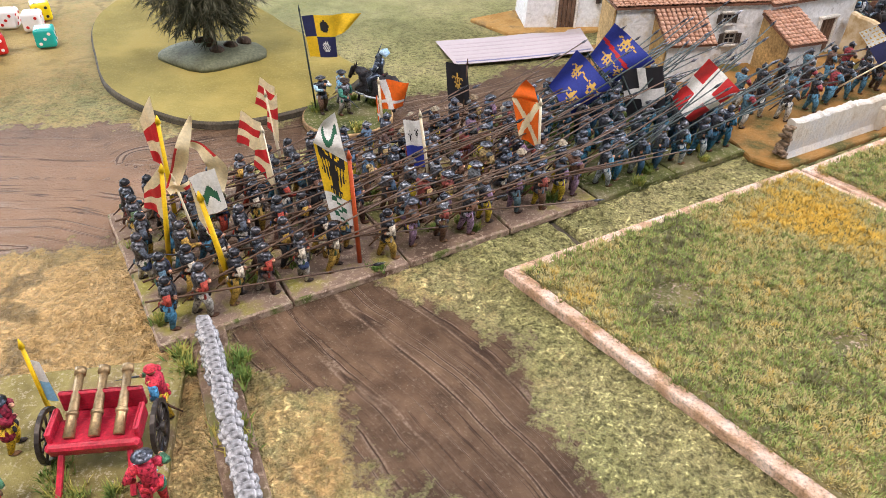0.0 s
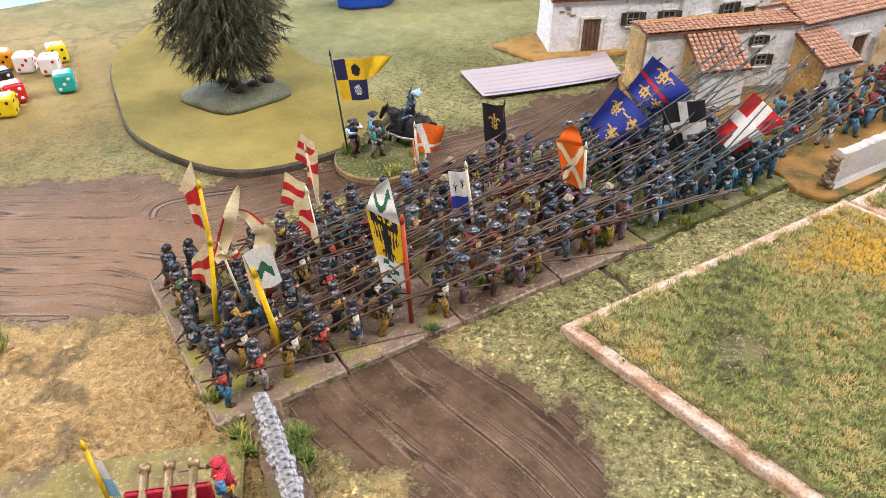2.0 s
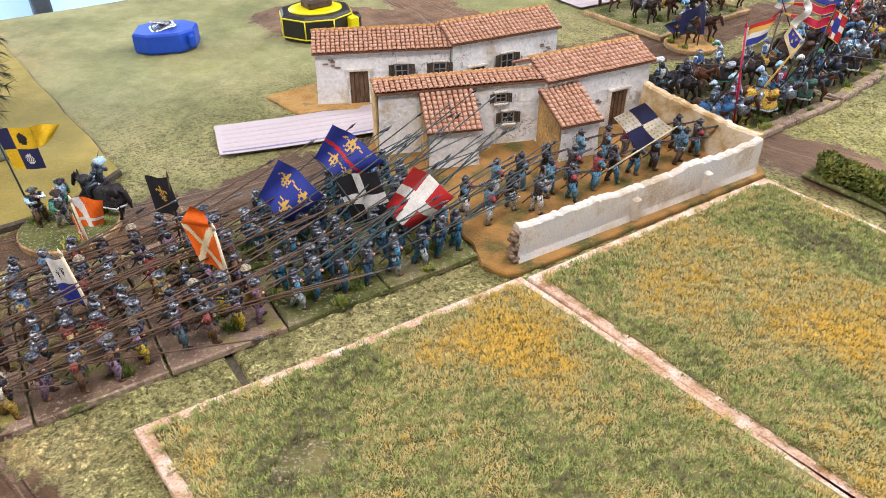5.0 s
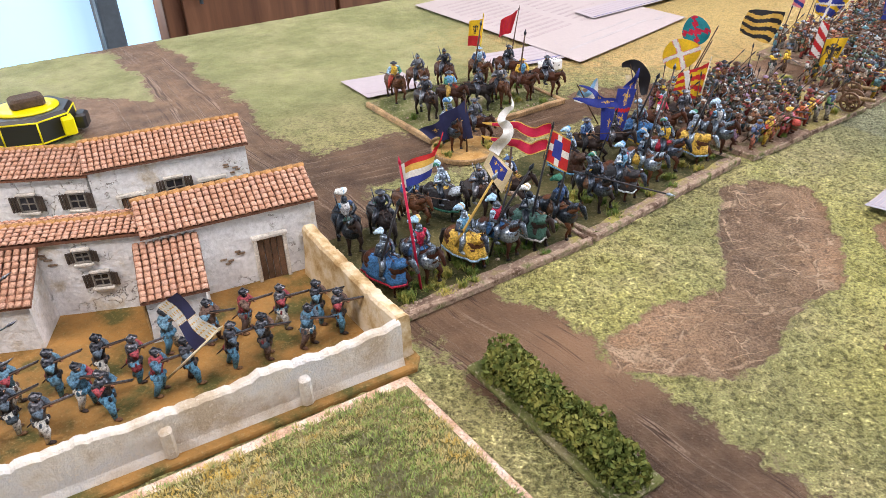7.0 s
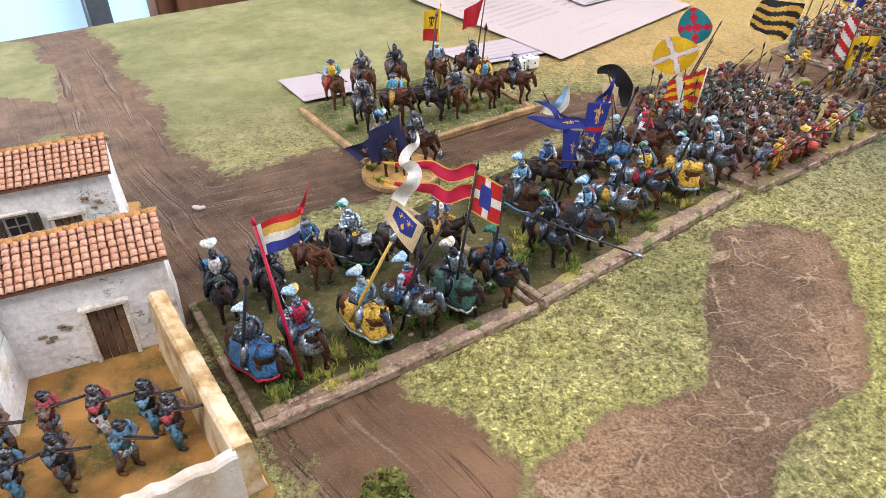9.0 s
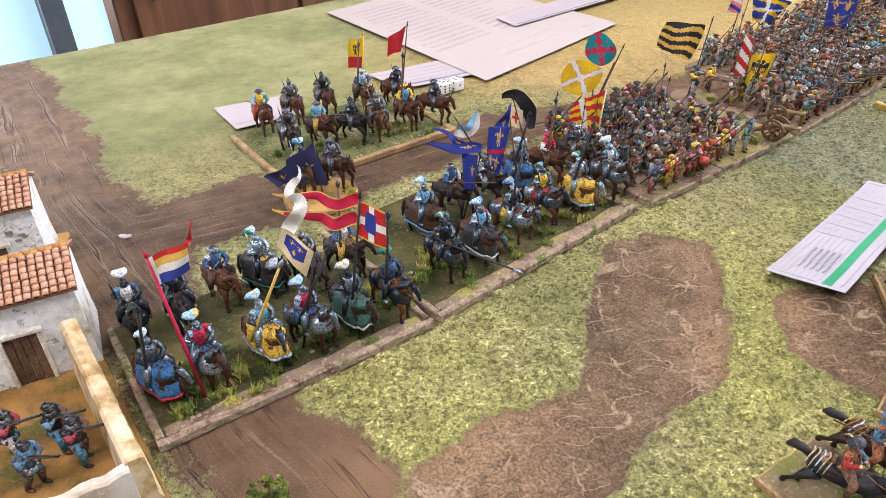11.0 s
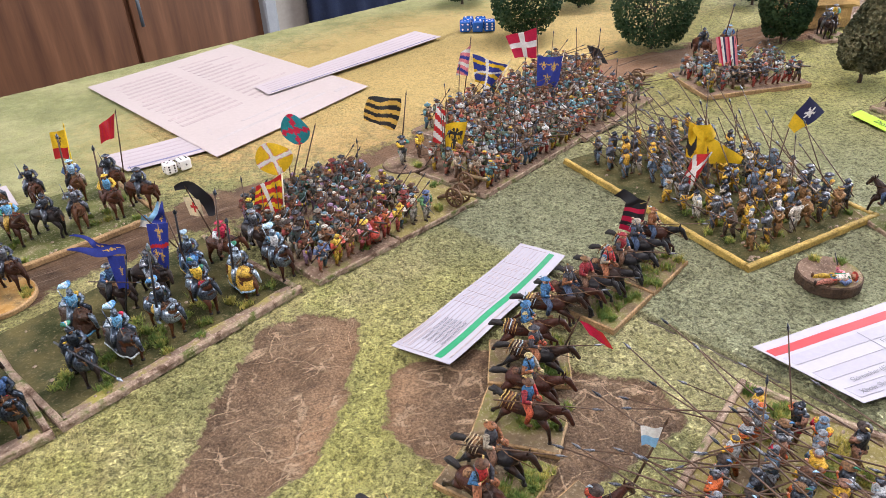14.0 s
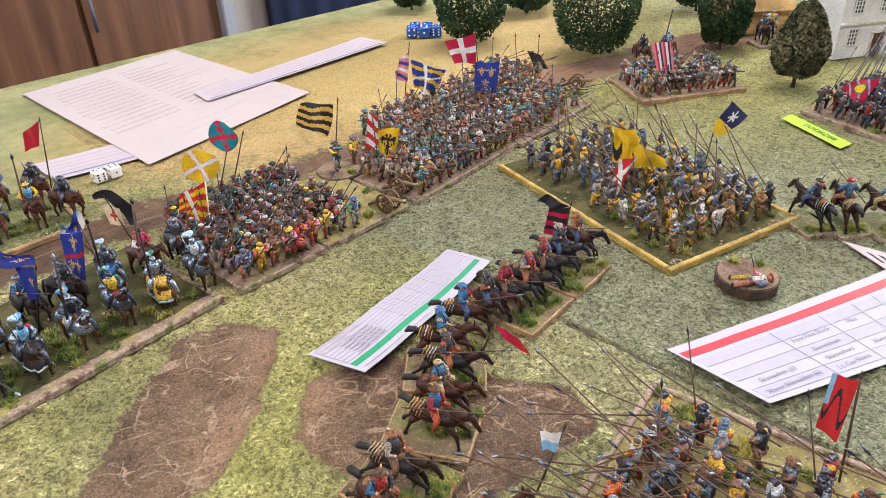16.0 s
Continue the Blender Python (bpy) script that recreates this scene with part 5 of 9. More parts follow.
plaster_box(lean2, 0, 0.030, 0, 0.034, 0.0270, 6)
roof_plane(lean2, 0, 0.030, 0, 0.0275, 0.0335, 0.0410, 0.0022)
s = Shape()
s.grid_rings([[(x, 0.0, 0.0265), (x, 0.0332, 0.0265), (x, 0.0332, 0.0395)] for x in (0.0004, 0.0296)], 0)
part("gable_wall", s.mesh("gable_wall", [M_PLASTER], 1.0, False), lean2)
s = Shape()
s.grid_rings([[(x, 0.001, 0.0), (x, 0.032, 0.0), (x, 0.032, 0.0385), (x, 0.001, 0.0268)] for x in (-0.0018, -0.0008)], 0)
part("side_wall", s.mesh("side_wall", [M_OCHREWALL], 1.0, False), lean2, "ochre side wall")

# long house behind, its two halves at an angle
hb = house(0.0765, 0.5150, 4, "white plaster model house half with shutters, plank door and terracotta roof")
plaster_box(hb, 0, 0.1085, 0, 0.044, 0.0435, 11, None, 0.0085)
roof_plane(hb, 0, 0.1085, -0.001, 0.0443, 0.0225, 0.0535)
roof_plane(hb, 0, 0.1085, 0.0455, 0.0443, 0.0230, 0.0535)
plank_door(hb, 0.034, -0.0008, 0.0150, 0.0275)
shutter_window(hb, 0.069, -0.0006, 0.026, 0.010, 0.0105)
shutter_window(hb, 0.1000, -0.0006, 0.026, 0.010, 0.0105)
cracks(hb, 0.014, -0.0005, 0.034, 6)
hb2 = house(0.1870, 0.5205, 22.5, "white plaster model house half with two plank doors and terracotta roof")
plaster_box(hb2, 0, 0.0995, 0, 0.044, 0.0465, 12, None, 0.0085)
roof_plane(hb2, 0, 0.0995, -0.001, 0.0473, 0.0225, 0.0570)
roof_plane(hb2, 0, 0.0995, 0.0455, 0.0473, 0.0230, 0.0570)
plank_door(hb2, 0.022, -0.0008, 0.0130, 0.0245)
shutter_window(hb2, 0.050, -0.0006, 0.025, 0.011, 0.0120)
plank_door(hb2, 0.074, -0.0008, 0.0135, 0.0250)
cracks(hb2, 0.090, -0.0005, 0.030, 7)
bp = [(0.030, 0.535), (0.062, 0.498), (0.110, 0.503), (0.276, 0.562), (0.268, 0.606), (0.070, 0.560)]
thing("house_base", prism("house_base", bp, -0.001, 0.0022, [M_OCHRE, M_OCHRE], 0.001), Matrix.Identity(4), "thin ochre painted base under the long house", "terrain base")

# courtyard base and its ruined wall
cp = [(0.186, 0.306), (0.189, 0.286), (0.202, 0.2755), (0.212, 0.2775), (0.395, 0.379), (0.3965, 0.388), (0.327, 0.494), (0.30, 0.512), (0.124, 0.475), (0.118, 0.425)]
thing("courtyard_base", prism("courtyard_base", cp, -0.001, 0.0022, [M_YARD, M_YARD], 0.001), Matrix.Identity(4), "thin ochre and brown earth base of the walled farmyard", "terrain base")


def ruin_wall(pts, label, heights, mat, thick=0.0062):
    """A plastered wall with a broken, wavering top."""
    w = thing("ruined_wall", None, Matrix.Identity(4), label, "model wall", "farmyard walls")
    (x0, y0), (x1, y1) = pts
    L = math.hypot(x1 - x0, y1 - y0)
    dx, dy = (x1 - x0) / L, (y1 - y0) / L
    nx, ny = -dy, dx
    s = Shape()
    n = int(L / 0.0022)
    rings = []
    for i in range(n + 1):
        f = i / n
        d = f * L
        h = np.interp(f, [q[0] for q in heights], [q[1] for q in heights]) + 0.0016 * wobble(d, 0.3, 240, 3.0) + 0.0010 * wobble(d, 0.9, 800, 5.0)
        t0, t1 = thick / 2 + 0.0016, thick / 2
        j = 0.0005 * wobble(d, 2.0, 200, 9.0)
        prof = [(-t0, 0), (-t1 - j, 0.004), (-t1 + 0.0005 * wobble(d, 4, 260, 1.0), h * 0.6), (-t1 * 0.9, h - 0.001), (-t1 * 0.55, h), (t1 * 0.55, h + 0.0004), (t1 * 0.9, h - 0.001), (t1, h * 0.5), (t0, 0)]
        rings.append([(x0 + dx * d + nx * o, y0 + dy * d + ny * o, 0.0022 + z) for o, z in prof])
    s.grid_rings(rings, 0)
    part("wall", s.mesh("wall", [mat], 1.0, False), w)
    return w, (dx, dy, nx, ny)


M_STAINED = earth("stained_plaster", (0.46, 0.38, 0.28), (0.62, 0.585, 0.53), (0.56, 0.56, 0.56), (0.70, 0.62, 0.50), 0.0010, 38.0)
w1, _ = ruin_wall([(0.2085, 0.2885), (0.3870, 0.3845)], "broken white plaster farmyard wall with a ragged top", [(0, 0.0245), (0.05, 0.0225), (0.30, 0.0235), (0.36, 0.0215), (0.60, 0.0225), (0.66, 0.0250), (0.80, 0.0225), (0.95, 0.0240), (1, 0.0255)], M_STAINED)
for f in (0.435, 0.745):
    px, py = 0.2085 + 0.1785 * f, 0.2885 + 0.096 * f
    s = Shape()
    s.box((px + 0.474 * 0.0035, py - 0.880 * 0.0035, 0.0100), (0.0055, 0.0070, 0.0165), 0, Matrix.Rotation(radians(28.3), 3, "Z"), 0.0012)
    part("buttress", s.mesh("buttress", [M_STAINED], 1.0, False), w1)
s = Shape()
r_ = random.Random(8)
for k in range(26):
    s.box((0.2078 + r_.uniform(-0.0022, 0.0012), 0.2882 + r_.uniform(-0.003, 0.003), 0.0035 + 0.0200 * (k / 26)), (0.0032, 0.0040, 0.0019), 0, Matrix.Rotation(radians(28 + r_.uniform(-12, 12)), 3, "Z"), 0.0004)
part("broken_end", s.mesh("broken_end", [M_BRICK], 1.0, False), w1, "crumbled end showing bare stones")
ruin_wall([(0.3890, 0.3860), (0.3320, 0.4690)], "ochre and white farmyard side wall with worn top", [(0, 0.0265), (0.2, 0.0250), (0.5, 0.0275), (0.8, 0.0290), (1, 0.0320)], M_SIDEWALL, 0.0085)

# dry stone wall at the near side
sw = thing("dry_stone_wall", None, pose(-0.1045, 0.1290, 0, 0, 0, -68), "grey dry stone model wall of stacked flat stones", "model wall")
r_ = random.Random(3)
s = Shape()
s.box((46, 0, 1.2), (98, 15, 2.4), 0, None, 0.8)
part("base_strip", s.mesh("base_strip", [M_BASE_BROWN], 0.001, False), sw)
for row in range(4):
    for k in range(26):
        if row == 3 and k > 25:
            continue
        s = Shape()
        wd = 9.5 - row * 1.2
        top = row == 3
        s.box((0, 0, 0), (r_.uniform(3.2, 4.2), wd * r_.uniform(0.8, 1.05), r_.uniform(2.8, 3.8) if not top else 4.4), 0,
              Euler((r_.uniform(-0.2, 0.2), r_.uniform(-0.3, 0.3) + (0.5 if top else 0), r_.uniform(-0.3, 0.3))).to_matrix(), 0.9)
        part("stone", s.mesh("stone", [M_STONE], 0.001, False), sw, "", Matrix.Translation(((1.5 + k * 3.65 + (row % 2) * 1.5) / 1000, r_.uniform(-0.0008, 0.0008), (3.2 + row * 2.9) / 1000)))

# ---- painted metal figures; each one is a single mesh ----
STEEL, COAT, HOSE, SKIN, WOOD, LEATHER, PLUME, HIDE, BARD, MANE = range(10)


def limb(s, a, b, c, r, mat, hand=True):
    s.tube([a, b, c], [r, r * 0.85, r * 0.62], mat, 6)
    if hand:
        s.ball(c, (1.15, 1.0, 1.05), SKIN, 6, 4)


def headgear(body, z, x, style, r):
    """A head with its helmet or hat, turned a little, on the neck."""
    s = Shape()
    s.tube([(x - 0.5, 0, z - 4.4), (x - 0.2, 0, z - 1.2)], [1.5, 1.3], SKIN, 7)
    s.ball((x, 0, z), (2.35, 2.15, 2.6), SKIN, 8, 6)
    s.ball((x + 1.9, 0, z - 0.2), (0.6, 0.45, 0.7), SKIN, 5, 4)
    if r.random() < 0.5:
        s.ball((x + 1.1, 0, z - 1.7), (1.3, 1.3, 1.3), LEATHER, 6, 4)
    if style == "sallet":
        s.ball((x - 0.4, 0, z + 1.0), (2.9, 2.6, 2.5), STEEL, 9, 6)
        s.ball((x - 1.9, 0, z - 0.6), (1.7, 2.2, 1.2), STEEL, 8, 5)
        s.tube([(x + 1.9, 0, z + 2.0), (x - 0.4, 0, z + 3.75), (x - 2.8, 0, z + 1.6)], [0.35, 0.55, 0.35], STEEL, 5)
    elif style == "burgonet":
        s.ball((x - 0.2, 0, z + 1.0), (2.7, 2.45, 2.6), STEEL, 9, 6)
        s.disc((x + 0.7, 0, z + 1.0), [(3.1, 0.0), (2.9, 0.5), (1.5, 0.9)], STEEL, 10, (1, 0.85))
        s.tube([(x + 2.2, 0, z + 2.2), (x - 0.2, 0, z + 4.3), (x - 2.7, 0, z + 1.4)], [0.4, 0.7, 0.4], STEEL, 5)
        for k in (-1, 1):
            s.ball((x + 0.3, 1.9 * k, z - 0.9), (1.1, 0.5, 1.5), STEEL, 6, 4)
    elif style == "kettle":
        s.ball((x, 0, z + 1.5), (2.5, 2.4, 2.0), STEEL, 9, 6)
        s.disc((x, 0, z + 1.2), [(2.3, 0.8), (4.2, -0.3), (4.3, 0.0), (2.3, 1.2)], STEEL, 12)
    elif style == "hat":
        t = Euler((r.uniform(-0.25, 0.25), r.uniform(-0.2, 0.2), 0)).to_matrix()
        s.disc((x, 0, z + 1.4), [(1.8, -0.1), (4.0, -0.2), (4.2, 0.25), (2.2, 0.6), (2.1, 1.8), (0.6, 2.3)], LEATHER if r.random() < 0.5 else COAT, 11, (1, 1), t)
        s.tube([(x - 1, 1.2, z + 2.2), (x - 3.2, 1.8, z + 3.6), (x - 5.0, 2.0, z + 2.6)], [0.4, 0.7, 0.25], PLUME, 6)
    elif style == "broad":
        t = Euler((r.uniform(-0.2, 0.2), r.uniform(-0.2, 0.2), 0)).to_matrix()
        s.disc((x, 0, z + 1.3), [(1.8, -0.1), (3.4, -0.3), (3.6, 0.1), (2.4, 0.6), (2.3, 1.9), (1.5, 2.6), (0.2, 2.8)], PLUME, 11, (1, 1), t)
    elif style == "cap":
        s.ball((x - 0.2, 0, z + 1.5), (2.5, 2.4, 1.6), HOSE, 8, 5)
        s.disc((x, 0, z + 1.0), [(2.3, -0.2), (3.1, 0.0), (2.9, 0.5), (1.2, 0.9)], HOSE, 10)
    elif style == "armet":
        s.ball((x - 0.1, 0, z + 0.3), (2.8, 2.4, 2.9), STEEL, 9, 7)
        s.ball((x + 1.6, 0, z - 0.3), (1.9, 1.5, 1.5), STEEL, 8, 5)
        s.disc((x, 0, z - 2.6), [(2.6, 0), (3.0, 0.6), (2.2, 1.2)], STEEL, 10)
    a, c = r.uniform(-0.5, 0.5), Vector((x, 0, 0))
    s.v = [tuple(Matrix.Rotation(a, 3, "Z") @ (Vector(p) - c) + c) for p in s.v]
    body.join(s, (x - 0.2, 0, z - 3.6), 0.80)


def plume(s, x, z, r, big=1.0):
    for k in range(5):
        a = (k - 2) * 0.45 + r.uniform(-0.15, 0.15)
        pts = [(x, 0, z), (x - 1.2 * big, 1.8 * a * big, z + 1.4 * big), (x - 3.2 * big, 2.8 * a * big, z + 1.6 * big), (x - 5.4 * big, 3.2 * a * big, z - 0.8 * big)]
        s.tube(pts, [0.7, 1.6 * big, 1.9 * big, 0.9], PLUME, 7)


def trunk_of(s, z, r, armour, x=0.2):
    """Chest, skirt and shoulders above the hips at height z."""
    m = STEEL if armour else COAT
    s.tube([(x - 0.2, 0, z - 1.2), (x, 0, z + 2.0), (x + 0.5, 0, z + 5.4), (x + 0.1, 0, z + 8.2), (x - 0.2, 0, z + 9.8)], [2.9, 2.5, 3.3, 2.9, 1.3], m, 10, 1.0)
    s.disc((x - 0.1, 0, z - 3.0), [(3.8, 0.0), (3.6, 1.6), (2.7, 3.2)], (STEEL if armour and r.random() < 0.25 else HOSE), 10, (0.86, 1.0))
    for k in range(7):
        # tassets or skirt folds
        a = k * 0.9 + 0.3
        s.ball((x + 3.1 * math.cos(a), 3.5 * math.sin(a), z - 1.9), (0.75, 0.95, 1.7), COAT if k % 2 else (STEEL if armour else HOSE), 6, 4)
    s.tube([(x - 0.1, 2.8, z + 0.6), (x + 0.2, 0, z + 0.4), (x - 0.1, -2.8, z + 0.6), (x - 2.2, 0, z + 0.8), (x - 0.1, 2.8, z + 0.6)], 0.5, LEATHER, 5)
    if r.random() < 0.5:
        # baldric across the chest
        s.tube([(x + 1.2, 3.0, z + 8.2), (x + 3.5, 0.4, z + 5.2), (x + 1.8, -2.8, z + 0.8)], [0.45, 0.5, 0.45], LEATHER if armour else PLUME, 5)
    for k in (-1, 1):
        ms = m if armour else HOSE if r.random() < 0.5 else COAT
        s.ball((x, 3.7 * k, z + 7.6), (1.9, 1.7, 1.8), ms, 8, 5)
        s.ball((x + 0.4, 4.3 * k, z + 5.6), (1.5, 1.35, 1.2), COAT if armour else ms, 7, 4)


def shaft(s, grip, pitch, yaw, length, back, rad, tip=True):
    d = Vector((math.cos(pitch) * math.cos(yaw), math.cos(pitch) * math.sin(yaw), math.sin(pitch)))
    g = Vector(grip)
    a, b = g - d * back, g + d * (length - back)
    low = a.z
    if low < 0.2:
        a = g - d * (back * max(0.05, (g.z - 0.2) / (g.z - low)))
    s.tube([a, g, b], [rad, rad, rad * 0.75], WOOD, 5)
    if tip:
        s.tube([b - d * 0.5, b + d * 1.4, b + d * 5.0], [rad, rad * 1.7, 0.08], STEEL, 5)


def foot_figure(seed, weapon, hats, armour, pitch=0.2, long=88.0):
    r = random.Random(seed)
    s = Shape()
    st = r.uniform(0.8, 2.6)
    lean = r.uniform(0.0, 1.0)
    puff = r.random() < 0.45
    hip = 13.6
    for k in (-1, 1):
        f = st * k * (1 if seed % 2 else -1)
        s.tube([(0, 1.8 * k, hip + 0.6), (f * 0.55 + 0.9, 2.3 * k, 7.6), (f - 0.4, 2.5 * k, 1.4)], [2.3, 1.75, 1.05], HOSE, 7)
        if puff:
            s.ball((f * 0.3 + 0.4, 2.2 * k, 10.6), (2.6, 2.4, 3.0), COAT, 8, 5)
        s.ball((f + 0.8, 2.7 * k, 0.9), (2.3, 1.1, 0.95), LEATHER, 7, 4)
    trunk_of(s, hip + 1.2, r, armour, 0.2 + lean * 0.4)
    sx = 0.2 + lean
    sh = hip + 8.6
    if weapon == "pike":
        yaw = r.uniform(-0.10, 0.10)
        g = (3.6, -2.6, sh - 3.6 + 4.0 * math.sin(pitch))
        limb(s, (sx, -4.2, sh), (1.2, -5.6, sh - 4.2), (-1.0, -3.4, sh - 4.6), 1.65, COAT)
        limb(s, (sx, 4.2, sh), (2.8, 4.4, sh - 3.6), g, 1.65, COAT)
        shaft(s, g, pitch, yaw, long * r.uniform(0.92, 1.05), 11, 0.52)
    elif weapon == "upright":
        g = (2.6, -3.8, sh - 2.0)
        limb(s, (sx, -4.2, sh), (1.5, -6.0, sh - 3.6), g, 1.65, COAT)
        limb(s, (sx, 4.2, sh), (1.8, 5.2, sh - 4.2), (2.8, 2.6, sh - 6.2), 1.65, COAT)
        shaft(s, g, 1.45 + r.uniform(-0.2, 0.1), r.uniform(-1, 1), long, 20, 0.46)
    elif weapon == "gun":
        g = (5.4, -0.6, sh - 1.2)
        limb(s, (sx, -4.2, sh), (1.6, -5.6, sh - 2.8), (2.2, -1.8, sh - 1.4), 1.65, COAT)
        limb(s, (sx, 4.2, sh), (3.2, 4.2, sh - 2.6), g, 1.65, COAT)
        s.tube([(-1.5, -2.4, sh - 2.0), (2.0, -1.6, sh - 0.9), (6.0, -0.6, sh - 0.5), (14.0, 1.0, sh + 0.3)], [1.0, 0.85, 0.7, 0.55], WOOD, 6)
        s.tube([(3.0, -1.2, sh - 0.2), (14.6, 1.1, sh + 0.9)], [0.5, 0.42], STEEL, 6)
        s.ball((0.8, 3.6, hip + 1.0), (1.0, 1.4, 1.6), LEATHER, 6, 4)
    elif weapon == "halberd":
        g = (3.2, -2.8, sh - 3.0)
        limb(s, (sx, -4.2, sh), (1.0, -5.8, sh - 3.8), g, 1.65, COAT)
        limb(s, (sx, 4.2, sh), (3.0, 4.4, sh - 2.8), (4.6, 0.4, sh - 0.8), 1.65, COAT)
        shaft(s, g, 1.0, 0.4, 40, 16, 0.48)
    elif weapon == "drum":
        limb(s, (sx, -4.2, sh), (1.6, -6.0, sh - 4.0), (4.6, -3.4, sh - 5.0), 1.65, COAT)
        limb(s, (sx, 4.2, sh), (1.6, 6.0, sh - 4.0), (4.8, 2.4, sh - 4.6), 1.65, COAT)
        t = Euler((0.5, 0.5, 0)).to_matrix()
        s.disc((5.2, 2.0, hip - 5.0), [(4.3, 0), (4.4, 0.6), (4.1, 0.9), (4.1, 6.4), (4.4, 6.7), (4.3, 7.3)], HOSE, 12, (0.8, 0.8), t)
        s.disc((5.2, 2.0, hip - 5.0), [(4.2, 1.0), (4.2, 6.3)], COAT, 12, (0.83, 0.83), t)
    elif weapon == "bearer":
        limb(s, (sx, -4.2, sh), (3.0, -4.8, sh - 2.8), (4.2, -0.8, sh - 3.4), 1.65, COAT)
        limb(s, (sx, 4.2, sh), (3.0, 4.6, sh - 1.6), (4.4, 0.6, sh + 0.6), 1.65, COAT)
    else:
        limb(s, (sx, -4.2, sh), (2.2, -6.4, sh - 3.4), (6.4, -5.4, sh - 4.4), 1.65, COAT)
        limb(s, (sx, 4.2, sh), (0.4, 6.4, sh - 4.0), (2.2, 4.6, sh - 7.0), 1.65, COAT)
        s.tube([(5.6, -5.4, sh - 4.6), (9.4, -6.2, sh - 5.4), (17.0, -8.0, sh - 8.0)], [0.35, 0.5, 0.12], STEEL, 5)
    s.tube([(1.6, 3.6, hip), (-3.0, 4.4, hip - 4.4), (-6.4, 4.8, hip - 8.0)], [0.55, 0.5, 0.3], LEATHER, 5)
    headgear(s, hip + 13.2, sx + 0.4, hats[r.randrange(len(hats))], r)
    return s


def horse(s, r, bard, gallop=False):
    """A horse at the walk or the gallop, head turned a little; bard: 0 bare, 1 plate, 2 long cloth trapper."""
    lift = r.uniform(1, 5)
    turn = r.uniform(-4.0, 4.0)
    s.tube([(-13.6, 0, 19.2), (-11.0, 0, 19.8), (-4, 0, 18.2), (4, 0, 18.6), (9.6, 0, 19.6), (12.4, 0, 20.6)], [2.2, 5.0, 4.6, 4.8, 4.8, 2.8], HIDE, 10, 1.10)
    for k in (-1, 1):
        s.ball((-9.8, 2.4 * k, 18.6), (4.4, 3.0, 4.8), HIDE, 8, 6)
        s.ball((8.6, 2.3 * k, 18.4), (3.4, 2.7, 4.2), HIDE, 8, 6)
    low = 6.0 if gallop else r.uniform(2.5, 7.0)
    fwd = 3.6 if gallop else 0.0
    neck = [(8.6, 0, 20.0), (12.6 + fwd * 0.5, turn * 0.2, 25.6 - low * 0.35), (15.6 + fwd, turn * 0.6, 29.6 - low * 0.8)]
    s.tube(neck, [4.4, 3.2, 2.2], HIDE, 8, 0.70)
    hx, hy, hz = 16.0 + fwd, turn * 0.65, 30.2 - low * 0.8
    nod = 0.35 if gallop else 1.0
    head = STEEL if bard and r.random() < 0.75 else HIDE
    s.tube([(hx - 1.4, hy, hz + 0.6), (hx + 1.2, hy + turn * 0.1, hz - 0.6), (hx + 3.9 - nod, hy + turn * 0.35, hz - 4.4), (hx + 5.9 - 2.2 * nod, hy + turn * 0.5, hz - 7.4), (hx + 6.2 - 2.4 * nod, hy + turn * 0.5, hz - 8.4)], [1.7, 2.2, 1.45, 1.25, 0.8], head, 8, 0.80)
    for k in (-1, 1):
        s.tube([(hx - 0.6, hy + 1.1 * k, hz + 1.5), (hx - 0.2, hy + 1.4 * k, hz + 4.0)], [0.7, 0.12], HIDE, 5)
    s.tube([(hx + 0.9, hy, hz + 1.8), (hx - 2.4, turn * 0.4, hz - 0.2), (10.4, turn * 0.2, 25.6 - low * 0.3), (7.4, 0, 23.2)], [0.6, 1.3, 1.5, 0.7], MANE, 6, 0.7)
    # bit, cheek strap and reins
    s.tube([(hx + 2.0 - nod * 0.6, hy + 1.7, hz - 2.6), (hx + 3.4 - nod, hy + 1.4, hz - 5.4), (hx + 3.4 - nod, hy - 1.4, hz - 5.4), (hx + 2.0 - nod * 0.6, hy - 1.7, hz - 2.6)], 0.32, LEATHER, 4)
    for k in (-1, 1):
        s.tube([(hx + 3.2 - nod, hy + 1.5 * k, hz - 5.6), (10.0, 2.6 * k, 24.0), (3.6, 1.2 * k, 27.0)], 0.28, LEATHER, 4)
    sway = r.uniform(-3, 3)
    if gallop:
        s.tube([(-13.0, 0, 20.6), (-16.5, sway * 0.5, 22.4), (-20.5, sway, 22.0), (-23.0, sway, 20.1)], [1.1, 1.9, 2.1, 0.9], MANE, 7)
    else:
        s.tube([(-13.0, 0, 20.6), (-16.0, sway * 0.4, 19.6), (-17.6, sway * 0.7, 12.6), (-17.8, sway, 7.0)], [0.9, 1.6, 1.7, 0.4], MANE, 7)
    gait = r.random() < 0.5
    for k in (-1, 1):
        lead = (k > 0) == gait
        if gallop:
            foot, knee, fz = ((14.0, 13.0, 0.0) if lead else (17.5, 15.0, 7.0))
        else:
            foot, knee, fz = (10.6 + lift * 0.6, 12.2 + lift * 0.7, lift) if lead else (9.0, 9.6, 0.0)
        s.tube([(8.6, 2.9 * k, 17.0), (knee, 3.0 * k, 10.0 + fz * 0.35), (foot + (0 if gallop else -0.5), 3.0 * k, 3.8 + fz), (foot, 3.0 * k, 0.9 + fz)], [2.7, 1.35, 0.85, 0.95], HIDE, 7)
        s.disc((foot + 0.2, 3.0 * k, fz), [(1.35, 0), (1.05, 1.4)], MANE, 7)
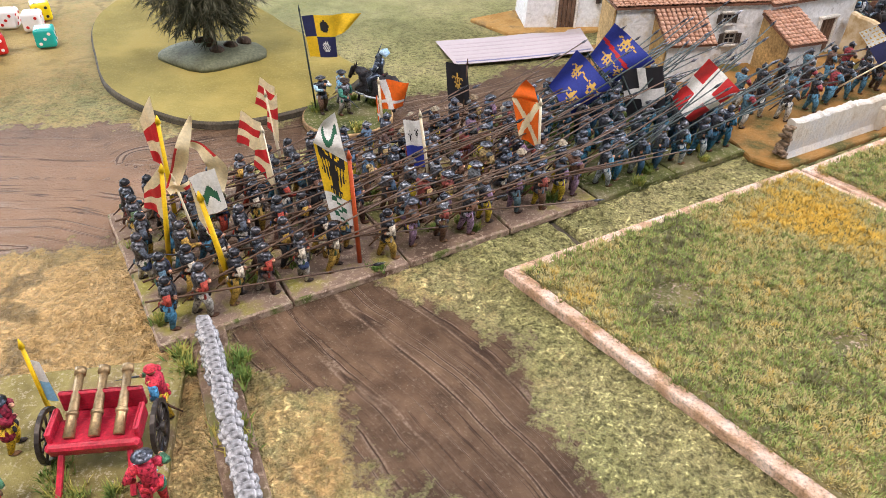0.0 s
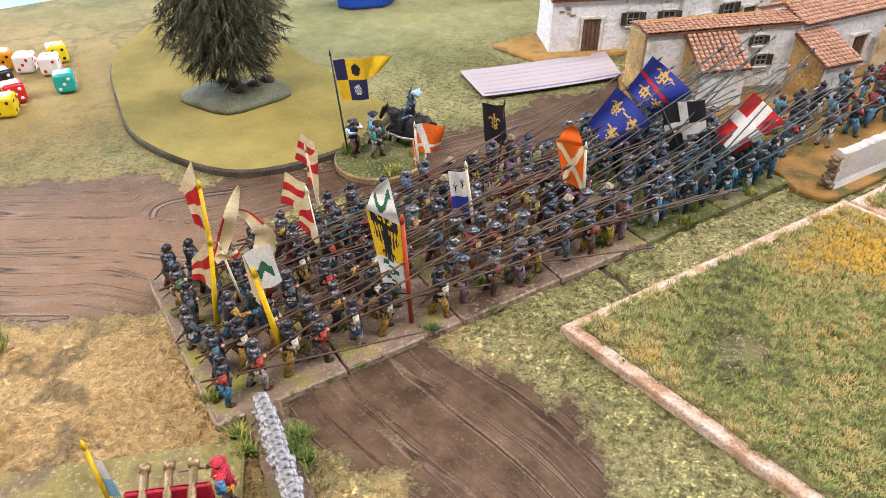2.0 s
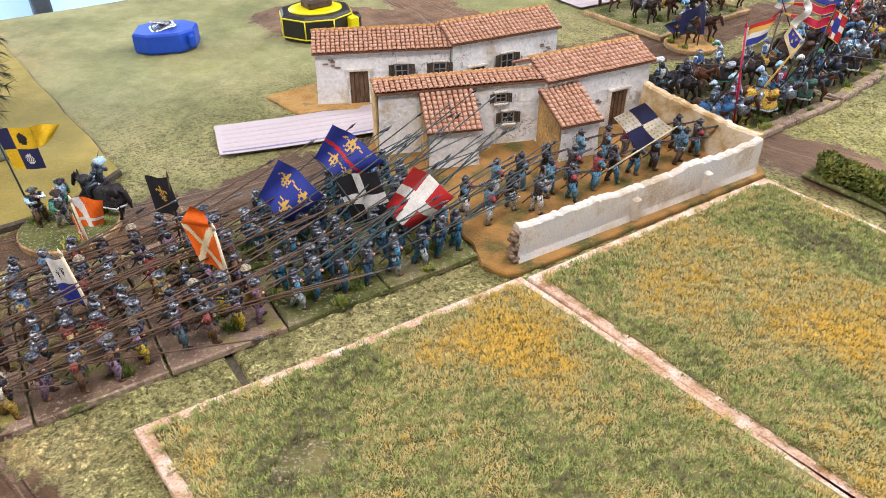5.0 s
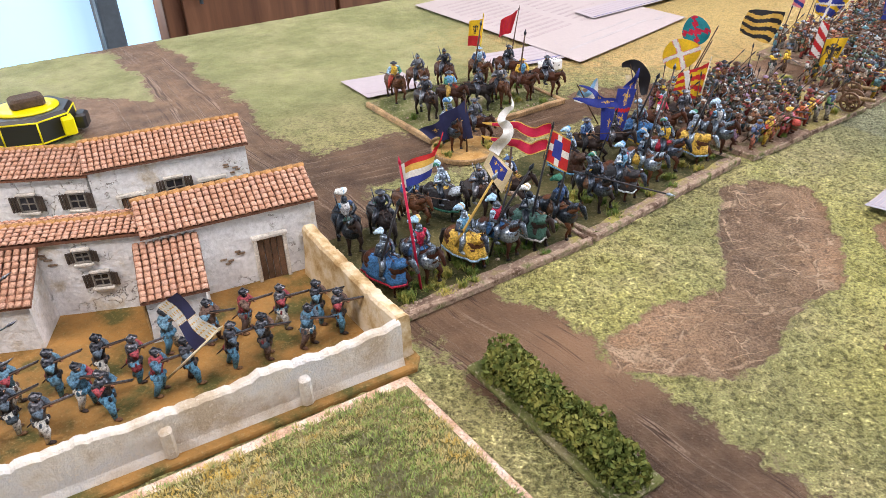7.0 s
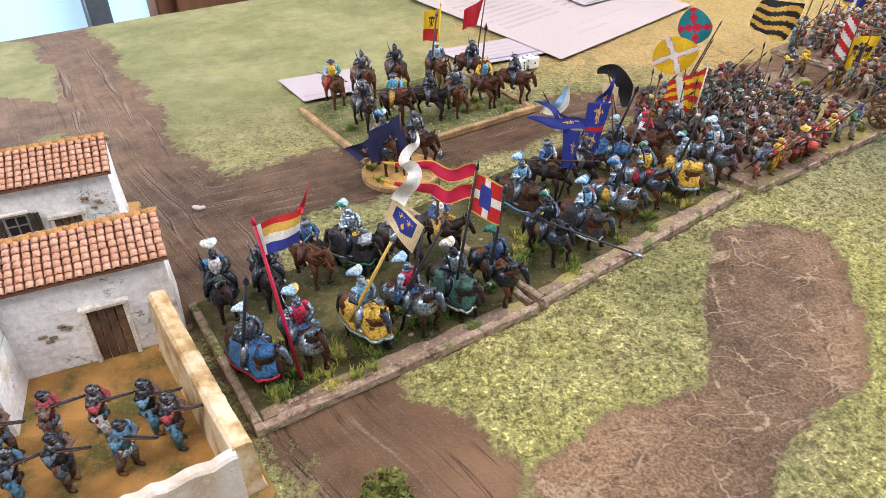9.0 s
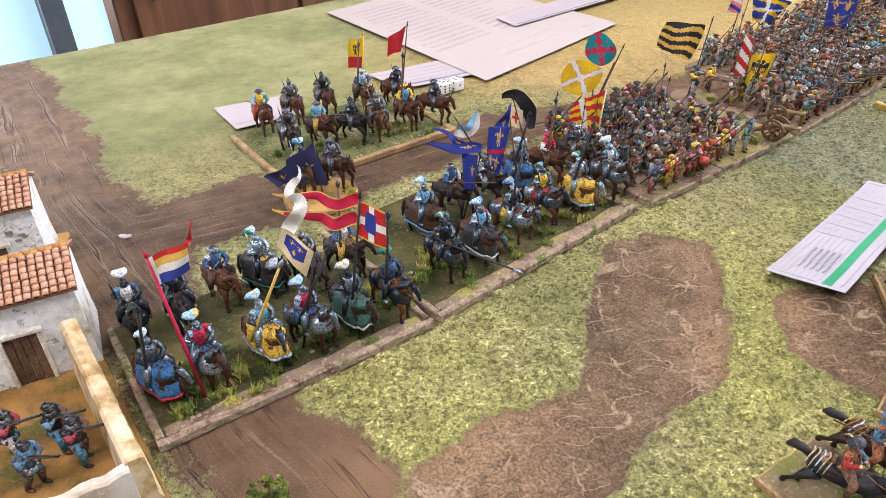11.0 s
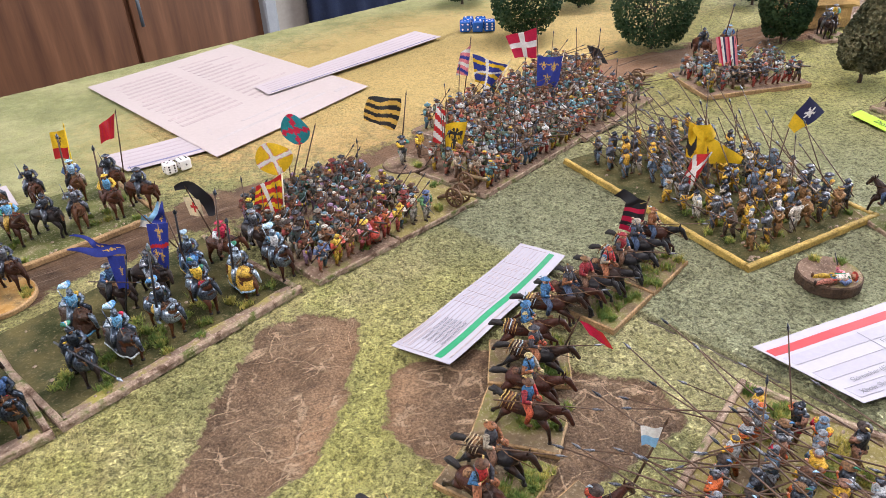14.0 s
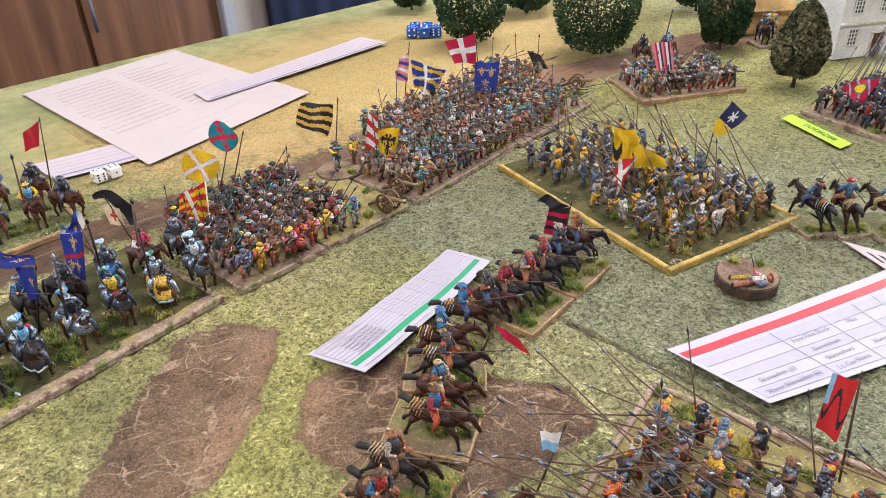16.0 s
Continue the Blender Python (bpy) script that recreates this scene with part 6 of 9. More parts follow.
        if gallop:
            foot, hock, fz = ((-17.0, -15.0, 0.0) if lead else (-21.0, -17.0, 4.0))
        else:
            foot, hock, fz = (-10.6 + lift * 0.5, -12.6 + lift * 0.6, lift * 0.3) if not lead else (-13.0, -13.8, 0.0)
        s.tube([(-9.6, 2.8 * k, 17.0), (hock + 1.8, 3.1 * k, 10.6), (hock, 3.1 * k, 5.8 + fz * 0.6), (foot, 3.1 * k, 0.9 + fz)], [3.4, 1.6, 0.9, 0.95], HIDE, 7)
        s.disc((foot + 0.2, 3.1 * k, fz), [(1.35, 0), (1.05, 1.4)], MANE, 7)
    if bard == 2:
        # a long trapper that falls in folds from neck and rump
        n, hem, ph = 26, r.uniform(6.0, 9.0), r.uniform(0, 6)

        def fall(f, z, fold, cut=0.0):
            out = []
            for i in range(n):
                a = 2 * math.pi * i / n
                ca, sa = math.cos(a), math.sin(a)
                w = 1 + fold * math.sin(7 * a + ph) + fold * 0.6 * math.sin(11 * a)
                out.append((-0.6 + 13.6 * f * w * math.copysign(abs(ca) ** 0.8, ca), 6.0 * f * w * math.copysign(abs(sa) ** 0.7, sa), z + cut * abs(ca) ** 6))
            return out
        s.grid_rings([fall(0.62, 23.6, 0.0), fall(0.86, 22.0, 0.01), fall(0.98, 18.0, 0.02), fall(1.06, hem + 3.4, 0.05, 1.0), fall(1.10, hem + 1.2, 0.065, 1.2)], BARD)
        s.grid_rings([fall(1.105, hem + 1.5, 0.065, 1.2), fall(1.12, hem, 0.07, 1.2)], PLUME if r.random() < 0.5 else COAT)
        s.tube([(8.4, 0, 20.6), (12.4, turn * 0.2, 26.0 - low * 0.35), (14.8, turn * 0.5, 29.2 - low * 0.8)], [5.0, 3.9, 2.7], BARD, 9, 0.78)
    elif bard:
        s.tube([(-14.2, 0, 17.4), (-10.5, 0, 18.2), (-5, 0, 17.6)], [3.8, 6.3, 5.6], STEEL, 12, 1.02)
        s.tube([(4.4, 0, 17.6), (9.4, 0, 18.0), (13.0, 0, 18.4)], [5.6, 6.4, 4.0], STEEL, 12, 1.02)
        s.tube([(-5.4, 0, 17.9), (4.8, 0, 17.9)], [5.4, 5.4], BARD, 12, 1.0)
        for q in range(4):
            f = q / 3
            s.tube([(10.2 + 4.6 * f + 2.9 * math.sin(e) * 0.0, 3.6 * math.sin(e) * (1 - 0.3 * f) + turn * 0.4 * f, 24.6 + 4.6 * f - low * 0.6 * f + 2.4 * math.cos(e)) for e in (-1.9, -1.0, 0, 1.0, 1.9)], [0.5, 0.75, 0.85, 0.75, 0.5], STEEL, 5)
    else:
        s.tube([(4.5, 5.2, 18), (5.0, 0, 13.6), (4.5, -5.2, 18), (4.4, 0, 24.4), (4.5, 5.2, 18)], 0.45, LEATHER, 5)
        s.tube([(-12.6, 0, 21.6), (-8.0, 4.6, 19.4), (-2.0, 4.9, 20.4)], 0.4, LEATHER, 4)
        s.tube([(-12.6, 0, 21.6), (-8.0, -4.6, 19.4), (-2.0, -4.9, 20.4)], 0.4, LEATHER, 4)
        s.tube([(11.4, 3.6, 18.4), (13.4, 0, 17.4), (11.4, -3.6, 18.4)], 0.45, LEATHER, 4)
    if gallop and r.random() < 0.6:
        for q in range(5):
            x = -12.5 + 1.9 * q
            s.tube([(x - 1.5 * abs(e), 5.4 * math.sin(e), 18.9 + 6.0 * math.cos(e)) for e in (-1.6, -1.0, -0.5, 0, 0.5, 1.0, 1.6)], [0.2, 0.32, 0.38, 0.4, 0.38, 0.32, 0.2], PLUME, 5)
    if gallop:
        s.ball((-8.6, 0, 22.6), (3.0, 3.4, 2.4), LEATHER, 8, 5)
    s.disc((-0.5, 0, 22.6), [(4.8, 0), (4.6, 1.2), (3.0, 1.8)], LEATHER if not bard else BARD, 10, (1.15, 0.9))
    s.tube([(-5.0, -2.4, 24.4), (-5.6, 0, 25.6), (-5.0, 2.4, 24.4)], 0.8, LEATHER, 6)


def rider(seed, weapon, hats, armour, bard, feathers, long=74.0, gallop=False):  # bard as for horse()
    r = random.Random(seed)
    s = Shape()
    horse(s, r, bard, gallop)
    for k in (-1, 1):
        s.tube([(-0.6, 2.2 * k, 25.0), (3.8, 6.2 * k, 21.6), (2.2, 6.8 * k, 14.4)], [2.4, 2.0, 1.2], STEEL if armour else HOSE, 7)
        s.ball((3.8, 6.9 * k, 13.6), (2.4, 1.1, 1.0), LEATHER if not armour else STEEL, 7, 4)
    z = 25.0
    trunk_of(s, z, r, armour and seed % 2 == 0, -0.6)
    sh = z + 7.6
    if weapon == "lance_up":
        g = (3.2, -5.2, sh - 4.6)
        limb(s, (-0.4, -4.2, sh), (-0.4, -6.6, sh - 4.0), g, 1.75, STEEL if armour else COAT, not armour)
        shaft(s, g, 1.35 + r.uniform(-0.25, 0.12), r.uniform(-0.9, 0.9), long * 0.8, 12, 0.85)
    elif weapon == "lance":
        g = (3.4, -5.0, sh - 5.2)
        limb(s, (-0.4, -4.2, sh), (-1.6, -6.4, sh - 4.4), g, 1.75, STEEL if armour else COAT, not armour)
        shaft(s, g, 0.10, 0.14, long, 16, 0.7)
    elif weapon == "spear":
        g = (3.4, -5.2, sh - 4.2)
        limb(s, (-0.4, -4.2, sh), (0.4, -6.6, sh - 3.4), g, 1.6, COAT)
        shaft(s, g, 0.22, 0.1, 52, 20, 0.42)
    else:
        limb(s, (-0.4, -4.2, sh), (-0.8, -6.8, sh - 3.2), (3.6, -5.2, sh - 1.2), 1.7, STEEL if armour else COAT, not armour)
        s.tube([(3.4, -5.2, sh - 1.4), (3.0, -5.6, sh + 3), (0.6, -6.4, sh + 11)], [0.4, 0.55, 0.12], STEEL, 5)
    limb(s, (-0.4, 4.2, sh), (1.0, 5.8, sh - 4.2), (4.4, 2.2, sh - 5.2), 1.7, STEEL if armour else COAT, not armour)
    headgear(s, z + 12.2, -0.2, hats[r.randrange(len(hats))], r)
    if feathers:
        plume(s, -1.2, z + 14.4, r, r.uniform(0.6, 0.95))
    return s


class Kind:
    """A set of look-alike figures in one colour scheme."""

    def __init__(self, name, label, category, group, coat, hose, steel, wood, feather=None, bard=None, hide=None):
        self.name, self.label, self.category, self.group = name, label, category, group
        self.mats = [steel, coat, hose, M_SKIN, wood, M_LEATHER, feather or M_PLUME, hide or M_HIDE, bard or coat, M_MANE]
        self.meshes = []

    def add(self, shape):
        self.meshes.append(shape.mesh(self.name, self.mats))

    def place(self, x, y, z, angle, k, tilt=0.0, size=1.0):
        stout, squat = (1.02, 0.89) if self.category == "toy soldier" else (1.02, 0.95)
        ob = new(self.name, self.meshes[k % len(self.meshes)])
        ob.matrix_basis = pose(x, y, z, 0, tilt + 4.0 * math.sin(x * 9100 + y * 5300), angle) @ Matrix.Diagonal((size * stout, size * stout, size * squat, 1))
        return tagged(ob, self.label, self.category, self.group)


RNG = random.Random(77)


def base_slab(x, y, angle, w, d, top, label, high=0.003, rim=None, group="figure bases", tufts=6, name="figure_base"):
    """A thin base whose front left corner lies at (x, y); w runs along angle, d away from the front."""
    b = tagged(new(name), label, "figure base", group)
    b.matrix_basis = pose(x, y, 0, 0, 0, angle)
    s = Shape()
    n = 8
    loop = []
    for q in range(4):
        for k in range(n):
            f = k / n
            px, py = ((f, 0), (1, f), (1 - f, 1), (0, 1 - f))[q]
            loop.append((px * w, py * d))
    rr = random.Random(int(abs(x) * 1e4 + abs(y) * 1e3))
    jig = [rr.uniform(0, 0.0006) for _ in loop]

    def ring(inset, z):
        return [(w / 2 + (px - w / 2) * (1 - 2 * (inset + j) / w), d / 2 + (py - d / 2) * (1 - 2 * (inset + j) / d), z) for (px, py), j in zip(loop, jig)]
    s.grid_rings([ring(0, -0.0008), ring(0, high - 0.0007), ring(0.0009, high)], 0)
    me = s.mesh("slab", [rim or M_PALERIM, top], 1.0, False)
    me.polygons[len(me.polygons) - 1].material_index = 1
    part("slab", me, b)
    for k in range(tufts):
        part("tuft", TUFTS[rr.randrange(len(TUFTS))], b, "", pose(rr.uniform(0.06, 0.94) * w, rr.uniform(0.04, 0.5) * d, high - 0.0003, 0, 0, rr.uniform(0, 360)) @ Matrix.Diagonal((1, 1, rr.uniform(0.7, 1.3), 1)))
    return b


TUFTS = []
for k in range(4):
    rr = np.random.default_rng(40 + k)
    TUFTS.append(blades("tuft", rr.normal(size=(26, 2)) * (0.0014 + 0.0004 * k), 0.0, 0.0040, 0.00046, 1.0, M_TUFT, 6, 60 + k))


def tray(x, y, angle, w, d, label, rim=None, high=0.004, top=None, tufts=14):
    """A movement tray: floor slab with raised wooden rims."""
    b = base_slab(x, y, angle, w, d, top or M_BASE_GREEN, label, 0.0025, rim or M_PALERIM, "movement trays", tufts, "movement_tray")
    for (x0, y0), (x1, y1) in (((0, 0.002), (w, 0.002)), ((0.002, 0.0042), (0.002, d - 0.001)), ((w - 0.002, 0.0042), (w - 0.002, d - 0.001))):
        # uneven strips, chipped along the top
        s = Shape()
        ln = math.hypot(x1 - x0, y1 - y0)
        n = max(6, int(ln / 0.0045))
        ex, ey = (x1 - x0) / ln, (y1 - y0) / ln
        rings = []
        for k in range(n + 1):
            f = ln * k / n
            hgt = high + 0.0007 * wobble(x * 50 + f, y * 50, 160, 2.0)
            t0 = 0.0020 + 0.0003 * wobble(f, x + y, 300, 5.0)
            px, py = x0 + ex * f, y0 + ey * f
            rings.append([(px - ey * o, py + ex * o, z) for o, z in ((-t0, -0.0006), (t0, -0.0006), (t0, hgt - 0.0008), (t0 * 0.6, hgt), (-t0 * 0.55, hgt), (-t0, hgt - 0.0009))])
        s.grid_rings(rings, 0)
        part("rim", s.mesh("rim", [rim or M_PALERIM], 1.0, False), b)
    if rim is None:
        # strip of pinkish gravel behind the front rim
        n = 18
        back = [(0.005 + (w - 0.010) * k / n, 0.0105 + 0.0040 * wobble(x + k * 0.013, y, 60, 3.0)) for k in range(n + 1)]
        part("gravel", prism("gravel", [(0.005, 0.0043), (w - 0.005, 0.0043)] + back[::-1], 0.0022, 0.0030, [M_PALERIM, M_BASE_MIX], 0.0004), b, "pinkish gravel strip")
    rr = random.Random(int(w * 9000))
    for k in range(max(6, int(w * 200))):
        s = Shape()
        s.ball((0, 0, 0), (rr.uniform(0.8, 1.8), rr.uniform(0.8, 1.6), rr.uniform(0.5, 1.1)), 0, 6, 4)
        part("pebble", s.mesh("pebble", [M_ROCK], 0.001, False), b, "", pose(rr.uniform(0.02, 0.98) * w, rr.choice((rr.uniform(0.0045, 0.010), rr.uniform(0, 1) * d)), 0.0028))
    return b


# colour schemes
BLACK, SLATE = (0.025, 0.026, 0.03), (0.07, 0.085, 0.11)
C_DARK = cloth("dark_coats", [SLATE, (0.05, 0.08, 0.17), (0.30, 0.05, 0.035), (0.07, 0.13, 0.18), (0.36, 0.22, 0.05), (0.13, 0.07, 0.05), (0.08, 0.13, 0.07), (0.45, 0.40, 0.32)])
H_DARK = cloth("dark_hose", [(0.07, 0.22, 0.36), (0.11, 0.06, 0.05), (0.42, 0.40, 0.36), (0.36, 0.06, 0.04), BLACK, (0.40, 0.26, 0.06)])
C_BROWN = cloth("brown_coats", [(0.14, 0.075, 0.05), (0.22, 0.06, 0.05), (0.10, 0.11, 0.12), (0.20, 0.13, 0.20), (0.08, 0.13, 0.20), (0.30, 0.22, 0.10)])
H_BROWN = cloth("brown_hose", [(0.30, 0.20, 0.30), (0.45, 0.42, 0.36), (0.12, 0.20, 0.25), (0.55, 0.42, 0.05), (0.16, 0.09, 0.06)])
C_TEAL = cloth("teal_coats", [(0.03, 0.12, 0.20), (0.04, 0.09, 0.15), (0.06, 0.18, 0.28), (0.05, 0.07, 0.10)])
H_TEAL = cloth("teal_hose", [(0.05, 0.18, 0.30), (0.40, 0.45, 0.48), (0.04, 0.10, 0.18)])
C_BLUE = cloth("blue_grey_coats", [(0.07, 0.15, 0.22), (0.11, 0.21, 0.28), (0.26, 0.05, 0.06), (0.08, 0.11, 0.14), (0.14, 0.09, 0.07)])
H_BLUE = cloth("blue_hose", [(0.10, 0.25, 0.38), (0.55, 0.55, 0.52), (0.14, 0.10, 0.09)])
C_BRIGHT = cloth("bright_coats", [(0.62, 0.20, 0.26), (0.66, 0.46, 0.08), (0.423, 0.070, 0.050), (0.554, 0.322, 0.060), (0.161, 0.101, 0.070), (0.504, 0.151, 0.060), (0.101, 0.221, 0.101), (0.101, 0.141, 0.262), (0.554, 0.504, 0.444), (0.221, 0.141, 0.091)])
H_BRIGHT = cloth("bright_hose", [(0.324, 0.072, 0.058), (0.432, 0.288, 0.043), (0.144, 0.086, 0.058), (0.324, 0.302, 0.274), (0.086, 0.144, 0.202), (0.396, 0.158, 0.115)])
C_RUST = cloth("rust_coats", [(0.13, 0.065, 0.042), (0.075, 0.055, 0.045), (0.20, 0.10, 0.055), (0.06, 0.065, 0.06), (0.20, 0.045, 0.04), (0.16, 0.14, 0.11), (0.05, 0.09, 0.08), (0.26, 0.22, 0.18)])
C_PALE = cloth("pale_coats", [(0.42, 0.41, 0.38), (0.12, 0.24, 0.27), (0.30, 0.23, 0.16), (0.10, 0.13, 0.09), (0.36, 0.15, 0.09), (0.13, 0.09, 0.07), (0.26, 0.22, 0.18), (0.09, 0.10, 0.13)])
C_YELLOW = cloth("yellow_coats", [(0.66, 0.40, 0.06), (0.09, 0.065, 0.05), (0.14, 0.19, 0.26), (0.62, 0.36, 0.06), (0.50, 0.46, 0.40), (0.09, 0.10, 0.13), (0.26, 0.15, 0.07)])
C_LORD = cloth("surcoats", [(0.14, 0.36, 0.58), (0.45, 0.03, 0.07), (0.68, 0.45, 0.06), (0.62, 0.70, 0.76), (0.05, 0.20, 0.15), (0.36, 0.55, 0.72), (0.05, 0.10, 0.22), (0.60, 0.62, 0.64)])
B_LORD = cloth("horse_bards", [(0.06, 0.035, 0.025), (0.04, 0.13, 0.30), (0.42, 0.03, 0.06), (0.035, 0.035, 0.04), (0.42, 0.50, 0.58), (0.64, 0.42, 0.08), (0.10, 0.045, 0.02), (0.05, 0.12, 0.10)], 0.45, 260, 0.5, 0.0, 0.85)
C_STRAD = cloth("rider_coats", [(0.07, 0.14, 0.22), (0.34, 0.03, 0.03), (0.05, 0.05, 0.06), (0.30, 0.26, 0.20), (0.05, 0.14, 0.28), (0.22, 0.09, 0.04), (0.26, 0.03, 0.04)])
H_STRAD = cloth("rider_hats", [(0.30, 0.12, 0.06), (0.06, 0.09, 0.16), (0.40, 0.08, 0.04), (0.42, 0.34, 0.16), (0.16, 0.09, 0.06)])
C_BLK = cloth("black_and_red_coats", [(0.03, 0.03, 0.035), (0.06, 0.05, 0.05), (0.20, 0.03, 0.035), (0.05, 0.07, 0.10), (0.10, 0.07, 0.05), (0.24, 0.22, 0.20)])
F_STRAD = cloth("horse_cloth_stripes", [(0.46, 0.32, 0.11), (0.30, 0.16, 0.05), (0.34, 0.42, 0.50), (0.44, 0.35, 0.22)])
M_HIDE_DARK = cloth("dark_horse_hide", [(0.03, 0.016, 0.012), (0.014, 0.013, 0.015), (0.05, 0.018, 0.012), (0.02, 0.02, 0.024)], 0.36, 60, 0.3)
C_MILAN = cloth("red_yellow_coats", [(0.40, 0.03, 0.06), (0.60, 0.36, 0.05), (0.46, 0.48, 0.50), (0.07, 0.07, 0.08), (0.24, 0.13, 0.09), (0.20, 0.22, 0.25), (0.48, 0.12, 0.04), (0.10, 0.16, 0.24)])

# ---- long pike column on square bases ----
AU = 29.35
EU, EV = Vector((math.cos(radians(AU)), math.sin(radians(AU)))), Vector((-math.sin(radians(AU)), math.cos(radians(AU))))
k_dark = Kind("pikeman", "dark painted metal pikeman in black helmet with lowered pike", "toy soldier", "dark pike block", C_DARK, H_DARK, M_STEEL_DARK, M_PIKE)
k_brown = Kind("pikeman", "painted metal pikeman in hat and brown coat with lowered pike", "toy soldier", "brown pike block", C_BROWN, H_BROWN, M_STEEL, M_PIKE, M_STRAW)
k_teal = Kind("pikeman", "painted metal pikeman in teal and steel with raised dark pike", "toy soldier", "teal pike block", C_TEAL, H_TEAL, M_STEEL, M_PIKE_GREEN)
for k in range(7):
    k_dark.add(foot_figure(100 + k, "pike" if k < 6 else "sword", ["sallet", "burgonet", "sallet"], True, (0.06, 0.14, 0.24, 0.10, 0.30, 0.18, 0)[k]))
    k_brown.add(foot_figure(200 + k, "pike" if k < 6 else "sword", ["kettle", "broad", "cap", "burgonet"], k % 2 == 0, (0.05, 0.16, 0.26, 0.12, 0.34, 0.20, 0)[k]))
    k_teal.add(foot_figure(300 + k, "pike", ["kettle", "burgonet", "sallet"], True, (0.30, 0.45, 0.60, 0.52, 0.70, 0.38, 0.22)[k], 78))
corner = Vector((-0.1222, 0.1196))
for col in range(6):
    for row in range(2):
        p = corner + EU * (0.0595 * col) + EV * (0.0575 * row)
        top = (M_BASE_MIX, M_BASE_MIX, M_BASE_BROWN, M_BASE_MIX, M_BASE_GREEN, M_BASE_GREEN)[col]
        base_slab(p.x, p.y, AU, 0.0588, 0.0568, top, ("olive flocked square figure base", "brown gritty square figure base", "grassy square figure base")[0 if col == 0 else 1 if col < 4 else 2], 0.003,
                  M_BASE_GREEN if col >= 4 else None, "pike column bases", 3 if col < 4 else 9)
        kind = (k_dark, k_dark, k_brown, k_brown, k_teal, k_teal)[col]
        for i in range(4):
            for j in range(3):
                if RNG.random() < 0.03:
                    continue
                q = p + EU * (0.0085 + 0.0140 * i + RNG.uniform(-0.0022, 0.0022)) + EV * ((0.0115 if row == 0 else 0.0070) + 0.0165 * j + RNG.uniform(-0.0025, 0.0025))
                kind.place(q.x, q.y, 0.0029, AU - RNG.uniform(-4, 17), RNG.randrange(7), 0, RNG.uniform(1.02, 1.10))

# ---- shooters in the farmyard ----
k_shot = Kind("arquebusier", "painted metal arquebusier in blue-grey coat aiming his gun", "toy soldier", "farmyard shooters", C_BLUE, H_BLUE, M_STEEL_DARK, M_PIKE)
for k in range(5):
    k_shot.add(foot_figure(400 + k, "gun", ["sallet", "burgonet", "cap"], k % 2 == 0))
for k, (x, y) in enumerate(((0.342, 0.418), (0.338, 0.398), (0.322, 0.415), (0.303, 0.412), (0.319, 0.391), (0.302, 0.384), (0.288, 0.404), (0.286, 0.374), (0.271, 0.366), (0.257, 0.376), (0.354, 0.410), (0.268, 0.398),
                            (0.183, 0.339), (0.197, 0.328), (0.213, 0.344), (0.228, 0.338), (0.240, 0.358), (0.254, 0.352), (0.205, 0.360), (0.222, 0.368), (0.240, 0.378))):
    k_shot.place(x, y, 0.0022, 8 + RNG.uniform(-22, 14), k, 0, 1.08)

# ---- heavy cavalry ----
k_lord = Kind("knight", "painted metal knight with plumes on an armoured horse", "toy horseman", "heavy cavalry", C_LORD, C_LORD, M_STEEL_BLUE, M_PIKE_BLACK, M_PLUME, B_LORD)
k_arch = Kind("rider", "painted metal rider on a brown horse", "toy horseman", "light cavalry", C_LORD, H_DARK, M_STEEL, M_PIKE, M_PLUME, C_DARK)
for k in range(10):
    k_lord.add(rider(500 + k, ("lance_up", "sword", "sword", "lance_up", "sword", "lance_up", "lance", "sword", "lance_up", "sword")[k], ["armet", "armet", "burgonet"], True, (2, 1, 2, 1, 2, 1, 1, 2, 1, 1)[k], True, 70))
for k in range(5):
    k_arch.add(rider(520 + k, ("sword", "lance_up", "sword", "spear", "sword")[k], ["burgonet", "hat", "kettle"], k % 2 == 0, False, False, 60))
k_gold = Kind("knight", "painted metal knight with a yellow lance on an armoured horse", "toy horseman", "heavy cavalry", C_LORD, C_LORD, M_STEEL_BLUE, surface("yellow_lance", (0.55, 0.36, 0.08), 0.5, 0, 1500, 90, 0.3, 0.0001), M_PLUME, B_LORD)
k_gold.add(rider(511, "lance_up", ["armet"], True, 2, True, 66))
tray(0.3835, 0.4150, 32.2, 0.1450, 0.100, "grassy movement tray with a pale wooden front rim", None, 0.004, M_TRAYFLOOR, 40)
tray(0.5090, 0.4955, 38.6, 0.1680, 0.118, "grassy movement tray with a pale wooden front rim", None, 0.004, M_TRAYFLOOR, 46)
tray(0.4040, 0.6550, 33.5, 0.1500, 0.108, "grassy movement tray with a wooden rim", M_WOODRIM, 0.004, M_BASE_GREEN, 12)
for k, (x, y) in enumerate(((0.377, 0.447), (0.397, 0.457), (0.424, 0.470), (0.444, 0.480), (0.464, 0.492), (0.484, 0.504),
                            (0.514, 0.536), (0.534, 0.551), (0.555, 0.573), (0.578, 0.590), (0.602, 0.603), (0.626, 0.620))):
    (k_gold if k == 2 else k_lord).place(x, y, 0.0026, -48 + RNG.uniform(-18, 18), k)
for k, (x, y) in enumerate(((0.351, 0.494), (0.372, 0.502), (0.390, 0.520), (0.412, 0.529), (0.436, 0.530), (0.458, 0.540), (0.502, 0.580), (0.522, 0.602), (0.541, 0.615), (0.566, 0.630), (0.588, 0.643), (0.610, 0.655))):
    (k_arch if k % 3 else k_lord).place(x, y, 0.0026, -46 + RNG.uniform(-22, 22), k + 1)
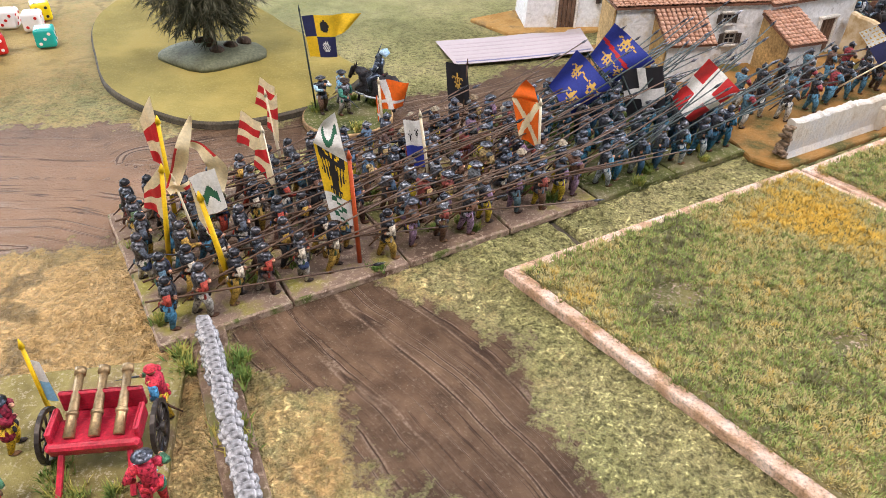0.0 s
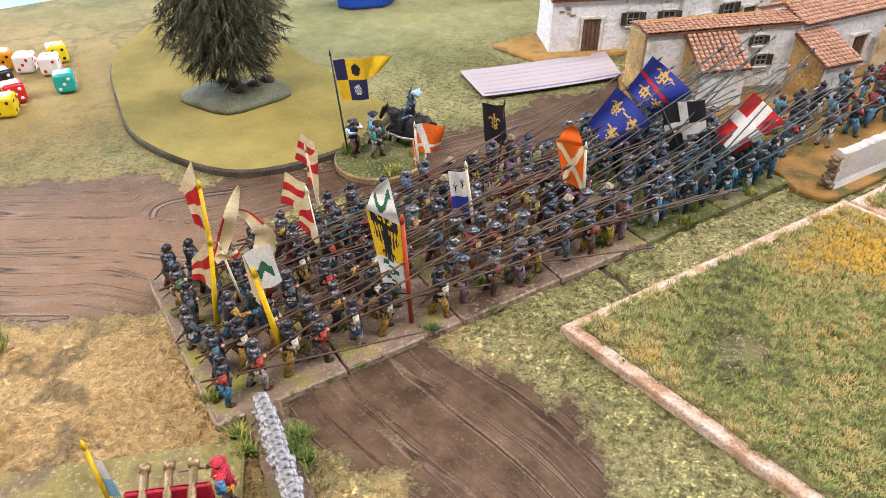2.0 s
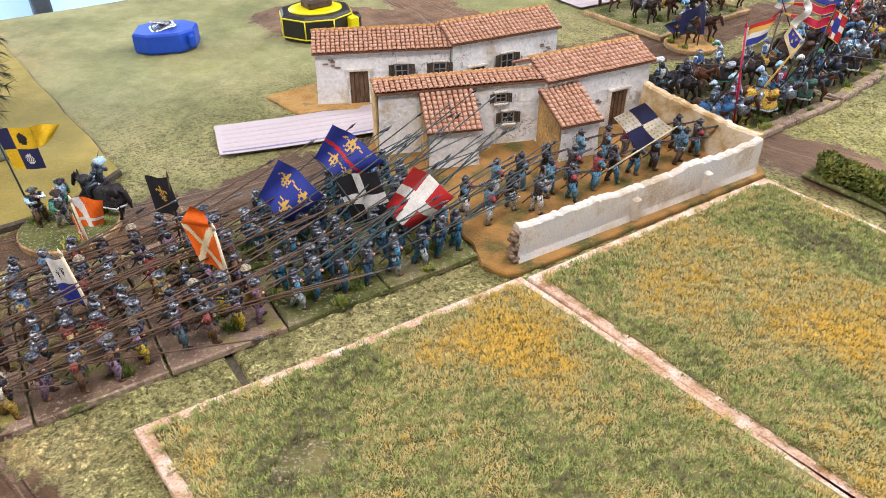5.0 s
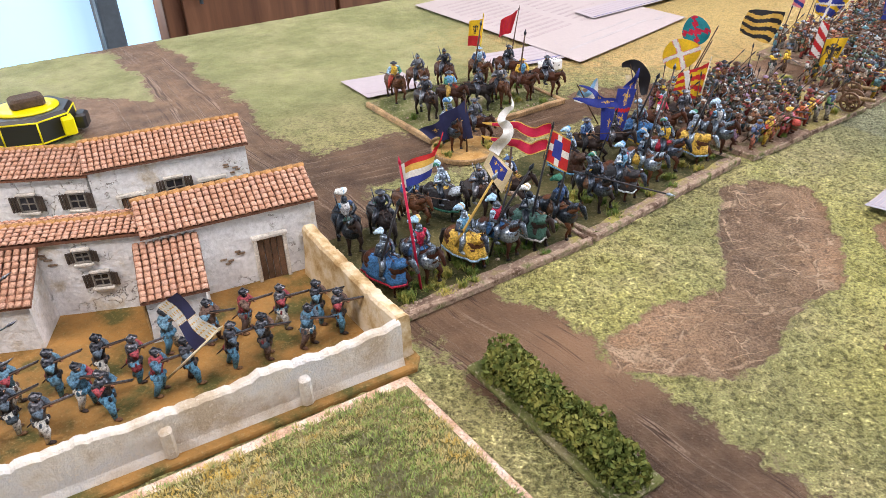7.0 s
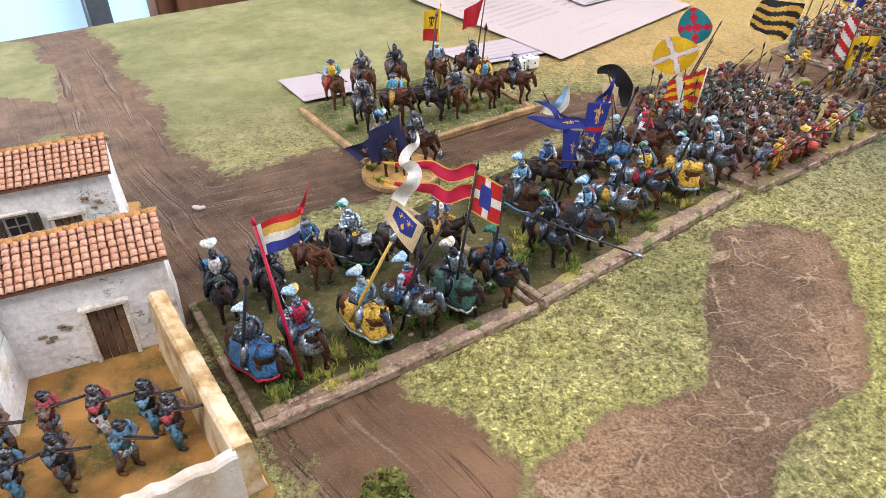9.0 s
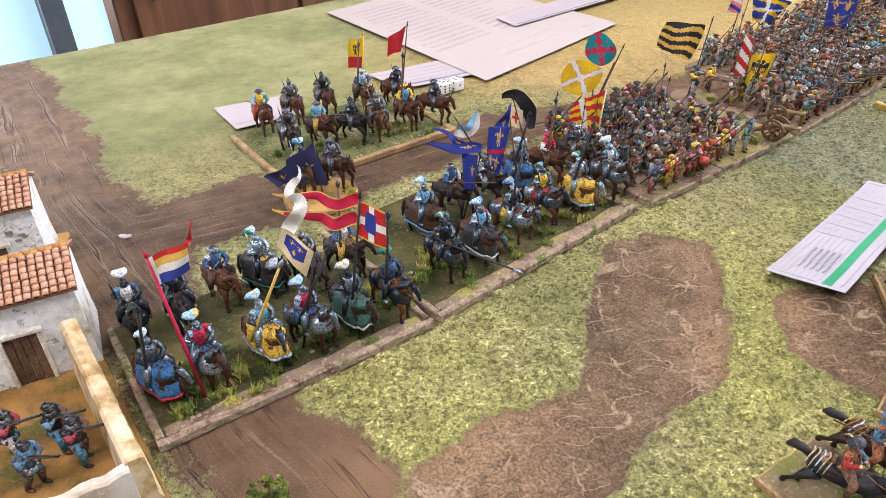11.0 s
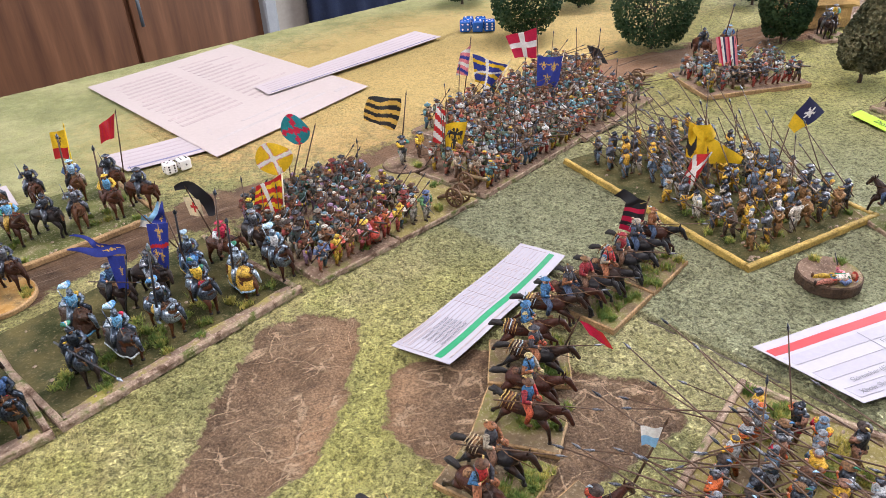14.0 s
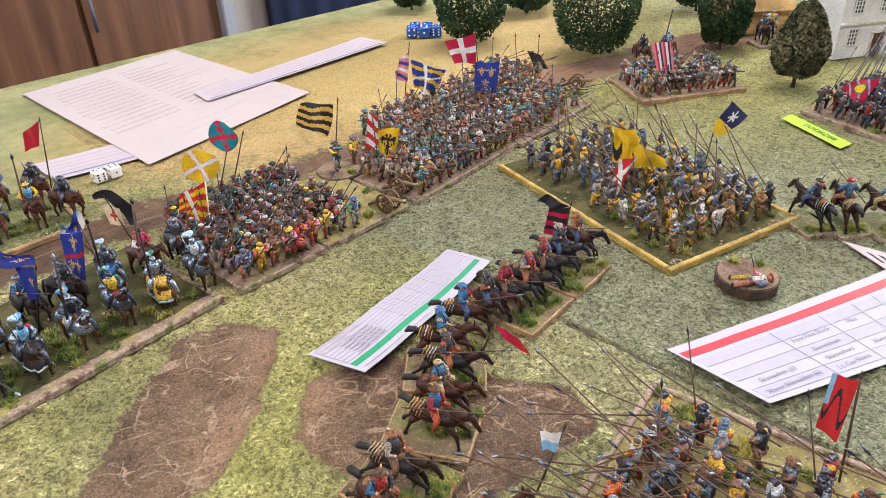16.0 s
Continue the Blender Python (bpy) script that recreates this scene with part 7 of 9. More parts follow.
for k, (x, y) in enumerate(((0.401, 0.708), (0.424, 0.718), (0.447, 0.724), (0.468, 0.730), (0.490, 0.746), (0.512, 0.755), (0.372, 0.752), (0.395, 0.768), (0.420, 0.782), (0.452, 0.788), (0.480, 0.792))):
    k_arch.place(x, y, 0.0026, -50 + RNG.uniform(-20, 20), k + 2)


def round_base(x, y, r, label, top, high=0.004, edge=None, tufts=8):
    s = Shape()
    s.disc((0, 0, 0), [(r, -0.0008), (r, high - 0.0008), (r - 0.0010, high)], 0, 30)
    me = s.mesh("round_base", [edge or M_WOODRIM, top], 1.0, False)
    me.polygons[len(me.polygons) - 1].material_index = 1
    b = thing("round_base", None, pose(x, y, 0), label, "figure base", "round bases")
    part("disc", me, b)
    rr = random.Random(int(r * 1e5 + x * 900))
    for k in range(tufts):
        a = rr.uniform(0, 6.28)
        part("tuft", TUFTS[k % 4], b, "", pose(r * 0.75 * math.cos(a), r * 0.75 * math.sin(a), high - 0.0003, 0, 0, k * 50))
    return b


round_base(0.430, 0.640, 0.026, "round ochre base for two mounted commanders", M_OCHRE, 0.003)
k_lord.place(0.421, 0.640, 0.003, -70, 1)
k_arch.place(0.442, 0.648, 0.003, -40, 2)
round_base(-0.062, 0.339, 0.030, "round grassy base for the commanders on foot", M_BASE_GREEN, 0.0035)
k_cmd = Kind("commander", "painted metal officer in armour with plumed hat", "toy soldier", "commanders", C_LORD, H_BRIGHT, M_STEEL, M_PIKE)
for k in range(4):
    k_cmd.add(foot_figure(560 + k, ("bearer", "sword", "sword", "bearer")[k], ["burgonet", "armet", "hat", "kettle"], k < 2))
for k, (x, y) in enumerate(((-0.078, 0.341), (-0.064, 0.338), (-0.068, 0.352))):
    k_cmd.place(x, y, 0.0034, -50 + 20 * k, k)
k_lord.place(-0.043, 0.352, 0.0034, 160, 4)

# ---- mass of mercenary foot ----
k_merc = Kind("mercenary", "painted metal mercenary in rusty slashed clothes", "toy soldier", "mercenary foot", C_RUST, H_BROWN, M_STEEL_DARK, M_PIKE)
k_gay = Kind("mercenary", "painted metal mercenary in bright slashed clothes", "toy soldier", "front rank mercenaries", C_BRIGHT, H_BRIGHT, M_STEEL, M_PIKE)
k_pale = Kind("foot_soldier", "painted metal foot soldier in pale grey and orange clothes", "toy soldier", "pale clothed foot", C_PALE, H_BRIGHT, M_STEEL, M_PIKE)
for k in range(6):
    k_merc.add(foot_figure(600 + k, ("gun", "upright", "halberd", "gun", "sword", "halberd")[k], ["hat", "cap", "kettle"], False, 0.2, 46))
    k_gay.add(foot_figure(620 + k, ("halberd", "gun", "sword", "gun", "gun", "sword")[k], ["hat", "cap", "hat"], False))
    k_pale.add(foot_figure(640 + k, ("gun", "pike", "halberd", "gun", "upright", "sword")[k], ["hat", "hat", "cap", "kettle"], False, 0.45, 66))


def block(kinds, ox, oy, angle, width, deep, cols, rows, face, z=0.0032, slant=0.0, keep=0.94, spread=12):
    e, n = (math.cos(radians(angle)), math.sin(radians(angle))), (-math.sin(radians(angle)), math.cos(radians(angle)))
    for j in range(rows):
        for i in range(cols):
            if RNG.random() > keep:
                continue
            u = width * (i + 0.5) / cols + RNG.uniform(-0.002, 0.002) + slant * deep * j / rows
            v = deep * (j + 0.5) / rows + RNG.uniform(-0.002, 0.002)
            kinds[0 if j == 0 else 1].place(ox + e[0] * u + n[0] * v, oy + e[1] * u + n[1] * v, z, face + RNG.uniform(-spread, spread), RNG.randrange(9), 0, RNG.uniform(0.95, 1.05))


k_drum = Kind("drummer", "painted metal drummer in bright slashed clothes with a red drum", "toy soldier", "front rank mercenaries", C_BRIGHT, C_BRIGHT, M_STEEL, M_PIKE)
k_drum.add(foot_figure(640, "drum", ["hat"], False))
k_drum.place(0.6930, 0.6440, 0.0035, -62, 0)
base_slab(0.652, 0.604, 34, 0.075, 0.115, M_BASE_BROWN, "brown gritty figure base with green scatter", 0.0035, None, "mercenary bases", 6)
base_slab(0.715, 0.647, 34, 0.086, 0.115, M_BASE_OLIVE, "olive figure base with scattered grass", 0.0035, None, "mercenary bases", 8)
block((k_gay, k_merc), 0.654, 0.610, 34, 0.112, 0.118, 9, 9, -58)
base_slab(0.7935, 0.7000, 38.5, 0.150, 0.075, M_BASE_BROWN, "brown gritty figure base with pale front edge", 0.0035, None, "foot bases", 6)
base_slab(0.9130, 0.7890, 38.5, 0.135, 0.075, M_BASE_BROWN, "brown gritty figure base with pale front edge", 0.0035, None, "foot bases", 6)
base_slab(0.800, 0.800, 38.5, 0.250, 0.075, M_BASE_BROWN, "brown gritty figure base", 0.0035, None, "foot bases", 4)
block((k_pale, k_pale), 0.796, 0.704, 38.5, 0.270, 0.072, 19, 5, -52)
block((k_pale, k_pale), 0.806, 0.802, 38.5, 0.240, 0.072, 16, 5, -52)
round_base(0.736, 0.778, 0.0205, "round wooden based command stand with two officers", M_BASE_BROWN, 0.0045, M_BARK, 2)
k_cmd.place(0.735, 0.779, 0.0045, -60, 0, 0, 1.06)
k_cmd.place(0.751, 0.790, 0.0045, -40, 2)

# ---- yellow and steel pike square on its tray ----
k_yel = Kind("pikeman", "painted metal pikeman in yellow and steel with long dark pike", "toy soldier", "yellow pike square", C_YELLOW, C_YELLOW, M_STEEL, M_PIKE)
for k in range(9):
    k_yel.add(foot_figure(700 + k, ("pike", "pike", "upright", "pike", "sword", "pike", "halberd", "pike", "sword")[k], ["kettle", "hat", "cap", "burgonet"], k % 3 == 0, (0.35, 0.95, 0, 0.70, 0, 1.10, 0, 0.85, 0)[k], 72))
tray(0.9420, 0.5490, 18.0, 0.138, 0.211, "ochre wooden movement tray with grassy floor", M_OCHRERIM, 0.0045, M_TRAYFLOOR, 26)
block((k_yel, k_yel), 0.953, 0.564, 18.0, 0.116, 0.186, 8, 11, 150, 0.0026, 0, 0.90, 45)

# ---- far units ----
k_far = Kind("foot_soldier", "painted metal foot soldier in red and cream clothes", "toy soldier", "far foot", C_PALE, H_BRIGHT, M_STEEL, M_PIKE)
for k in range(6):
    k_far.add(foot_figure(740 + k, ("gun", "halberd", "sword", "gun", "upright", "gun")[k], ["hat", "cap", "kettle"], k % 3 == 0, 0.3, 46))
base_slab(1.072, 0.860, 2, 0.128, 0.085, M_BASE_BROWN, "brown gritty figure base with wooden rim", 0.004, M_WOODRIM, "far bases", 5)
block((k_far, k_far), 1.078, 0.866, 2, 0.116, 0.074, 9, 5, -70)
k_blk = Kind("pikeman", "painted metal pikeman in black and red with dark pike", "toy soldier", "black pike block", C_BLK, C_BLK, M_STEEL_DARK, M_PIKE_BLACK)
for k in range(6):
    k_blk.add(foot_figure(780 + k, "pike" if k < 4 else "upright", ["kettle", "cap", "sallet"], k % 2 == 0, (0.5, 0.7, 0.9, 0.6, 0, 0)[k], 78))
base_slab(1.2130, 0.7900, -74, 0.165, 0.115, M_BASE_BROWN, "brown gritty figure base", 0.004, None, "far bases", 4)
block((k_blk, k_blk), 1.2180, 0.7860, -74, 0.155, 0.105, 12, 8, 22)
for k, (x, y, a) in enumerate(((1.130, 0.985, -80), (1.165, 0.990, -95), (1.318, 1.020, -100), (1.338, 1.034, -120))):
    base_slab(x - 0.012, y - 0.018, 0, 0.026, 0.034, M_BASE_BROWN, "small brown base for one horseman", 0.003, None, "horseman bases", 2)
    k_arch.place(x, y, 0.0029, a, k)

# ---- column of light horse ----
M_BASE_EARTH = earth("dark_earth_base", (0.10, 0.075, 0.045), (0.20, 0.145, 0.085), (0.17, 0.17, 0.05), (0.46, 0.38, 0.27))
k_strad = Kind("light_horseman", "painted metal light horseman in hat on a dark horse", "toy horseman", "light horse column", C_STRAD, H_STRAD, M_STEEL, M_PIKE, F_STRAD, C_STRAD, M_HIDE_DARK)
for k in range(6):
    k_strad.add(rider(800 + k, ("spear", "sword", "spear", "sword", "spear", "sword")[k], ["hat", "hat", "cap"], False, False, False, 74, True))
for x, y, a, w in ((0.828, 0.506, 38, 0.050), (0.8686, 0.5377, 38, 0.050), (0.788, 0.466, 75, 0.040), (0.765, 0.4185, 62, 0.041), (0.7345, 0.383, 47, 0.040), (0.6565, 0.342, 30, 0.042), (0.756, 0.340, 30, 0.042)):
    base_slab(x, y, a, w, 0.048, M_BASE_EARTH, "olive brown gritty cavalry base with dry grass tufts", 0.003 + (x * 37 % 1) * 0.0008, M_WOODRIM, "light horse bases", 12)
for k, (x, y, a) in enumerate(((0.676, 0.381, -58), (0.659, 0.368, -45), (0.730, 0.412, -43), (0.718, 0.394, -52), (0.753, 0.438, -38), (0.761, 0.456, -36), (0.769, 0.478, -28), (0.772, 0.500, -18), (0.790, 0.521, -35), (0.806, 0.529, -38),
                               (0.820, 0.537, -44), (0.836, 0.547, -46), (0.853, 0.559, -46), (0.869, 0.573, -40), (0.886, 0.586, -42), (0.762, 0.368, 25))):
    ob = k_strad.place(x, y, 0.0030, a + RNG.uniform(-6, 6), k, 0, 0.96)
for k, (x, y, a) in enumerate(((1.074, 0.586, 100), (1.096, 0.577, 75), (1.122, 0.566, 95), (1.150, 0.560, 80))):
    base_slab(x - 0.0135, y - 0.020, 0, 0.027, 0.040, M_BASE_GREEN, "grassy base for one horseman", 0.003, None, "horseman bases", 4)
    k_strad.place(x, y, 0.0028, a, k + 1)

# ---- pike block nearest the camera's end ----
k_mil = Kind("pikeman", "painted metal pikeman in red, yellow and steel with long pike", "toy soldier", "red pike block", C_MILAN, C_MILAN, M_STEEL, M_PIKE)
for k in range(6):
    k_mil.add(foot_figure(900 + k, ("pike", "pike", "pike", "upright", "pike", "pike")[k], ["sallet", "burgonet", "cap", "hat"], k % 3 == 0, (0.10, 0.25, 0.40, 0, 0.18, 0.60)[k], 72))
near_tray = tray(0.8785, 0.4490, 222, 0.125, 0.185, "wooden movement tray with tall grass and pale rocks", M_PALERIM, 0.005, M_BASE_OLIVE, 60)
r_ = random.Random(12)
for k in range(9):
    s = Shape()
    s.ball((0, 0, 0), (r_.uniform(3, 6.5), r_.uniform(2, 4), r_.uniform(1.2, 2.4)), 0, 7, 5)
    part("rock", s.mesh("rock", [M_ROCK], 0.001, False), near_tray, "flat pale rock", pose(r_.uniform(0.01, 0.11), r_.uniform(0.008, 0.17), 0.003, r_.uniform(-14, 14), 0, r_.uniform(0, 180)))
block((k_mil, k_mil), 0.870, 0.425, 222, 0.104, 0.150, 8, 10, 152, 0.0026, 0, 0.88, 42)

# ---- banners ----


def paint(name, col):
    return surface(name, col, 0.55, 0, 900, 120, 0.18, 0.0)


P = {n: paint("banner_" + n, c) for n, c in dict(
    cream=(0.80, 0.68, 0.44), white=(0.80, 0.80, 0.78), red=(0.55, 0.025, 0.03), yellow=(0.80, 0.52, 0.02), gold=(0.72, 0.46, 0.10), black=(0.02, 0.02, 0.025), orange=(0.80, 0.14, 0.01),
    blue=(0.03, 0.05, 0.32), navy=(0.025, 0.03, 0.10), green=(0.03, 0.14, 0.08), teal=(0.01, 0.22, 0.28), sky=(0.25, 0.50, 0.75), pink=(0.72, 0.22, 0.26), crimson=(0.52, 0.012, 0.06)).items()}


def lily(s, t, cx, cy, k=0.11):
    """A fleur-de-lis like shape."""
    x, y = (s - cx) / k, (t - cy) / k
    x = abs(x)
    if -1.3 < y < 0.2 and x < 0.24 * (1 - ((y + 0.5) / 0.8) ** 2):
        return True
    if abs(y - 0.28) < 0.10 and x < 0.45:
        return True
    if 0.38 < y < 1.0 and x < 0.10 + 0.16 * (y - 0.38):
        return True
    if 0.38 < y < 0.8 and abs(x - 0.25 - 0.7 * (y - 0.38)) < 0.09:
        return True
    r = math.hypot(x - 0.78, (y + 0.12) * 1.05)
    return (abs(r - 0.42) < 0.12 and (x < 0.80 or y < -0.30) and y < 0.20)


def eagle(s, t, cx, cy, k=0.3):
    """A spread two-headed eagle: body, feathered wings, tail and claws."""
    x, y = abs((s - cx) / k), (t - cy) / k
    if x < 0.20 - 0.16 * max(0.0, y - 0.3) and -0.55 < y < 0.75:
        return True
    if math.hypot(x - 0.24, y + 0.78) < 0.16 or (0.3 < x < 0.52 and abs(y + 0.74) < 0.055) or abs(x - 0.16) < 0.09 and -0.75 < y < -0.4:
        return True
    if 0.12 < x < 1.0 and -0.62 + 0.1 * math.sin(x * 6) < y < 0.55 - 0.55 * x:
        return y < -0.34 or math.sin(x * 27 + y * 4) > -0.1
    if 0.15 < x < 0.55 and abs(y - 0.45 - 0.3 * (x - 0.15)) < 0.06:
        return True
    return y > 0.6 and y < 1.0 and x < 0.42 and math.sin(x * 24) > -0.2


def cross(s, t, a=0.11, diag=False):
    if diag:
        return abs(s - t) < a or abs(s + t - 1) < a
    return abs(s - 0.5) < a or abs(t - 0.5) < a


PAT = {
    "red_cream": (("cream", "red"), lambda s, t: 1 if (0.30 < t < 0.55) or (t > 0.75 and s > 0.4) else 0),
    "green_white": (("white", "green"), lambda s, t: 1 if abs(t - 0.55 - 0.1 * math.sin(s * 9)) < 0.13 and 0.2 < s < 0.85 else 0),
    "white_pale": (("white", "sky"), lambda s, t: 0),
    "cream": (("cream", "red"), lambda s, t: 1 if t > 0.86 and s < 0.5 else 0),
    "eagle_white": (("white", "yellow", "black", "green"), lambda s, t: 2 if eagle(s, t, 0.5, 0.30, 0.42) and t < 0.60 else 3 if t > 0.62 and abs(s - 0.5 - 0.20 * math.sin(t * 30)) < 0.10 else 1 if t < 0.60 else 0),
    "white_top": (("white", "green"), lambda s, t: 1 if abs(s - 0.45 - 0.22 * math.sin(t * 8)) < 0.10 and 0.15 < t < 0.9 else 0),
    "blue_white": (("white", "blue", "black"), lambda s, t: 2 if t < 0.55 and (lily(s, t, 0.3, 0.25, 0.1) or lily(s, t, 0.7, 0.35, 0.1)) else 1 if t > 0.55 else 0),
    "red_white_x": (("red", "white"), lambda s, t: 1 if cross(s, t, 0.13, True) else 0),
    "orange_x": (("orange", "cream"), lambda s, t: 1 if cross(s, t, 0.12, True) else 0),
    "black_gold": (("black", "gold"), lambda s, t: 1 if lily(s, t, 0.5, 0.45, 0.2) else 0),
    "lilies": (("blue", "gold"), lambda s, t: 1 if lily(s, t, 0.32, 0.32, 0.155) or lily(s, t, 0.72, 0.32, 0.14) or lily(s, t, 0.54, 0.74, 0.15) else 0),
    "lilies_bar": (("blue", "gold", "red"), lambda s, t: 2 if abs(t - s * 0.2 - 0.42) < 0.045 else 1 if lily(s, t, 0.45, 0.22, 0.16) or lily(s, t, 0.36, 0.76, 0.15) or lily(s, t, 0.72, 0.78, 0.14) else 0),
    "black_cross": (("black", "white"), lambda s, t: 1 if cross(s, t, 0.10) else 0),
    "red_cross": (("red", "white"), lambda s, t: 1 if cross(s, t, 0.12) else 0),
    "cream_red": (("cream", "red"), lambda s, t: 1 if s > 0.7 and t < 0.5 else 0),
    "orange": (("orange", "cream"), lambda s, t: 0),
    "orange_band": (("orange", "white"), lambda s, t: 1 if abs(s - t * 0.35 - 0.14) < 0.13 or abs(t - 0.72) < 0.05 else 0),
    "cream_cross": (("cream", "red"), lambda s, t: 1 if (abs(s - 0.5) < 0.07 and 0.25 < t < 0.8) or (abs(t - 0.5) < 0.07 and 0.25 < s < 0.75) else 0),
    "red_cross_up": (("crimson", "white"), lambda s, t: 1 if cross(s, t, 0.10) else 0),
    "quarters": (("navy", "yellow", "white", "black"), lambda s, t: (3 if math.hypot(s - 0.66, t - 0.26) < 0.14 else 1) if s > 0.36 and t < 0.5 else (2 if math.hypot(s - 0.66, t - 0.74) < 0.13 and (s * 31 + t * 23) % 2 < 1.2 else 0) if s > 0.36 else (1 if t > 0.5 else 0)),
    "yellow": (("yellow", "navy"), lambda s, t: 0),
    "check": (("navy", "white", "gold"), lambda s, t: (2 if math.hypot((s * 9) % 1 - 0.5, (t * 9) % 1 - 0.5) < 0.24 else 1) if (s < 0.5) == (t < 0.5) else 0),
    "rainbow": (("red", "gold", "white", "blue"), lambda s, t: 2 if s < 0.13 else 0 if t < 0.18 else 1 if t < 0.42 else 2 if t < 0.68 else 3),
    "shield": (("cream", "blue", "gold"), lambda s, t: 2 if (lily(s, t, 0.35, 0.30, 0.09) or lily(s, t, 0.60, 0.30, 0.09) or lily(s, t, 0.48, 0.58, 0.09)) else 1 if 0.15 < s < 0.80 and 0.1 < t < 0.80 - abs(s - 0.48) * 0.6 else 0),
    "red_shield": (("red", "white", "blue", "gold"), lambda s, t: 3 if t < 0.05 or t > 0.95 or s < 0.05 else 2 if 0.28 < s < 0.66 and 0.20 < t < 0.76 else 1 if cross(s, t, 0.09) else 0),
    "red_tail": (("crimson", "gold"), lambda s, t: 1 if t < 0.09 or t > 0.91 or s > 0.9 else 0),
    "blue_plain": (("blue", "gold"), lambda s, t: 1 if lily(s, t, 0.3, 0.45, 0.14) else 0),
    "navy_plain": (("navy", "gold"), lambda s, t: 1 if lily(s, t, 0.4, 0.5, 0.14) else 0),
    "sky": (("sky", "white"), lambda s, t: 1 if t < 0.5 else 0),
    "black": (("black", "cream"), lambda s, t: 0),
    "teal_x": (("teal", "crimson"), lambda s, t: 1 if abs(s - t + 0.06 * math.sin(t * 30)) < 0.10 or abs(s + t - 1 + 0.06 * math.sin(t * 30)) < 0.10 else 0),
    "yellow_x": (("yellow", "white", "pink"), lambda s, t: 1 if abs(s - t) < 0.075 or abs(s + t - 1) < 0.075 else 2 if abs(s - t) < 0.10 or abs(s + t - 1) < 0.10 else 0),
    "red_yellow": (("red", "yellow", "white"), lambda s, t: 2 if abs(s + t * 0.4 - 0.75) < 0.09 else int(t * 7 + 0.4 * math.sin(s * 5)) % 2),
    "black_orange": (("black", "gold"), lambda s, t: int(t * 7.2 + 0.55 * math.sin(s * 7)) % 2),
    "red_white": (("red", "white"), lambda s, t: int(t * 6 + s) % 2),
    "eagle_yellow": (("yellow", "black"), lambda s, t: 1 if eagle(s, t, 0.5, 0.5, 0.36) else 0),
    "pink_stripe": (("pink", "white", "blue"), lambda s, t: (0, 1, 0, 2)[int(t * 8 + s * 2) % 4]),
    "blue_yellow": (("blue", "yellow", "white"), lambda s, t: 2 if abs(s + t * 0.3 - 0.6) < 0.05 or abs(t - s * 0.4 - 0.3) < 0.04 else 1 if int(t * 8 + 0.5 * math.sin(s * 6)) % 3 == 1 else 0),
    "yellow_black": (("yellow", "black", "white"), lambda s, t: 1 if s < 0.5 and abs(t - 0.55 - 0.25 * math.sin(s * 7)) < 0.16 else 0),
    "star": (("yellow", "navy", "white"), lambda s, t: 2 if math.hypot(s - 0.68, t - 0.5) < 0.13 * (1.2 + 0.5 * math.cos(6 * math.atan2(t - 0.5, s - 0.68))) else 1 if s > 0.40 else 0),
    "stripes_up": (("pink", "navy", "white", "crimson"), lambda s, t: int(s * 9) % 4),
    "red_badge": (("crimson", "yellow", "green", "sky"), lambda s, t: 1 if math.hypot(s - 0.5, t - 0.5) < 0.2 else 2 if math.hypot(s - 0.5, t - 0.5) < 0.26 else 3 if (s + t) % 0.5 < 0.08 else 0),
    "black_crimson": (("black", "crimson"), lambda s, t: int(t * 6) % 2),
    "crimson": (("crimson", "red"), lambda s, t: 1 if s > 0.75 else 0),
    "red_mark": (("red", "black", "sky"), lambda s, t: 2 if s > 0.8 and t < 0.55 else 1 if abs(math.sin(s * 9) * 0.25 + 0.5 - t) < 0.07 else 0),
    "white_blue": (("white", "sky"), lambda s, t: 1 if t > 0.5 else 0),
    "yellow_red": (("yellow", "red", "black"), lambda s, t: 2 if eagle(s, t, 0.5, 0.35, 0.2) else 1 if t > 0.6 else 0),
    "red": (("red", "crimson"), lambda s, t: 1 if (s * 5) % 1 < 0.3 else 0),
}


def cloth_mesh(pat, a, b, c, d, ripple, round_off, nx=32, ny=28):
    """A thin rippling cloth between pole top a, pole low b, fly low c and fly top d (metres)."""
    cols, fn = PAT[pat]
    a, b, c, d = (Vector(q) for q in (a, b, c, d))
    nrm = ((d - a).cross(b - a)).normalized()
    s = Shape()
    th = 0.00018
    for side in (1, -1):
        for i in range(nx + 1):
            for j in range(ny + 1):
                u, v = i / nx, j / ny
                if round_off:
                    # bulge the outline towards a disc
                    U, V = 2 * u - 1, 2 * v - 1
                    k = round_off
                    u2 = (U * math.sqrt(max(0, 1 - k * V * V / 2)) + 1) / 2
                    v2 = (V * math.sqrt(max(0, 1 - k * U * U / 2)) + 1) / 2
                else:
                    u2, v2 = u, v
                p = a.lerp(d, u2).lerp(b.lerp(c, u2), v2)
                size = (d - a).length
                p = p + nrm * (ripple * size * math.sin(u2 * 5.2 + v2 * 1.7) * min(1, u2 * 3)) + nrm * (th * side)
                s.v.append(tuple(p))
    n = (nx + 1) * (ny + 1)
    for side in (0, 1):
        for i in range(nx):
            for j in range(ny):
                q = side * n + i * (ny + 1) + j
                f = (q, q + 1, q + ny + 2, q + ny + 1)
                s.f.append(f if side else f[::-1])
                s.m.append(min(len(cols) - 1, int(fn((i + 0.5) / nx, (j + 0.5) / ny))))
    return s.mesh("cloth", [P[k] for k in cols], 1.0, True)


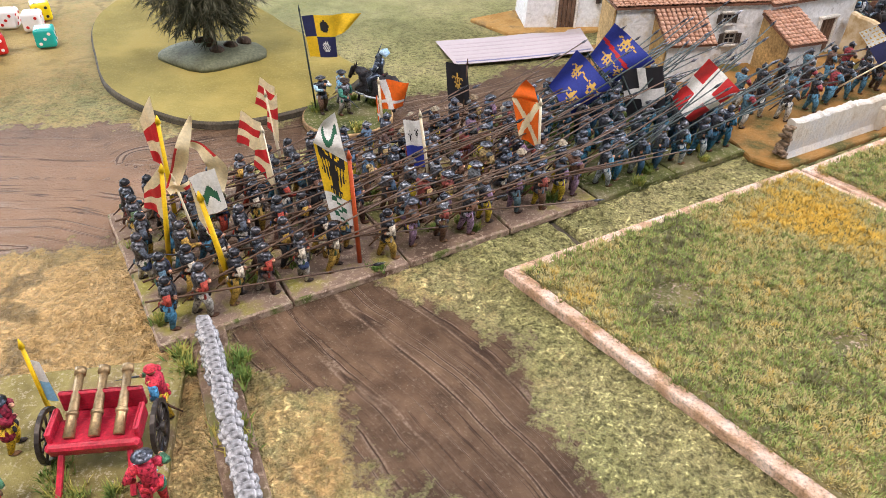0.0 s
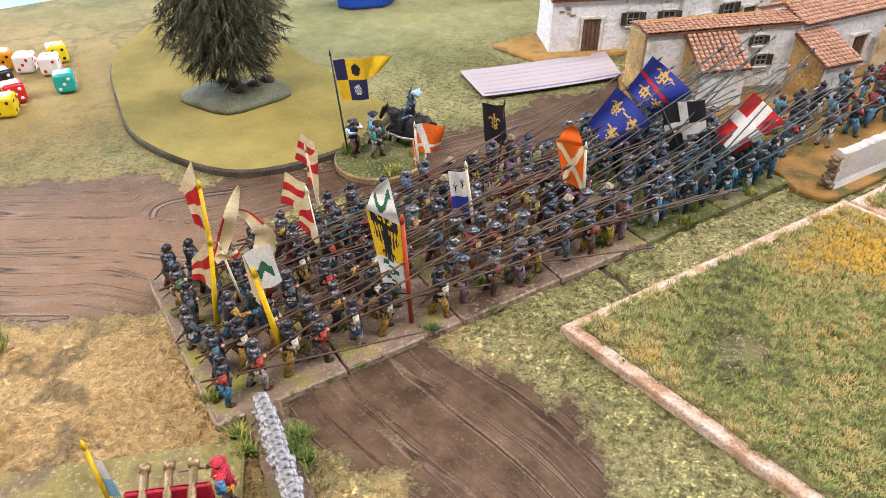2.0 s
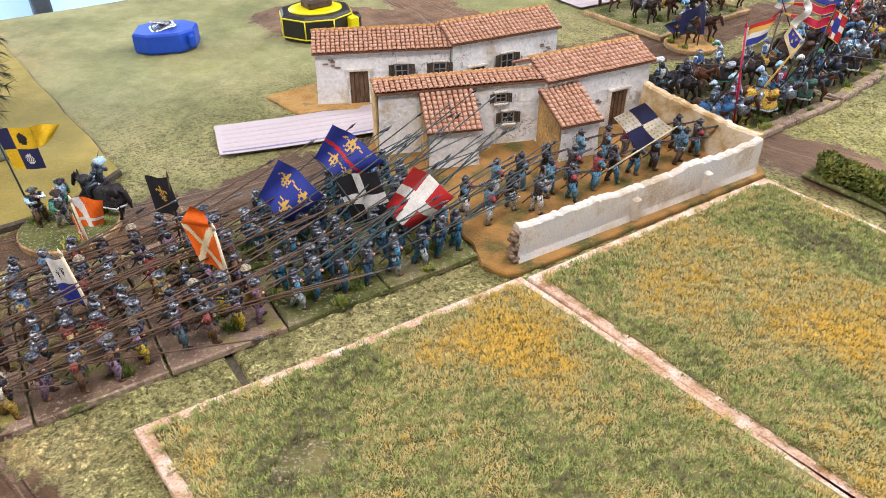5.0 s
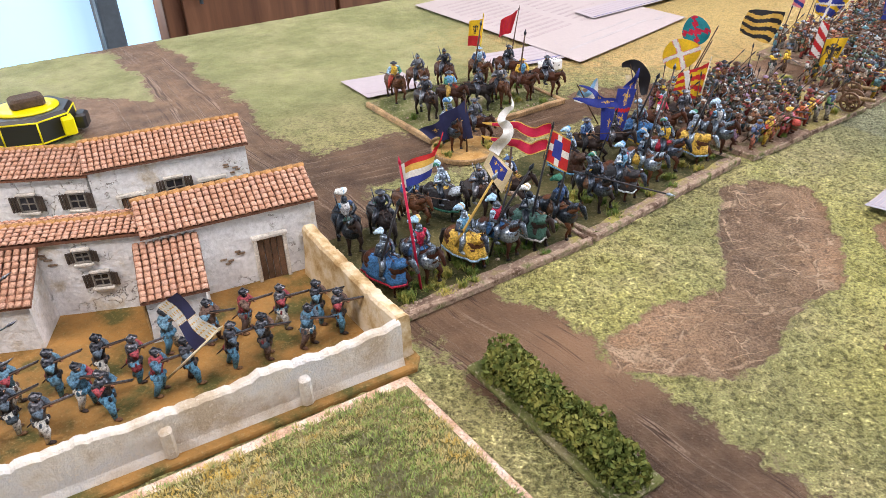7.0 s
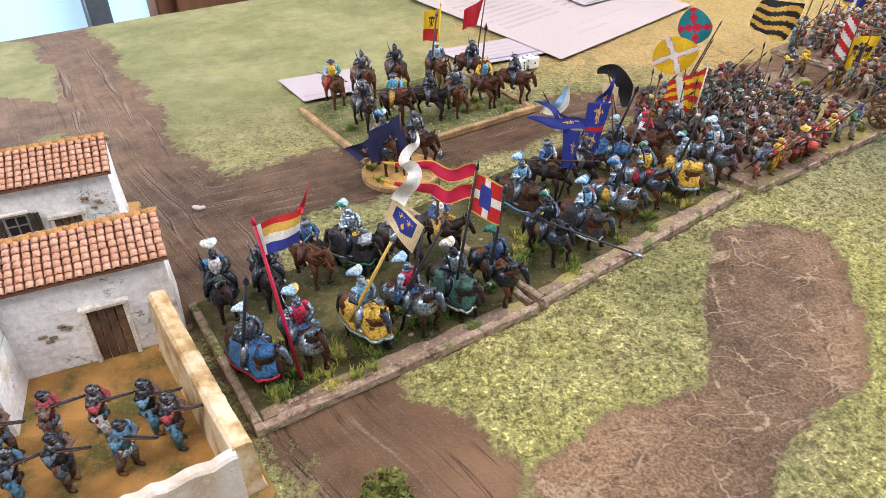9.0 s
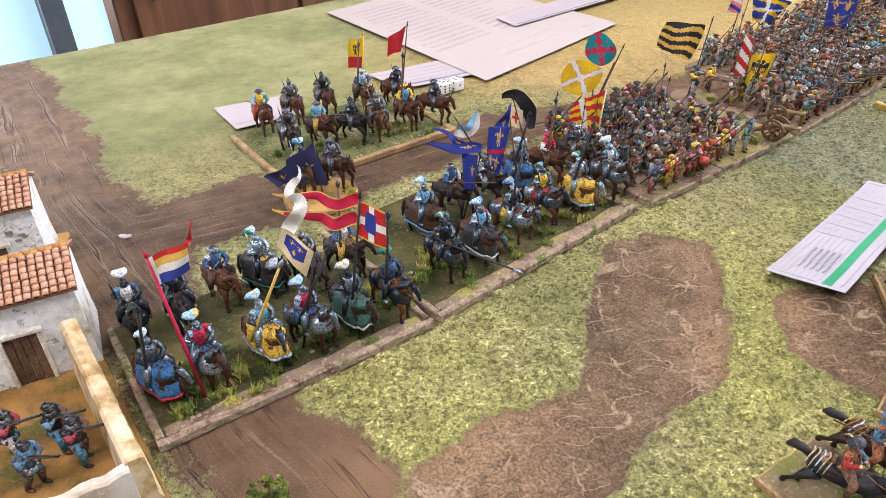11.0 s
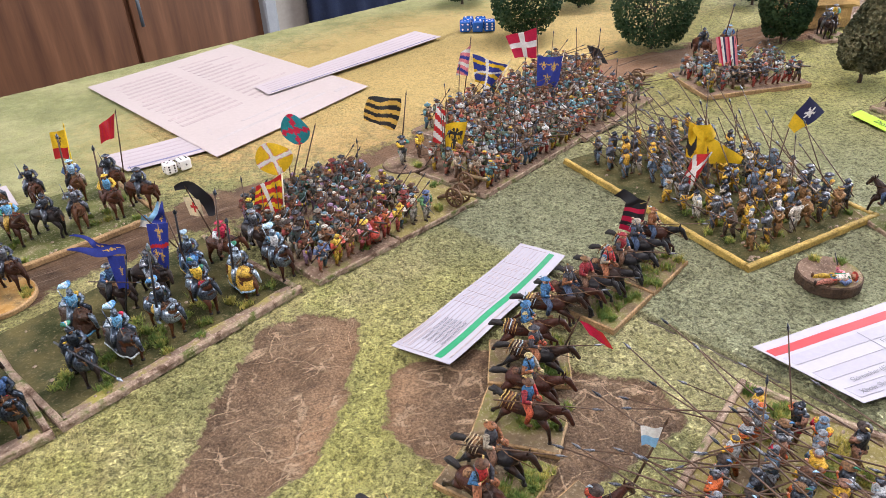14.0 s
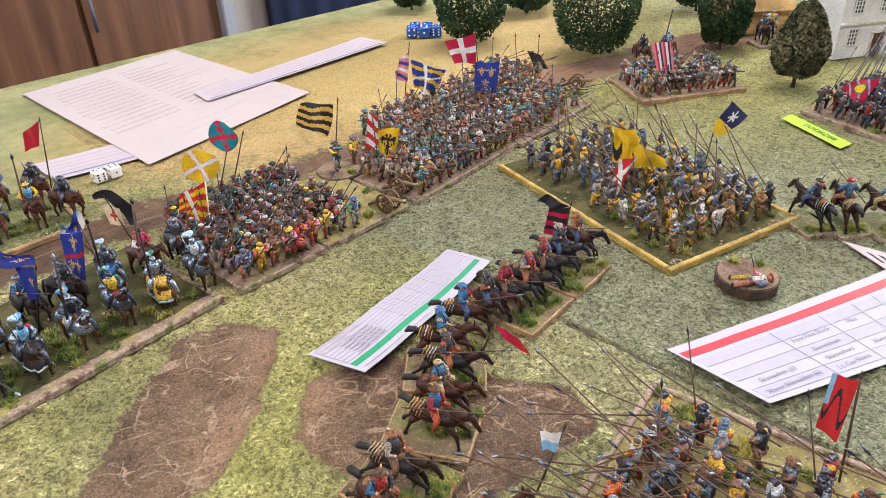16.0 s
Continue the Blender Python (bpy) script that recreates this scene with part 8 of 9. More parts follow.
def ribbon_mesh(pat, spine, widths, n=44, ny=12):
    """A thin streamer along a bent spine, its width changing on the way (millimetres)."""
    cols, fn = PAT[pat]
    pts = [Vector(p) * 0.001 for p in spine]
    s = Shape()

    def spot(f):
        k = min(int(f), len(pts) - 2)
        f -= k
        p0, p1, p2, p3 = pts[max(k - 1, 0)], pts[k], pts[k + 1], pts[min(k + 2, len(pts) - 1)]
        return 0.5 * (2 * p1 + (p2 - p0) * f + (2 * p0 - 5 * p1 + 4 * p2 - p3) * f * f + (3 * p1 - p0 - 3 * p2 + p3) * f ** 3)
    last = len(pts) - 1
    for side in (1, -1):
        for i in range(n + 1):
            f = last * i / n
            p, d = spot(f), spot(min(f + 0.02, last)) - spot(max(f - 0.02, 0))
            across = d.cross(Vector((0, 1, 0))).normalized()
            w = float(np.interp(f, range(len(widths)), widths)) * 0.001
            curl = Vector((0, 0.0016 * math.sin(f * 3.1), 0))
            for j in range(ny + 1):
                s.v.append(tuple(p + across * (w * (j / ny - 0.5)) + curl + Vector((0, 0.00018 * side + 0.12 * w * math.sin(j / ny * 3.1 + f), 0))))
    m = (n + 1) * (ny + 1)
    for side in (0, 1):
        for i in range(n):
            for j in range(ny):
                q = side * m + i * (ny + 1) + j
                f = (q, q + 1, q + ny + 2, q + ny + 1)
                s.f.append(f if side else f[::-1])
                s.m.append(min(len(cols) - 1, int(fn((i + 0.5) / n, (j + 0.5) / ny))))
    return s.mesh("cloth", [P[k] for k in cols], 1.0, True)


def banner(foot, top, pole, pieces, label, thick=0.0006, low=0.0):
    """A standard: a pole from foot to top, in metres, and its painted cloths."""
    f = thing("banner", None, Matrix.Identity(4), label, "banner", "painted banners")
    s = Shape()
    a, b = Vector((foot[0], foot[1], low + 0.003)), Vector(top) * 0.001
    s.tube([a, a.lerp(b, 0.5), b], [thick, thick, thick * 0.8], 0, 7)
    s.tube([b, b + (b - a).normalized() * 0.004], [thick * 1.3, thick * 0.2], 0, 7)
    part("pole", s.mesh("pole", [pole], 1.0, True), f)
    for pat, q, *shape in pieces:
        if len(shape) == 1:
            part("cloth", ribbon_mesh(pat, q, shape[0]), f)
        else:
            part("cloth", cloth_mesh(pat, *[Vector(p) * 0.001 for p in q], *shape), f)
    return f


P_YELLOW, P_RED, P_CREAM = paint("yellow_pole", (0.80, 0.52, 0.01)), paint("red_pole", (0.50, 0.08, 0.02)), paint("cream_pole", (0.75, 0.66, 0.48))
R0 = 0.10
banner((-0.142, 0.218), (-140, 218, 56), P_YELLOW, [("red_cream", ((-141, 218, 70), (-140, 218, 26), (-146, 218, 36), (-149, 218, 57)), 0.1, 0)],
       "cream and red folded paper banner on a yellow pole", 0.0012)
banner((-0.132, 0.172), (-125, 172, 56), P_YELLOW, [("red_cream", ((-126, 172, 58), (-128, 172, 31), (-136, 172, 38), (-135, 172, 47)), 0.1, 0)],
       "cream and red folded paper banner on a yellow pole", 0.0012)
banner((-0.097, 0.151), (-103, 150, 56), P_YELLOW, [("green_white", ((-106, 150, 66), (-102, 150, 48), (-93, 150, 52), (-95, 150, 71)), 0.07, 0), ("cream", ((-107, 152, 65), (-101, 152, 32), (-106, 152, 45), (-107, 152, 63)), 0.05, 0)],
       "white banner with a green beast on a yellow pole", 0.0013)
banner((-0.119, 0.183), (-125, 183, 45), P_CREAM, [("cream", ((-127, 183, 40), (-120, 183, 56), (-116, 183, 67), (-112, 183, 77)), (5.0, 6.5, 5.0, 0.3)), ("cream", ((-118, 184, 63), (-110, 184, 60), (-105, 184, 52), (-108, 184, 40)), (2.0, 6.0, 9.5, 9.0)), ("cream_red", ((-128, 181, 40), (-123, 181, 42), (-117, 181, 45)), (3.5, 4.0, 3.0))],
       "cream swallow-tailed paper banner curling in the air", 0.0006)
banner((-0.086, 0.215), (-90, 215, 53), P_CREAM, [("red_cream", ((-90, 215, 58), (-94, 215, 43), (-103, 215, 48), (-99, 215, 64)), 0.08, 0), ("red_cream", ((-90, 214, 54), (-87, 214, 21), (-96, 214, 36), (-94, 214, 47)), 0.08, 0)],
       "cream and red folded paper banner on a pale pole", 0.0009)
banner((-0.089, 0.250), (-94, 250, 56), P_CREAM, [("red_cream", ((-89, 250, 61), (-91, 250, 45), (-100, 250, 52), (-96, 250, 66)), 0.08, 0), ("red_cream", ((-88, 249, 58), (-90, 249, 30), (-95, 249, 39), (-94, 249, 51)), 0.08, 0)],
       "cream and red folded paper banner on a pale pole", 0.0009)
banner((-0.037, 0.307), (-39, 307, 39), P_CREAM, [("orange_band", ((-40, 307, 41), (-38, 307, 22), (-25, 307, 24), (-21, 307, 40)), 0.1, 0), ("orange_band", ((-40, 306, 32), (-38, 306, 13), (-40, 306, 15), (-41, 306, 31)), 0.02, 0)],
       "orange banner with a white band on a pale pole", 0.0009)
banner((0.012, 0.315), (14, 315, 48), M_PIKE, [("black_gold", ((14, 315, 48), (17, 315, 21), (3, 315, 25), (1, 315, 49)), 0.1, 0)],
       "black banner with a gold lily", 0.0006)
banner((0.054, 0.260), (51, 260, 48), P_CREAM, [("orange_x", ((50, 260, 49), (52, 260, 22), (41, 260, 28), (35, 260, 53)), 0.08, 0), ("orange", ((50, 261, 48), (35, 261, 52), (42, 261, 62), (47, 261, 57)), 0.1, 0)],
       "orange banner with a cream diagonal cross", 0.0009)
banner((0.094, 0.305), (64, 310, 36), M_PIKE_GREEN, [("lilies", ((78, 310, 60), (63, 310, 36), (82, 310, 17), (101, 310, 38)), 0.1, 0)],
       "royal blue banner with gold lilies", 0.0006)
banner((0.127, 0.335), (94, 340, 44), M_PIKE_GREEN, [("lilies_bar", ((106, 340, 66), (93, 340, 44), (114, 340, 27), (135, 340, 43)), 0.1, 0)],
       "royal blue banner with gold lilies and a red bar", 0.0006)
banner((0.131, 0.310), (108, 312, 44), M_PIKE_GREEN, [("black_cross", ((107, 312, 45), (116, 312, 16), (141, 312, 16), (131, 312, 51)), 0.1, 0)],
       "black banner with a white cross", 0.0006)
banner((0.155, 0.295), (136, 296, 35), M_PIKE_GREEN, [("red_cross", ((152, 296, 61), (135, 296, 35), (151, 296, 20), (174, 296, 43)), 0.12, 0)],
       "red banner with a broad white cross", 0.0006)
banner((0.397, 0.445), (389, 447, 82), P["crimson"], [("rainbow", ((389, 447, 81), (390, 447, 67), (405, 447, 74), (408, 447, 89)), 0.07, 0), ("red", ((407, 447, 87), (409, 447, 91), (412, 447, 99)), (2.3, 1.3, 0.2))],
       "striped red, gold, white and blue guidon", 0.0008)
banner((0.439, 0.477), (452, 479, 60), M_PIKE_BLACK, [("shield", ((439, 479, 73), (435, 479, 64), (446, 479, 45), (452, 479, 60)), 0.05, 0), ("white_pale", ((441, 480, 71), (445, 480, 77), (449, 480, 84), (446, 480, 89), (445, 480, 92), (449, 480, 97), (451, 480, 100), (450, 480, 104)), (7.0, 6.7, 6.0, 5.0, 4.3, 3.0, 1.3, 0.2))],
       "cream streamer curling up with a blue lily shield", 0.0007)
banner((0.462, 0.486), (475, 488, 82), M_PIKE_BLACK, [("red_shield", ((474, 488, 81), (471, 488, 62), (485, 488, 53), (486, 488, 74)), 0.05, 0), ("red_tail", ((475, 489, 81), (467, 489, 79), (459, 489, 81), (452, 489, 84), (435, 489, 86)), (7.0, 6.0, 5.3, 4.3, 0.5)), ("red_tail", ((473, 487, 72), (465, 487, 70), (459, 487, 71), (452, 487, 74), (434, 487, 79)), (7.4, 6.7, 5.9, 5.1, 0.6))],
       "long red swallow-tailed standard with a lily shield", 0.0007)
banner((0.526, 0.590), (538, 590, 49), M_PIKE_BLACK, [("blue_plain", ((537, 590, 51), (534, 590, 27), (528, 590, 28), (527, 590, 53)), 0.08, 0), ("blue_plain", ((539, 590, 55), (530, 590, 56), (519, 590, 57), (506, 590, 60)), (5.9, 6.8, 5.0, 0.5)), ("blue_plain", ((533, 591, 54), (525, 591, 59), (520, 591, 65), (510, 591, 69)), (4.3, 4.3, 2.7, 0.4))],
       "blue swallow-tailed guidon with gold lilies", 0.0006)
banner((0.581, 0.666), (567, 668, 54), M_PIKE, [("cream_cross", ((563, 668, 49), (565, 668, 34), (574, 668, 32), (574, 668, 47)), 0.08, 0), ("black", ((559, 667, 57), (570, 667, 57), (578, 667, 46), (580, 667, 32)), (3.1, 8.8, 10.4, 4.7))],
       "curled black banner with a cream lining and a red cross", 0.0006)
banner((0.547, 0.678), (528, 678, 36), M_PIKE, [("sky", ((527, 678, 29), (533, 678, 27), (540, 678, 32), (543, 678, 43)), (10.4, 10.4, 9.6, 1.2))],
       "small white and sky blue pennon", 0.0006)
banner((0.567, 0.622), (559, 622, 64), M_PIKE, [("lilies_bar", ((560, 622, 54), (552, 622, 16), (544, 622, 27), (546, 622, 54)), 0.08, 0), ("blue_plain", ((554, 622, 53), (557, 622, 60), (560, 622, 70)), (9.8, 4.9, 0.4))],
       "dark blue banner with red bar and gold lilies", 0.0006)
banner((0.973, 0.641), (954, 648, 69), M_PIKE, [("yellow_black", ((938, 648, 72), (939, 648, 43), (955, 648, 38), (952, 648, 64)), 0.12, 0), ("yellow", ((939, 646, 67), (951, 646, 53), (961, 646, 60), (953, 646, 70)), 0.15, 0), ("yellow", ((948, 644, 52), (956, 644, 47), (969, 644, 42), (984, 644, 36)), (20.8, 19.9, 13.6, 5.4))],
       "large crumpled yellow and black banner", 0.0006)
banner((0.958, 0.636), (952, 640, 50), M_PIKE, [("red_white_x", ((956, 640, 49), (942, 640, 17), (933, 640, 26), (942, 640, 47)), 0.12, 0)],
       "red and white cross banner", 0.0006)
banner((1.024, 0.658), (1027, 655, 51), M_PIKE, [("star", ((1026, 655, 56), (1033, 655, 49), (1056, 655, 64), (1038, 655, 79)), 0.06, 0)],
       "navy and yellow pennon with a white star", 0.0006)
banner((-0.043, 0.178), (-45, 178, 60), P_RED, [("eagle_white", ((-46, 178, 58), (-45, 178, 24), (-55, 178, 28), (-60, 177, 68)), 0.06, 0), ("white_top", ((-46, 178, 58), (-60, 177, 68), (-55, 178, 78), (-50, 178, 81)), 0.06, 0)],
       "white and yellow banner with a black eagle on a red pole", 0.0011)
banner((-0.008, 0.236), (-14, 236, 52), P_CREAM, [("blue_white", ((-14, 236, 50), (-11, 236, 23), (-20, 237, 22), (-23, 237, 49)), R0, 0)], "white and blue banner with black lilies", 0.0009)
banner((-0.083, 0.343), (-88, 342, 70), M_PIKE_GREEN, [("quarters", ((-87, 342, 67), (-84, 343, 41), (-67, 345, 40), (-68, 345, 67)), 0.05, 0), ("yellow", ((-68, 345, 67), (-68, 345, 53), (-59, 346, 58), (-51, 347, 68)), 0.08, 0)],
       "blue and yellow quartered swallow-tailed standard")
banner((0.271, 0.374), (312, 351, 52), P_CREAM, [("check", ((312, 351, 52), (296, 360, 33), (280, 370, 52), (294, 358, 66)), 0.06, 0)], "dark blue and white quartered shot banner", 0.0006)
banner((0.433, 0.631), (432, 631, 48), M_PIKE, [("navy_plain", ((432, 631, 46), (438, 632, 14), (412, 629, 14), (412, 629, 34)), 0.10, 0), ("navy_plain", ((414, 629, 32), (414, 629, 18), (405, 628, 16), (396, 627, 24)), 0.1, 0)], "dark blue swallow-tailed banner")
banner((0.641, 0.751), (661, 745, 61), M_PIKE, [("teal_x", ((661, 745, 60), (648, 749, 42), (630, 754, 54), (640, 752, 77)), 0.05, 0.9)], "round teal banner with a ragged crimson cross")
banner((0.630, 0.725), (648, 720, 56), M_PIKE, [("yellow_x", ((647, 720, 55), (631, 725, 28), (608, 731, 36), (616, 729, 62)), 0.05, 0.9)], "round yellow banner with a white diagonal cross")
banner((0.629, 0.679), (634, 678, 55), P_CREAM, [("red_yellow", ((634, 678, 54), (629, 679, 18), (609, 685, 24), (612, 684, 42)), 0.10, 0)], "red and yellow striped banner")
banner((0.733, 0.785), (742, 781, 68), M_PIKE, [("black_orange", ((740, 782, 66), (731, 786, 32), (703, 798, 42), (708, 797, 64)), 0.10, 0.4)], "black and orange wavy striped banner")
banner((0.773, 0.766), (774, 766, 57), M_PIKE, [("red_white", ((774, 766, 55), (772, 766, 23), (761, 767, 27), (766, 767, 60)), 0.08, 0), ("eagle_yellow", ((773, 765, 43), (772, 765, 19), (785, 764, 12), (792, 763, 45)), 0.08, 0)], "yellow eagle and red striped banner", 0.0006, 0.0)
banner((0.823, 0.931), (832, 930, 68), M_PIKE, [("pink_stripe", ((832, 930, 62), (828, 930, 29), (815, 932, 30), (821, 931, 54)), 0.10, 0)], "pink, white and blue striped banner")
banner((0.846, 0.905), (866, 901, 48), P_CREAM, [("blue_yellow", ((865, 901, 46), (845, 905, 20), (831, 908, 30), (829, 908, 58)), 0.10, 0)], "blue, yellow and white wavy striped banner")
banner((0.910, 0.932), (905, 933, 76), M_PIKE, [("red_cross_up", ((905, 933, 73), (906, 933, 40), (883, 939, 41), (873, 942, 64)), 0.08, 0)], "crimson banner with a white cross")
banner((0.905, 0.878), (917, 875, 62), P_CREAM, [("lilies", ((916, 875, 58), (912, 876, 25), (891, 882, 27), (891, 882, 57)), 0.10, 0)], "blue banner with pale lilies")
banner((0.980, 0.960), (982, 959, 34), M_PIKE, [("black", ((974, 962, 40), (982, 959, 22), (998, 954, 18), (988, 957, 36)), 0.1, 0)], "plain black banner of curled paper")
banner((1.112, 0.886), (1112, 886, 62), M_PIKE, [("stripes_up", ((1112, 886, 58), (1118, 883, 26), (1102, 892, 24), (1094, 896, 55)), 0.08, 0)], "pink, white and navy striped banner")
banner((1.251, 0.738), (1252, 738, 52), M_PIKE, [("red_badge", ((1252, 738, 49), (1242, 746, 18), (1230, 760, 36), (1238, 752, 44)), 0.08, 0)], "red banner with a yellow and green badge")
banner((0.877, 0.592), (883, 590, 43), M_PIKE, [("black_crimson", ((883, 590, 41), (880, 591, 13), (866, 596, 20), (869, 595, 40)), 0.08, 0), ("black", ((882, 590, 42), (872, 594, 38), (861, 598, 46), (867, 596, 50)), 0.1, 0)], "black and crimson striped banner")
banner((0.932, 0.364), (929, 369, 64), M_PIKE, [("red_mark", ((929, 369, 62), (928, 369, 25), (921, 376, 30), (921, 376, 62)), 0.08, 0)], "red banner with black and pale blue marks")
banner((0.795, 0.500), (799, 493, 26), M_PIKE, [("crimson", ((800, 493, 26), (806, 491, 16), (820, 487, 5), (813, 489, 18)), 0.06, 0)], "crimson lance pennon dipped low")
banner((0.792, 0.393), (802, 390, 45), M_PIKE, [("white_blue", ((801, 390, 43), (799, 390, 31), (793, 392, 32), (792, 393, 42)), 0.1, 0)], "small white and blue lance pennon")
banner((0.451, 0.790), (457, 790, 67), P_YELLOW, [("yellow_red", ((457, 790, 65), (453, 790, 39), (442, 790, 40), (444, 790, 63)), 0.1, 0)], "yellow and red banner with a black beast")
banner((0.484, 0.815), (493, 815, 66), M_PIKE, [("red", ((492, 815, 66), (486, 815, 44), (474, 815, 40), (476, 815, 56)), 0.12, 0)], "plain red forked pennon")

banner((-0.150, 0.082), (-150, 82, 39), P_YELLOW, [("sky", ((-150, 82, 33), (-150, 82, 13), (-146, 83, 11), (-147, 83, 31)), 0.05, 0)], "narrow white and sky blue pennon on a yellow pole", 0.0009)

# ---- guns ----


def wheel(parent, y, r, mats, n=10, wide=1.6):
    w = part("wheel", None, parent)
    s = Shape()
    rings = []
    for i in range(21):
        a = 2 * math.pi * i / 20
        c, q = math.cos(a), math.sin(a)
        rings.append([(r * c, y - wide / 2, r * q), (r * c, y + wide / 2, r * q), ((r - 1.6) * c, y + wide / 2, (r - 1.6) * q), ((r - 1.6) * c, y - wide / 2, (r - 1.6) * q)])
    s.grid_rings(rings, 0, False)
    part("rim", s.mesh("rim", [mats], 0.001, False), w)
    for i in range(n):
        a = 2 * math.pi * i / n
        s = Shape()
        s.tube([(1.2 * math.cos(a), y, 1.2 * math.sin(a)), ((r - 1) * math.cos(a), y, (r - 1) * math.sin(a))], 0.5, 0, 5)
        part("spoke", s.mesh("spoke", [mats]), w)
    s = Shape()
    s.tube([(0, y - 1.6, 0), (0, y + 1.6, 0)], 1.7, 0, 8)
    part("hub", s.mesh("hub", [mats]), w)
    return w


def cannon(x, y, z, angle):
    g = thing("cannon", None, pose(x, y, z, 0, 0, angle), "small model cannon on a brown spoked wheel carriage", "cannon", "cannons")
    for k in (-1, 1):
        w = wheel(g, 5.2 * k, 8.5, M_GUNWOOD)
        w.location = (0, 0, 0.0085)
    s = Shape()
    s.tube([(-6, 0, 10.6), (-4.5, 0, 10.7), (4, 0, 11.6), (16, 0, 12.8), (17.5, 0, 13.0)], [1.2, 2.4, 2.0, 1.5, 1.9], 0, 10)
    part("barrel", s.mesh("barrel", [M_BRASS]), g, "dull bronze barrel")
    s = Shape()
    for k in (-1, 1):
        s.tube([(4, 2.4 * k, 9.4), (-6, 2.2 * k, 8.0), (-20, 1.4 * k, 1.2)], [1.5, 1.5, 1.1], 0, 6)
    s.tube([(0, -6.2, 8.5), (0, 6.2, 8.5)], 0.9, 0, 6)
    part("carriage", s.mesh("carriage", [M_GUNWOOD]), g)


cannon(0.768, 0.690, 0.0035, -48)
cannon(0.783, 0.716, 0.0035, -48)
cannon(1.022, 0.925, 0.001, -40)
base_slab(1.000, 0.885, 38.5, 0.040, 0.04, M_BASE_GREEN, "small grassy gun base", 0.001, None, "gun bases", 2)

# red organ gun with its crew, on a base by the stone wall
base_slab(-0.215, 0.020, 8, 0.118, 0.078, M_BASE_OLIVE, "olive flocked base of the organ gun", 0.003, M_BASE_OLIVE, "gun bases", 10)
og = thing("organ_gun", None, pose(-0.123, 0.0635, 0.003, 0, 0, 6), "red painted multi-barrelled gun cart on dark wheels", "gun cart")
s = Shape()
s.box((0, -6, 14), (30, 3, 6), 0, Euler((0.35, 0, 0)).to_matrix(), 0.8)
s.box((0, 0, 15), (28, 11, 2), 0, None, 0.6)
s.box((0, 11, 19), (28, 2, 9), 0, None, 0.6)
s.box((0, 6, 13.5), (24, 14, 2), 0, None, 0.6)
for k in (-1, 1):
    s.box((14.0 * k, 1, 17), (1.8, 12, 7), 0, None, 0.5)
    s.tube([(11 * k, -6, 12), (12 * k, -17, 1.0)], 1.1, 0, 7)
part("frame", s.mesh("frame", [M_REDPAINT], 0.001, False), og, "bright red wooden frame")
for k in range(3):
    s = Shape()
    xx = -8 + 8 * k
    s.tube([(xx, -4, 17), (xx, 4, 20), (xx, 19, 25)], [1.9, 1.7, 1.4], 0, 9)
    s.tube([(xx, 17.5, 24.5), (xx, 20, 25.4)], 2.0, 0, 9)
    s.tube([(xx, 3, 19.7), (xx, 4.4, 20.2)], 2.1, 0, 9)
    part("barrel", s.mesh("barrel", [M_BRASS]), og, "bronze gun barrel")
for k in (-1, 1):
    s = Shape()
    wv = wheel(og, 0, 10.0, M_IRON)
    wv.matrix_basis = pose(0.0185 * k, 0.004, 0.010, 0, 0, 90)
k_crew = Kind("gunner", "painted metal gunner in red cap and blue coat", "toy soldier", "gun crew", cloth("crew_coats", [(0.45, 0.03, 0.06), (0.06, 0.22, 0.40), (0.06, 0.16, 0.09)]), cloth("crew_hose", [(0.55, 0.04, 0.06), (0.48, 0.03, 0.05), (0.60, 0.40, 0.03), (0.16, 0.10, 0.06)]), M_STEEL, M_PIKE)
for k in range(3):
    k_crew.add(foot_figure(950 + k, ("sword", "bearer", "sword")[k], ["cap", "kettle", "cap"], False))
for k, (x, y, a) in enumerate(((-0.108, 0.084, 190), (-0.150, 0.040, 60), (-0.100, 0.044, 120))):
    k_crew.place(x, y, 0.003, a, k)
k_master = Kind("gunner", "painted metal gunner in maroon coat and steel cap, arm raised", "toy soldier", "gun crew", cloth("maroon_coat", [(0.17, 0.012, 0.03), (0.20, 0.016, 0.035)]), cloth("yellow_hose", [(0.60, 0.40, 0.03), (0.05, 0.05, 0.06)]), M_STEEL_BLUE, M_PIKE)
k_master.add(foot_figure(953, "bearer", ["kettle"], False))
k_master.place(-0.157, 0.0680, 0.003, 20, 0)

# ---- casualty marker ----
round_base(0.987, 0.528, 0.0205, "round brown casualty marker with a fallen figure", M_BASE_BROWN, 0.007, M_BARK, 2)
fallen = k_gay.place(0.995, 0.528, 0.0100, 170, 2)
fallen.matrix_basis = pose(0.967, 0.5185, 0.0098, 0, -90, 170)

# ---- dice ----
PIPS = {1: ((0, 0),), 2: ((-1, -1), (1, 1)), 3: ((-1, -1), (0, 0), (1, 1)), 4: ((-1, -1), (-1, 1), (1, -1), (1, 1)), 5: ((-1, -1), (-1, 1), (1, -1), (1, 1), (0, 0)), 6: ((-1, -1), (-1, 0), (-1, 1), (1, -1), (1, 0), (1, 1))}


